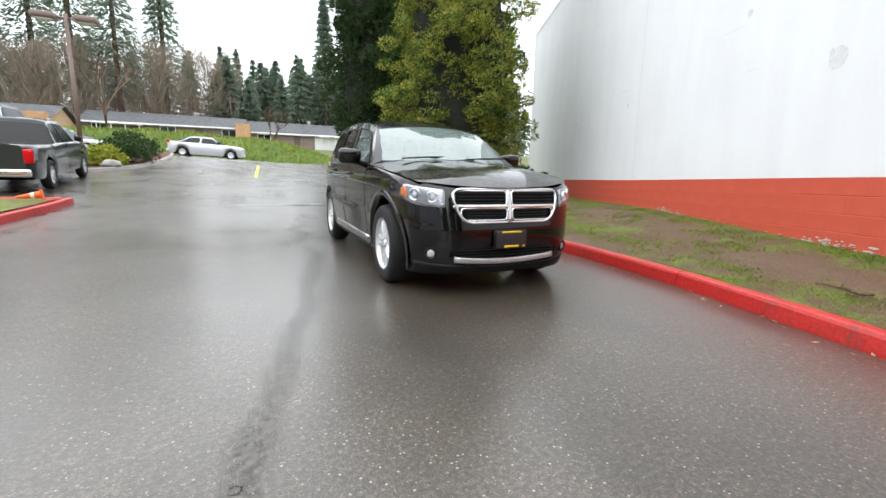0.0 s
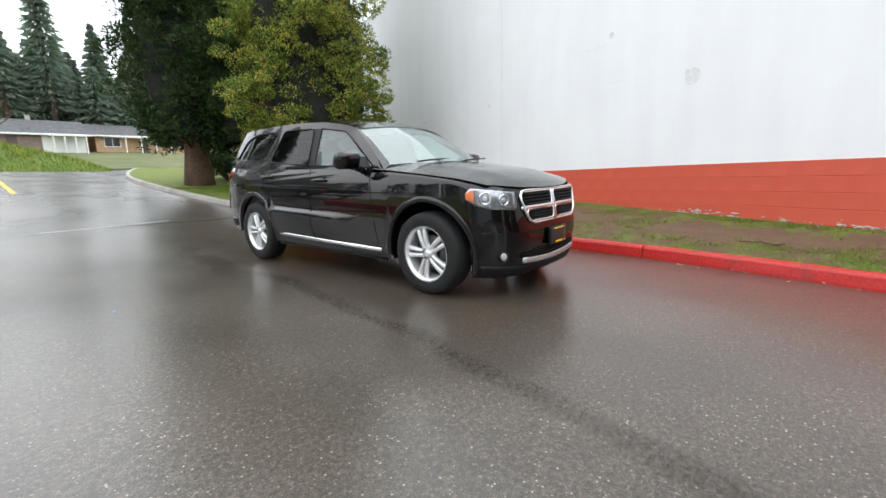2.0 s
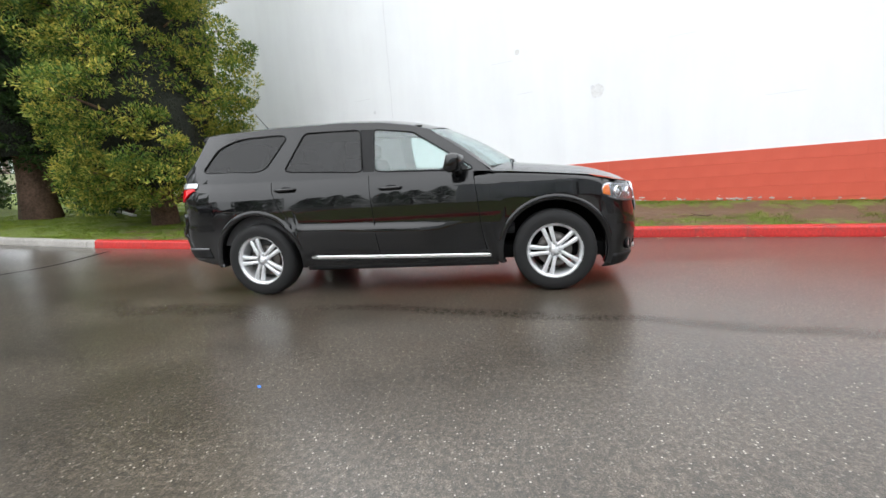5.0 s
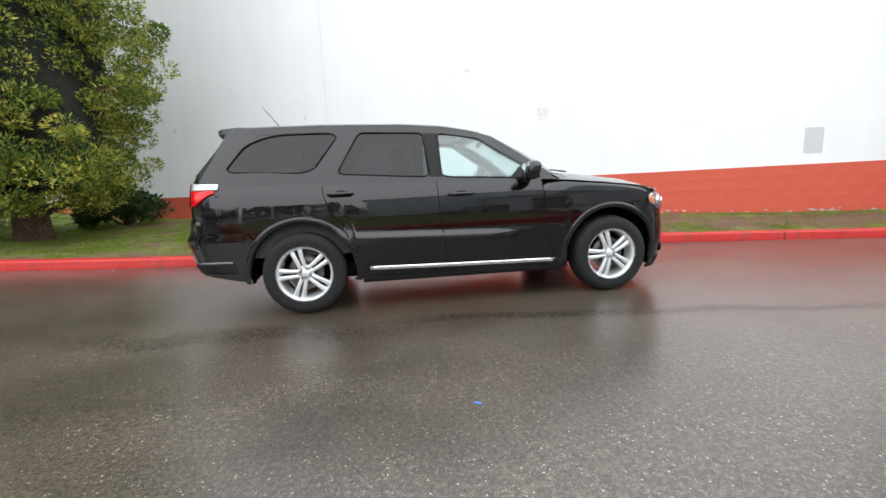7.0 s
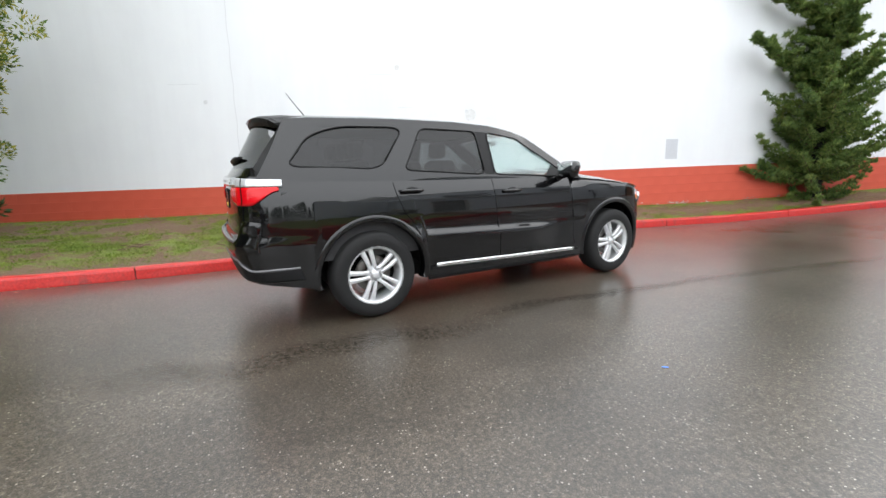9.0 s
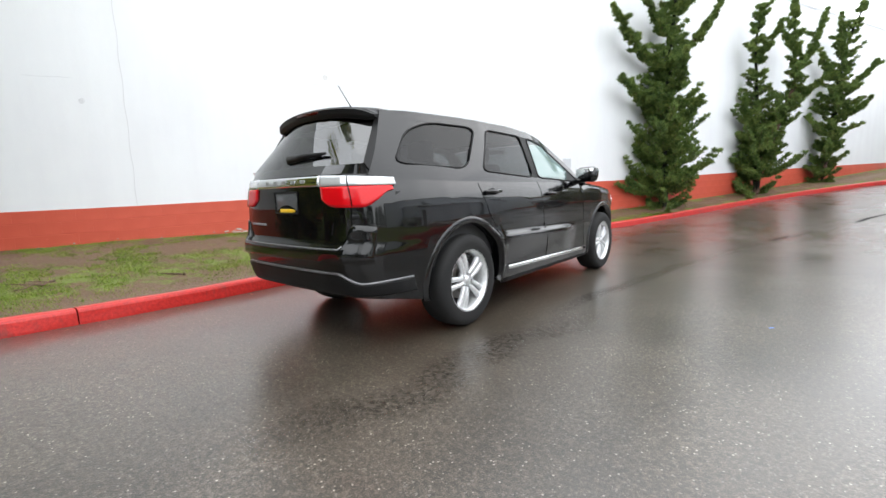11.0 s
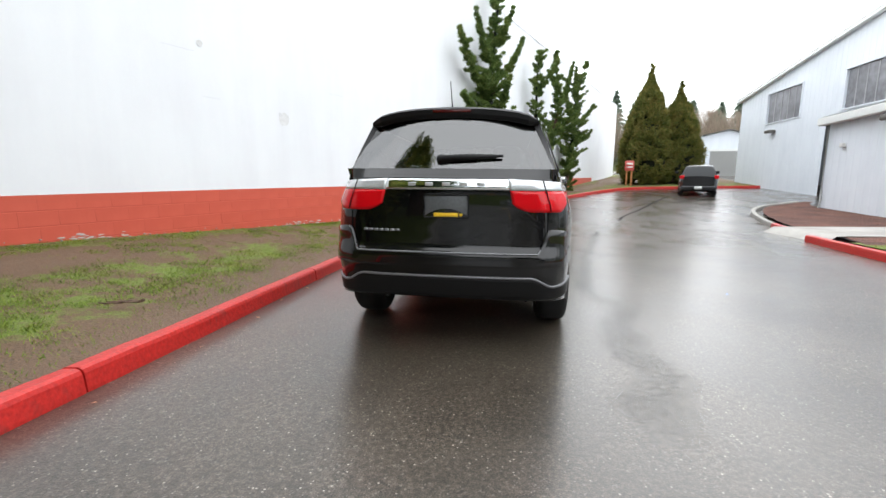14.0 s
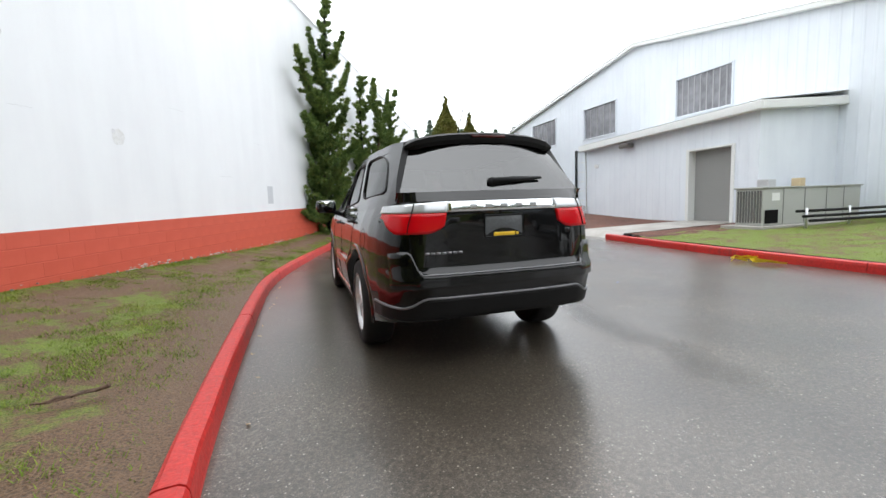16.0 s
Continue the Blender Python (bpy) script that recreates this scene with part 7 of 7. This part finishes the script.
shrub((8.6, 12.6), 0.8, 1.0, M_CYP_G, "dark green shrub behind the golden cypress", 67)
shrub((7.9, 15.6), 1.2, 1.2, M_CYP_G, "dark spreading shrub under the tall cypresses", 68)
shrub((6.9, 20.2), 1.2, 1.1, M_CYP_G, "dark low shrub behind the cypress trunks", 69)


def plank():
    a, b = Vector((7.1, 14.7, gz(7.1, 14.7) + 0.16)), Vector((7.75, 15.9, gz(7.75, 15.9) + 0.17))
    d = b - a
    m = Matrix.Translation(a) @ d.to_track_quat("X", "Z").to_matrix().to_4x4()
    return tagged(part("plank", box((0, -0.05, -0.025), (d.length, 0.05, 0.025), 0.006, m), plain("weathered_white_paint", (0.62, 0.62, 0.60), 0.6), smooth=False), "weathered white painted board lying under the trees", "board")


plank()


def boulder(at, r, seed):
    bm = bmesh.new()
    bmesh.ops.create_icosphere(bm, subdivisions=3, radius=r)
    for v in bm.verts:
        v.co *= 1 + 0.25 * noise.noise(v.co * (1.6 / r) + Vector((seed, 0, 0)))
        v.co.z *= 0.6
    bmesh.ops.translate(bm, vec=(at[0], at[1], gz(*at) + 0.13 + r * 0.3), verts=bm.verts)
    return tagged(part("boulder", bm, M_CONC), "pale grey boulder lying in the planted island", "rock")


boulder((-5.0, 21.6), 0.33, 2)
boulder((-4.9, 27.2), 0.28, 5)


def cone():
    t = thing("traffic_cone", "orange traffic cone fallen on the lawn's edge", "cone", (-3.92, 11.72, gz(-3.92, 11.72) + 0.15), 10)
    orange = plain("orange_plastic", (0.85, 0.13, 0.015), 0.45)
    m = Matrix.Translation((0, 0, 0.11)) @ Matrix.Rotation(radians(-97), 4, "Y") @ Matrix.Scale(0.62, 4)
    c = part("cone", lathe([(0.13, 0.03), (0.125, 0.04), (0.075, 0.40), (0.035, 0.68), (0.03, 0.69)], 24, m), orange, t)
    part("base", box((-0.18, -0.18, 0.0), (0.18, 0.18, 0.035), 0.02, m), orange, t)
    part("white_band", lathe([(0.103, 0.21), (0.090, 0.31)], 24, m @ Matrix.Diagonal((1.02, 1.02, 1, 1))), plain("white_band", (0.75, 0.74, 0.72), 0.4), t)
    return t


cone()


def young_tree(at, h, label, seed, mat=None):
    """A small bare tree with forking branches."""
    t = thing("bare_tree", label, "tree", (at[0], at[1], gz(*at)))
    r = random.Random(seed)
    bm = bmesh.new()

    def grow(p, d, length, rad, depth):
        q = p + d * length
        add_tube(bm, [p, p.lerp(q, 0.5) + Vector((r.uniform(-1, 1), r.uniform(-1, 1), 0)) * length * 0.05, q], [rad, rad * 0.85, rad * 0.65], 6 if depth > 2 else 4, False)
        if depth:
            for _ in range(3):
                nd = (d + Vector((r.uniform(-1, 1), r.uniform(-1, 1), r.uniform(-0.1, 0.6))) * 0.75).normalized()
                grow(q, nd, length * r.uniform(0.55, 0.8), rad * 0.6, depth - 1)
    grow(Vector((0, 0, -0.2)), Vector((0, 0, 1)), h * 0.36, h * 0.018, 4)
    part("branches_and_trunk".replace("branches_and_", ""), bm, mat or M_BARK, t)
    return t


young_tree((2.2, 44.5), 6.0, "small bare street tree on the mound", 3)
young_tree((-11.0, 47), 9.0, "mossy bare tree by the street", 5)


def sign_post():
    t = thing("no_parking_sign", "small red and white sign on wooden posts", "sign", (-5.5, -17.3, gz(-5.5, -17.3) + 0.1), -18)
    wood = plain("orange_wood", (0.42, 0.17, 0.06), 0.7)
    for x in (-0.14, 0.14):
        part("post", box((x - 0.05, -0.05, -0.2), (x + 0.05, 0.05, 1.1), 0.01), wood, t)
    p = part("plate", box((-0.26, 0.052, 0.95), (0.26, 0.07, 1.55), 0.01), plain("sign_red", (0.55, 0.10, 0.08), 0.5), t)
    part("bar", box((-0.18, 0.071, 1.30), (0.18, 0.075, 1.40)), M_TRIM, p)
    part("bar", box((-0.18, 0.071, 1.12), (0.18, 0.075, 1.20)), M_TRIM, p)
    return t


sign_post()

# ---- marks on the ground ----
M_TAR = Mat("tar_seal", (0.012, 0.0115, 0.011), 0.9, spec=0.1).m
M_YELLOWLINE = speckled("worn_yellow_paint", (0.45, 0.30, 0.04), (0.70, 0.46, 0.07), 25.0, 0.6)
M_WHITELINE = speckled("worn_white_paint", (0.35, 0.35, 0.35), (0.62, 0.62, 0.60), 25.0, 0.6)


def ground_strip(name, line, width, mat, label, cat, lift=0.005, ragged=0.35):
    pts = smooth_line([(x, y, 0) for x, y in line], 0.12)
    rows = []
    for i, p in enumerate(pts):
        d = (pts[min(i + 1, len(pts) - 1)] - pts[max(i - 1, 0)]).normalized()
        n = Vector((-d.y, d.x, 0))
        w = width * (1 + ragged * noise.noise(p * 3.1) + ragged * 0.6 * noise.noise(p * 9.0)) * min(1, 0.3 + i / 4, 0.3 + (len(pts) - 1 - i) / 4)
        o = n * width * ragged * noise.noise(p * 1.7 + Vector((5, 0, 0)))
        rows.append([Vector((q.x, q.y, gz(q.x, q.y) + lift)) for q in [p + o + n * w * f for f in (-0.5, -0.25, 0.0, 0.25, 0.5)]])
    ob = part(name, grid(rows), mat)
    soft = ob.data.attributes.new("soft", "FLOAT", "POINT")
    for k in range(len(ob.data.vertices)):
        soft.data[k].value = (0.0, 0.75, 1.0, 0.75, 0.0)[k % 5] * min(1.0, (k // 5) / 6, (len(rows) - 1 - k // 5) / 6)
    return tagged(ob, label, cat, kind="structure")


ground_strip("tar_seam_2", [(-0.42, 0.0), (-0.50, -0.25), (-0.62, -0.7)], 0.05, M_TAR, "short dark tar smear in the asphalt", "crack", ragged=0.9)
ground_strip("tar_seam_3", [(-1.75, -3.3), (-2.2, -4.5), (-3.3, -6.5), (-4.5, -9.0), (-5.9, -11.5)], 0.085, M_TAR, "dark tar seam further along the lane", "crack", ragged=0.5)
ground_strip("tar_seam_1", [(0.9, 11.85), (1.8, 11.75), (2.5, 11.6), (3.6, 11.75)], 0.05, M_TAR, "dark cracked joint across the lane", "crack", ragged=0.6)
ground_strip("yellow_line", [(0.27, 19.2), (0.35, 21.5), (0.5, 25.6)], 0.13, M_YELLOWLINE, "worn yellow painted line", "road marking", 0.006, 0.08)
ground_strip("white_line", [(-0.6, 12.0), (0.6, 12.05), (1.8, 12.08)], 0.06, M_WHITELINE, "faint worn white painted line", "road marking", 0.006, 0.3)
ground_strip("blue_mark", [(-0.76, 6.02), (-0.73, 6.05)], 0.035, plain("blue_spray", (0.03, 0.16, 0.55), 0.5), "small blue sprayed dot", "mark", 0.006, 0.5)
part_ring = lathe([(0.018, 0.001), (0.020, 0.002), (0.025, 0.002), (0.027, 0.001)], 24, Matrix.Translation((-0.06, 1.52, 0.0)), True)
tagged(part("valve_cover", part_ring, M_RUBBER), "small round iron valve cover in the asphalt", "cover")


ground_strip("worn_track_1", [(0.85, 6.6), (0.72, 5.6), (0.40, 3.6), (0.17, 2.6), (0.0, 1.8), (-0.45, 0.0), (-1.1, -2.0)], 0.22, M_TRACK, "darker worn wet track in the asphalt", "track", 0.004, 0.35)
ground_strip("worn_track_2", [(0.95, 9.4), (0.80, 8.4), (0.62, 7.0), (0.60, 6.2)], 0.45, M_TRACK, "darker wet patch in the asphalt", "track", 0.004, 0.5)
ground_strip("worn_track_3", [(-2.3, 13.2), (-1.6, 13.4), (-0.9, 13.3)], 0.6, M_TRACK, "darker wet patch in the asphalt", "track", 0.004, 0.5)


def tape():
    r = random.Random(4)
    bm = bmesh.new()
    for k in range(9):
        a = r.uniform(0, 6.28)
        p = Vector((-3.72 + r.uniform(-0.12, 0.12), 5.75 + r.uniform(-0.35, 0.35), gz(-3.7, 5.7) + 0.02))
        pts = [p + Vector((0.12 * i * math.cos(a + 0.5 * i), 0.12 * i * math.sin(a + 0.5 * i), 0.025 * (i % 2))) for i in range(5)]
        add_grid(bm, [[q, q + Vector((0.02, 0.02, 0.03))] for q in pts])
    return tagged(part("barrier_tape", bm, plain("yellow_tape", (0.85, 0.65, 0.02), 0.4), smooth=False), "crumpled yellow barrier tape lying by the kerb", "tape")


tape()


def litter():
    """Dead leaves and scraps along the kerb foot."""
    r = random.Random(12)
    bm = bmesh.new()
    line = smooth_line([(x, y, 0) for x, y in KERB[8:16]], 0.1)
    for k in range(70):
        p = r.choice(line)
        q = Vector((p.x - r.uniform(0.01, 0.16) ** 1.0, p.y + r.uniform(-0.1, 0.1), 0))
        s = r.uniform(0.012, 0.03)
        a = r.uniform(0, 6.28)
        z = gz(q.x, q.y) + 0.008
        vs = [bm.verts.new((q.x + s * c * math.cos(a) - s * d * math.sin(a), q.y + s * c * math.sin(a) + s * d * math.cos(a), z + e)) for c, d, e in ((-1, 0, 0), (0, -0.6, 0.004), (1, 0, 0.012), (0, 0.6, 0.004))]
        bm.faces.new(vs)
    ob = tagged(part("litter", bm, leaf_mat("dead_leaf", [(0.2, (0.20, 0.12, 0.06)), (0.6, (0.42, 0.30, 0.18)), (0.85, (0.66, 0.6, 0.5))]), smooth=False), "dead leaves and scraps along the kerb", "litter", kind="stuff")
    return ob


litter()


def stick(at, turn, length, label, seed):
    r = random.Random(seed)
    t = thing("stick", label, "stick", (at[0], at[1], gz(*at) + 0.20), turn)
    pts = [(length * (k / 6 - 0.5), r.uniform(-0.03, 0.03), 0.015 + r.uniform(0, 0.03)) for k in range(7)]
    part("twig", tube(pts, [0.014 - 0.0015 * k for k in range(7)], 6), M_BARK, t)
    for k in range(3):
        p = pts[1 + k]
        part("side_twig", tube([p, (p[0] + 0.1, p[1] + r.choice((-1, 1)) * 0.12, p[2] + 0.03)], [0.008, 0.003], 5), M_BARK, t)
    return t


stick((4.40, 1.85), 70, 0.45, "dark broken twig on the lawn", 1)
stick((4.9, 8.2), 20, 0.35, "dead twig on the muddy lawn", 2)
stick((5.3, 9.4), 130, 0.5, "thin dead twig on the lawn", 3)

# ---- marks on the wall ----
M_SCAR = speckled("bare_patch", (0.60, 0.60, 0.59), (0.76, 0.77, 0.78), 20.0, 0.8, 0.8, 0.02)
M_CRACK = plain("crack_shadow", (0.66, 0.67, 0.69), 0.9)


def wall_disc(s, z, r, mat, label):
    bm = bmesh.new()
    c = bm.verts.new(on_wall(s, z, 0.006))
    ring = []
    for k in range(24):
        a = 2 * math.pi * k / 24
        rr = r * (1 + 0.07 * math.sin(2 * a + 1) + 0.05 * math.sin(5 * a))
        ring.append(bm.verts.new(on_wall(s + rr * math.cos(a), z + rr * math.sin(a) * 1.15, 0.004)))
    for k in range(24):
        bm.faces.new((c, ring[k], ring[(k + 1) % 24]))
    return part("patch", bm, mat, WALL, label)


wall_disc(0.0, 2.45, 0.115, M_SCAR, "rough round plaster patch")
wall_disc(-0.09, 2.53, 0.035, M_CRACK, "chipped hole")
wall_disc(-5.6, 2.75, 0.04, M_CRACK, "small chip")
wall_disc(-9.5, 2.7, 0.05, M_CRACK, "small chip")
wall_disc(-1.6, 3.45, 0.05, M_SCAR, "small chip")


def wall_crack(pts, width):
    rows = []
    for s, z in pts:
        rows.append([on_wall(s, z, 0.004) + Vector((0, 0, -width / 2)), on_wall(s, z, 0.004) + Vector((0, 0, width / 2))])
    return part("crack", grid(rows), M_CRACK, WALL)


def wall_line(pts, width):
    rows = []
    for s, z in pts:
        rows.append([on_wall(s - width / 2, z, 0.004), on_wall(s + width / 2, z, 0.004)])
    return part("joint", grid(rows), M_CRACK, WALL)


rw = random.Random(9)
wall_line([(-5.02 + 0.01 * math.sin(k * 1.7), 0.7 + 0.2 * k) for k in range(34)], 0.012)
for s0, z0, ln in ((-1.6, 2.62, 0.3), (1.2, 3.15, 0.4), (-2.2, 3.3, 0.5), (-6.3, 3.1, 0.6), (2.6, 2.0, 0.5), (4.2, 2.9, 0.4)):
    wall_crack([(s0 + ln * k / 8, z0 - 0.0168 * ln * k / 8 * -1 + 0.008 * rw.uniform(-1, 1)) for k in range(9)], 0.007)
bm = bmesh.new()
rows = [[on_wall(s, z, 0.006) for z in (1.40, 1.86)] for s in (4.70, 5.00)]
part("access_plate", grid(rows), plain("pale_grey_plate", (0.55, 0.57, 0.60), 0.5), WALL, "painted rectangular plate")
bm.free()
# crumbled footing where the wall meets the soil
foot = []
bm = bmesh.new()
rf = random.Random(3)
for k in range(80):
    s = rf.uniform(-9, 9)
    p = on_wall(s, 0, 0.0) + WALL_N * rf.uniform(0.0, 0.10)
    z = gz(p.x, p.y) + base_rise(p.y) + rf.uniform(-0.01, 0.05)
    sz = rf.uniform(0.010, 0.026)
    tmp = bmesh.new()
    bmesh.ops.create_icosphere(tmp, subdivisions=1, radius=sz)
    for v in tmp.verts:
        v.co *= rf.uniform(0.7, 1.2)
        v.co.z *= 0.6
    bmesh.ops.translate(tmp, vec=(p.x, p.y, z), verts=tmp.verts)
    join(bm, tmp)
tagged(part("footing_rubble", bm, speckled("grey_rubble", (0.18, 0.17, 0.155), (0.36, 0.34, 0.31), 20.0, 0.9), smooth=False), "crumbled pale footing along the wall's base", "rubble", kind="stuff")

# flaked paint and mortar crumbs low on the red band
bm = bmesh.new()
for k in range(110):
    s = rf.choice((rf.uniform(-4.5, 7.5), rf.gauss(-3.2, 0.35), rf.gauss(2.2, 0.5), rf.gauss(5.2, 0.35), rf.gauss(0.4, 0.3)))
    p = on_wall(s, 0, 0.0)
    z = gz(p.x, p.y) + base_rise(p.y) + abs(rf.gauss(0, 0.035))
    sz = rf.uniform(0.006, 0.030)
    m = 7
    c = bm.verts.new(on_wall(s, z, 0.020))
    ring = [bm.verts.new(on_wall(s + sz * rf.uniform(0.9, 2.6) * math.cos(2 * math.pi * i / m), z + 0.5 * sz * rf.uniform(0.6, 1.3) * math.sin(2 * math.pi * i / m), 0.014)) for i in range(m)]
    for i in range(m):
        bm.faces.new((c, ring[i], ring[(i + 1) % m]))
part("bare_flakes", bm, speckled("flaked_plaster", (0.34, 0.31, 0.29), (0.62, 0.59, 0.56), 30.0, 0.9), WALL, "pale flaked spots along the wall's foot", smooth=False)

# ---- red blocks of the wall's band ----
def block_mesh(L, H):
    bm = box((-L / 2, -0.02, -H / 2), (L / 2, 0.004, H / 2), 0.0)
    bmesh.ops.bevel(bm, geom=[e for e in bm.edges if all(v.co.y > 0 for v in e.verts) and abs(e.verts[0].co.z - e.verts[1].co.z) < 1e-5], offset=0.004, segments=1, affect="EDGES")
    me = bpy.data.meshes.new("block")
    bm.to_mesh(me)
    bm.free()
    me.materials.append(M_RED)
    return me


block = block_mesh(BLOCK_L - 0.001, BLOCK_H - 0.007)
turn = math.atan2(WALL_D.y, WALL_D.x)
rb = random.Random(2)
n = 0
for row in range(4):
    for k in range(-24, 51):
        s = k * BLOCK_L + (BLOCK_L / 2 if row % 2 else 0)
        y = on_wall(s, 0).y
        zt = red_top(y)
        if zt - BLOCK_H * (row + 1) < gz(on_wall(s, 0).x, y) - 0.15:
            continue
        ob = new("block", block)
        ob.parent = WALL
        slope = -(red_top(y + 0.2) - red_top(y - 0.2)) / 0.4 * abs(WALL_D.y)
        p = on_wall(s, zt - BLOCK_H * (row + 0.5), 0.006 + rb.uniform(0.0, 0.0006))
        ob.matrix_basis = Matrix.Translation(p) @ Matrix.Rotation(turn, 4, "Z") @ Matrix.Rotation(math.atan(slope) * 1.0, 4, "Y").inverted() @ Matrix.Rotation(math.pi, 4, "Z")
        n += 1

# ---- blades of grass near the camera's way ----
rg = np.random.default_rng(77)


def turf(name, poly, count, label, hfun):
    pts = []
    while len(pts) < count:
        x, y = rg.uniform(poly[0], poly[1]), rg.uniform(poly[2], poly[3])
        h = hfun(x, y)
        if h is None:
            continue
        g = 0.50 * noise.noise(Vector((x * 1.3, y * 1.3, 7))) + 0.45 * noise.noise(Vector((x * 3.6, y * 3.6, 1))) + 0.35 * noise.noise(Vector((x * 9.0, y * 9.0, 4)))
        if g < 0.04 + 0.26 * rg.uniform(-1, 1) + (2.4 * wear(strip_s(x, y), y) if x > 0 and y < 13 else 0.0):
            continue
        pts.append((x, y, h))
    p = np.array(pts)
    n = len(p)
    a = rg.uniform(0, 2 * math.pi, n)
    L = (rg.uniform(0.010, 0.034, n) * (1 + 0.7 * (rg.uniform(0, 1, n) > 0.93)))[:, None]
    d = np.stack([np.cos(a) * 1.1, np.sin(a) * 1.1, np.ones(n)], axis=1)
    w = np.stack([-np.sin(a), np.cos(a), np.zeros(n)], axis=1) * 0.0035
    v = np.stack([p - w, p + w, p + d * L], axis=1).reshape(-1, 3)
    f = np.arange(3 * n).reshape(-1, 3)
    top = tagged(new(name), label, "grass", kind="stuff")
    crown_ob("blades", v, f, M_GRASS, top)


def strip_s(x, y):
    """Share of the way from the kerb to the wall."""
    kx = curve([(-6, 1.3), (-4.7, 1.75), (-1.6, 2.85), (0.8, 3.48), (2.4, 3.84), (5, 4.1), (8.5, 4.1), (10.5, 3.95), (14, 3.75), (18, 3.75)], y) + 0.2
    return (x - kx) / max(0.1, wall_x(y) - kx)


def strip_h(x, y):
    kx = curve([(-6, 1.3), (-4.7, 1.75), (-1.6, 2.85), (0.8, 3.48), (2.4, 3.84), (5, 4.1), (8.5, 4.1), (10.5, 3.95), (14, 3.75), (18, 3.75)], y) + 0.2
    wx = wall_x(y)
    if not kx < x < wx - 0.03 or (3.5 < y < 11 and x - kx < 0.65 * rg.uniform(0.0, 1.1)):
        return None
    s = (x - kx) / (wx - kx)
    return gz(x, y) + 0.12 + (base_rise(y) - 0.12) * s + 0.0


turf("grass", (1.2, 10.5, -6, 18.0), 190000, "short tufty grass of the lawn strip", strip_h)
turf("grass", (-12, -4.1, 2.6, 12), 16000, "short green grass of the small lawn", lambda x, y: gz(x, y) + 0.12)


def mound_turf():
    """Coarse tufts on the mound."""
    n = 14000
    x, y = rg.uniform(-23, 7.4, n), rg.uniform(36.8, 43, n)
    p = np.array([(a, b, mound_h(a, b) - 0.02) for a, b in zip(x, y)])
    a = rg.uniform(0, 2 * math.pi, n)
    L = rg.uniform(0.12, 0.34, n)[:, None]
    d = np.stack([np.cos(a) * 0.6, np.sin(a) * 0.6, np.ones(n)], axis=1)
    w = np.stack([-np.sin(a), np.cos(a), np.zeros(n)], axis=1) * 0.03
    v = np.stack([p - w, p + w, p + d * L], axis=1).reshape(-1, 3)
    top = tagged(new("grass"), "long tufty grass on the mound", "grass", kind="stuff")
    crown_ob("blades", v, np.arange(3 * n).reshape(-1, 3), M_GRASS, top)


mound_turf()
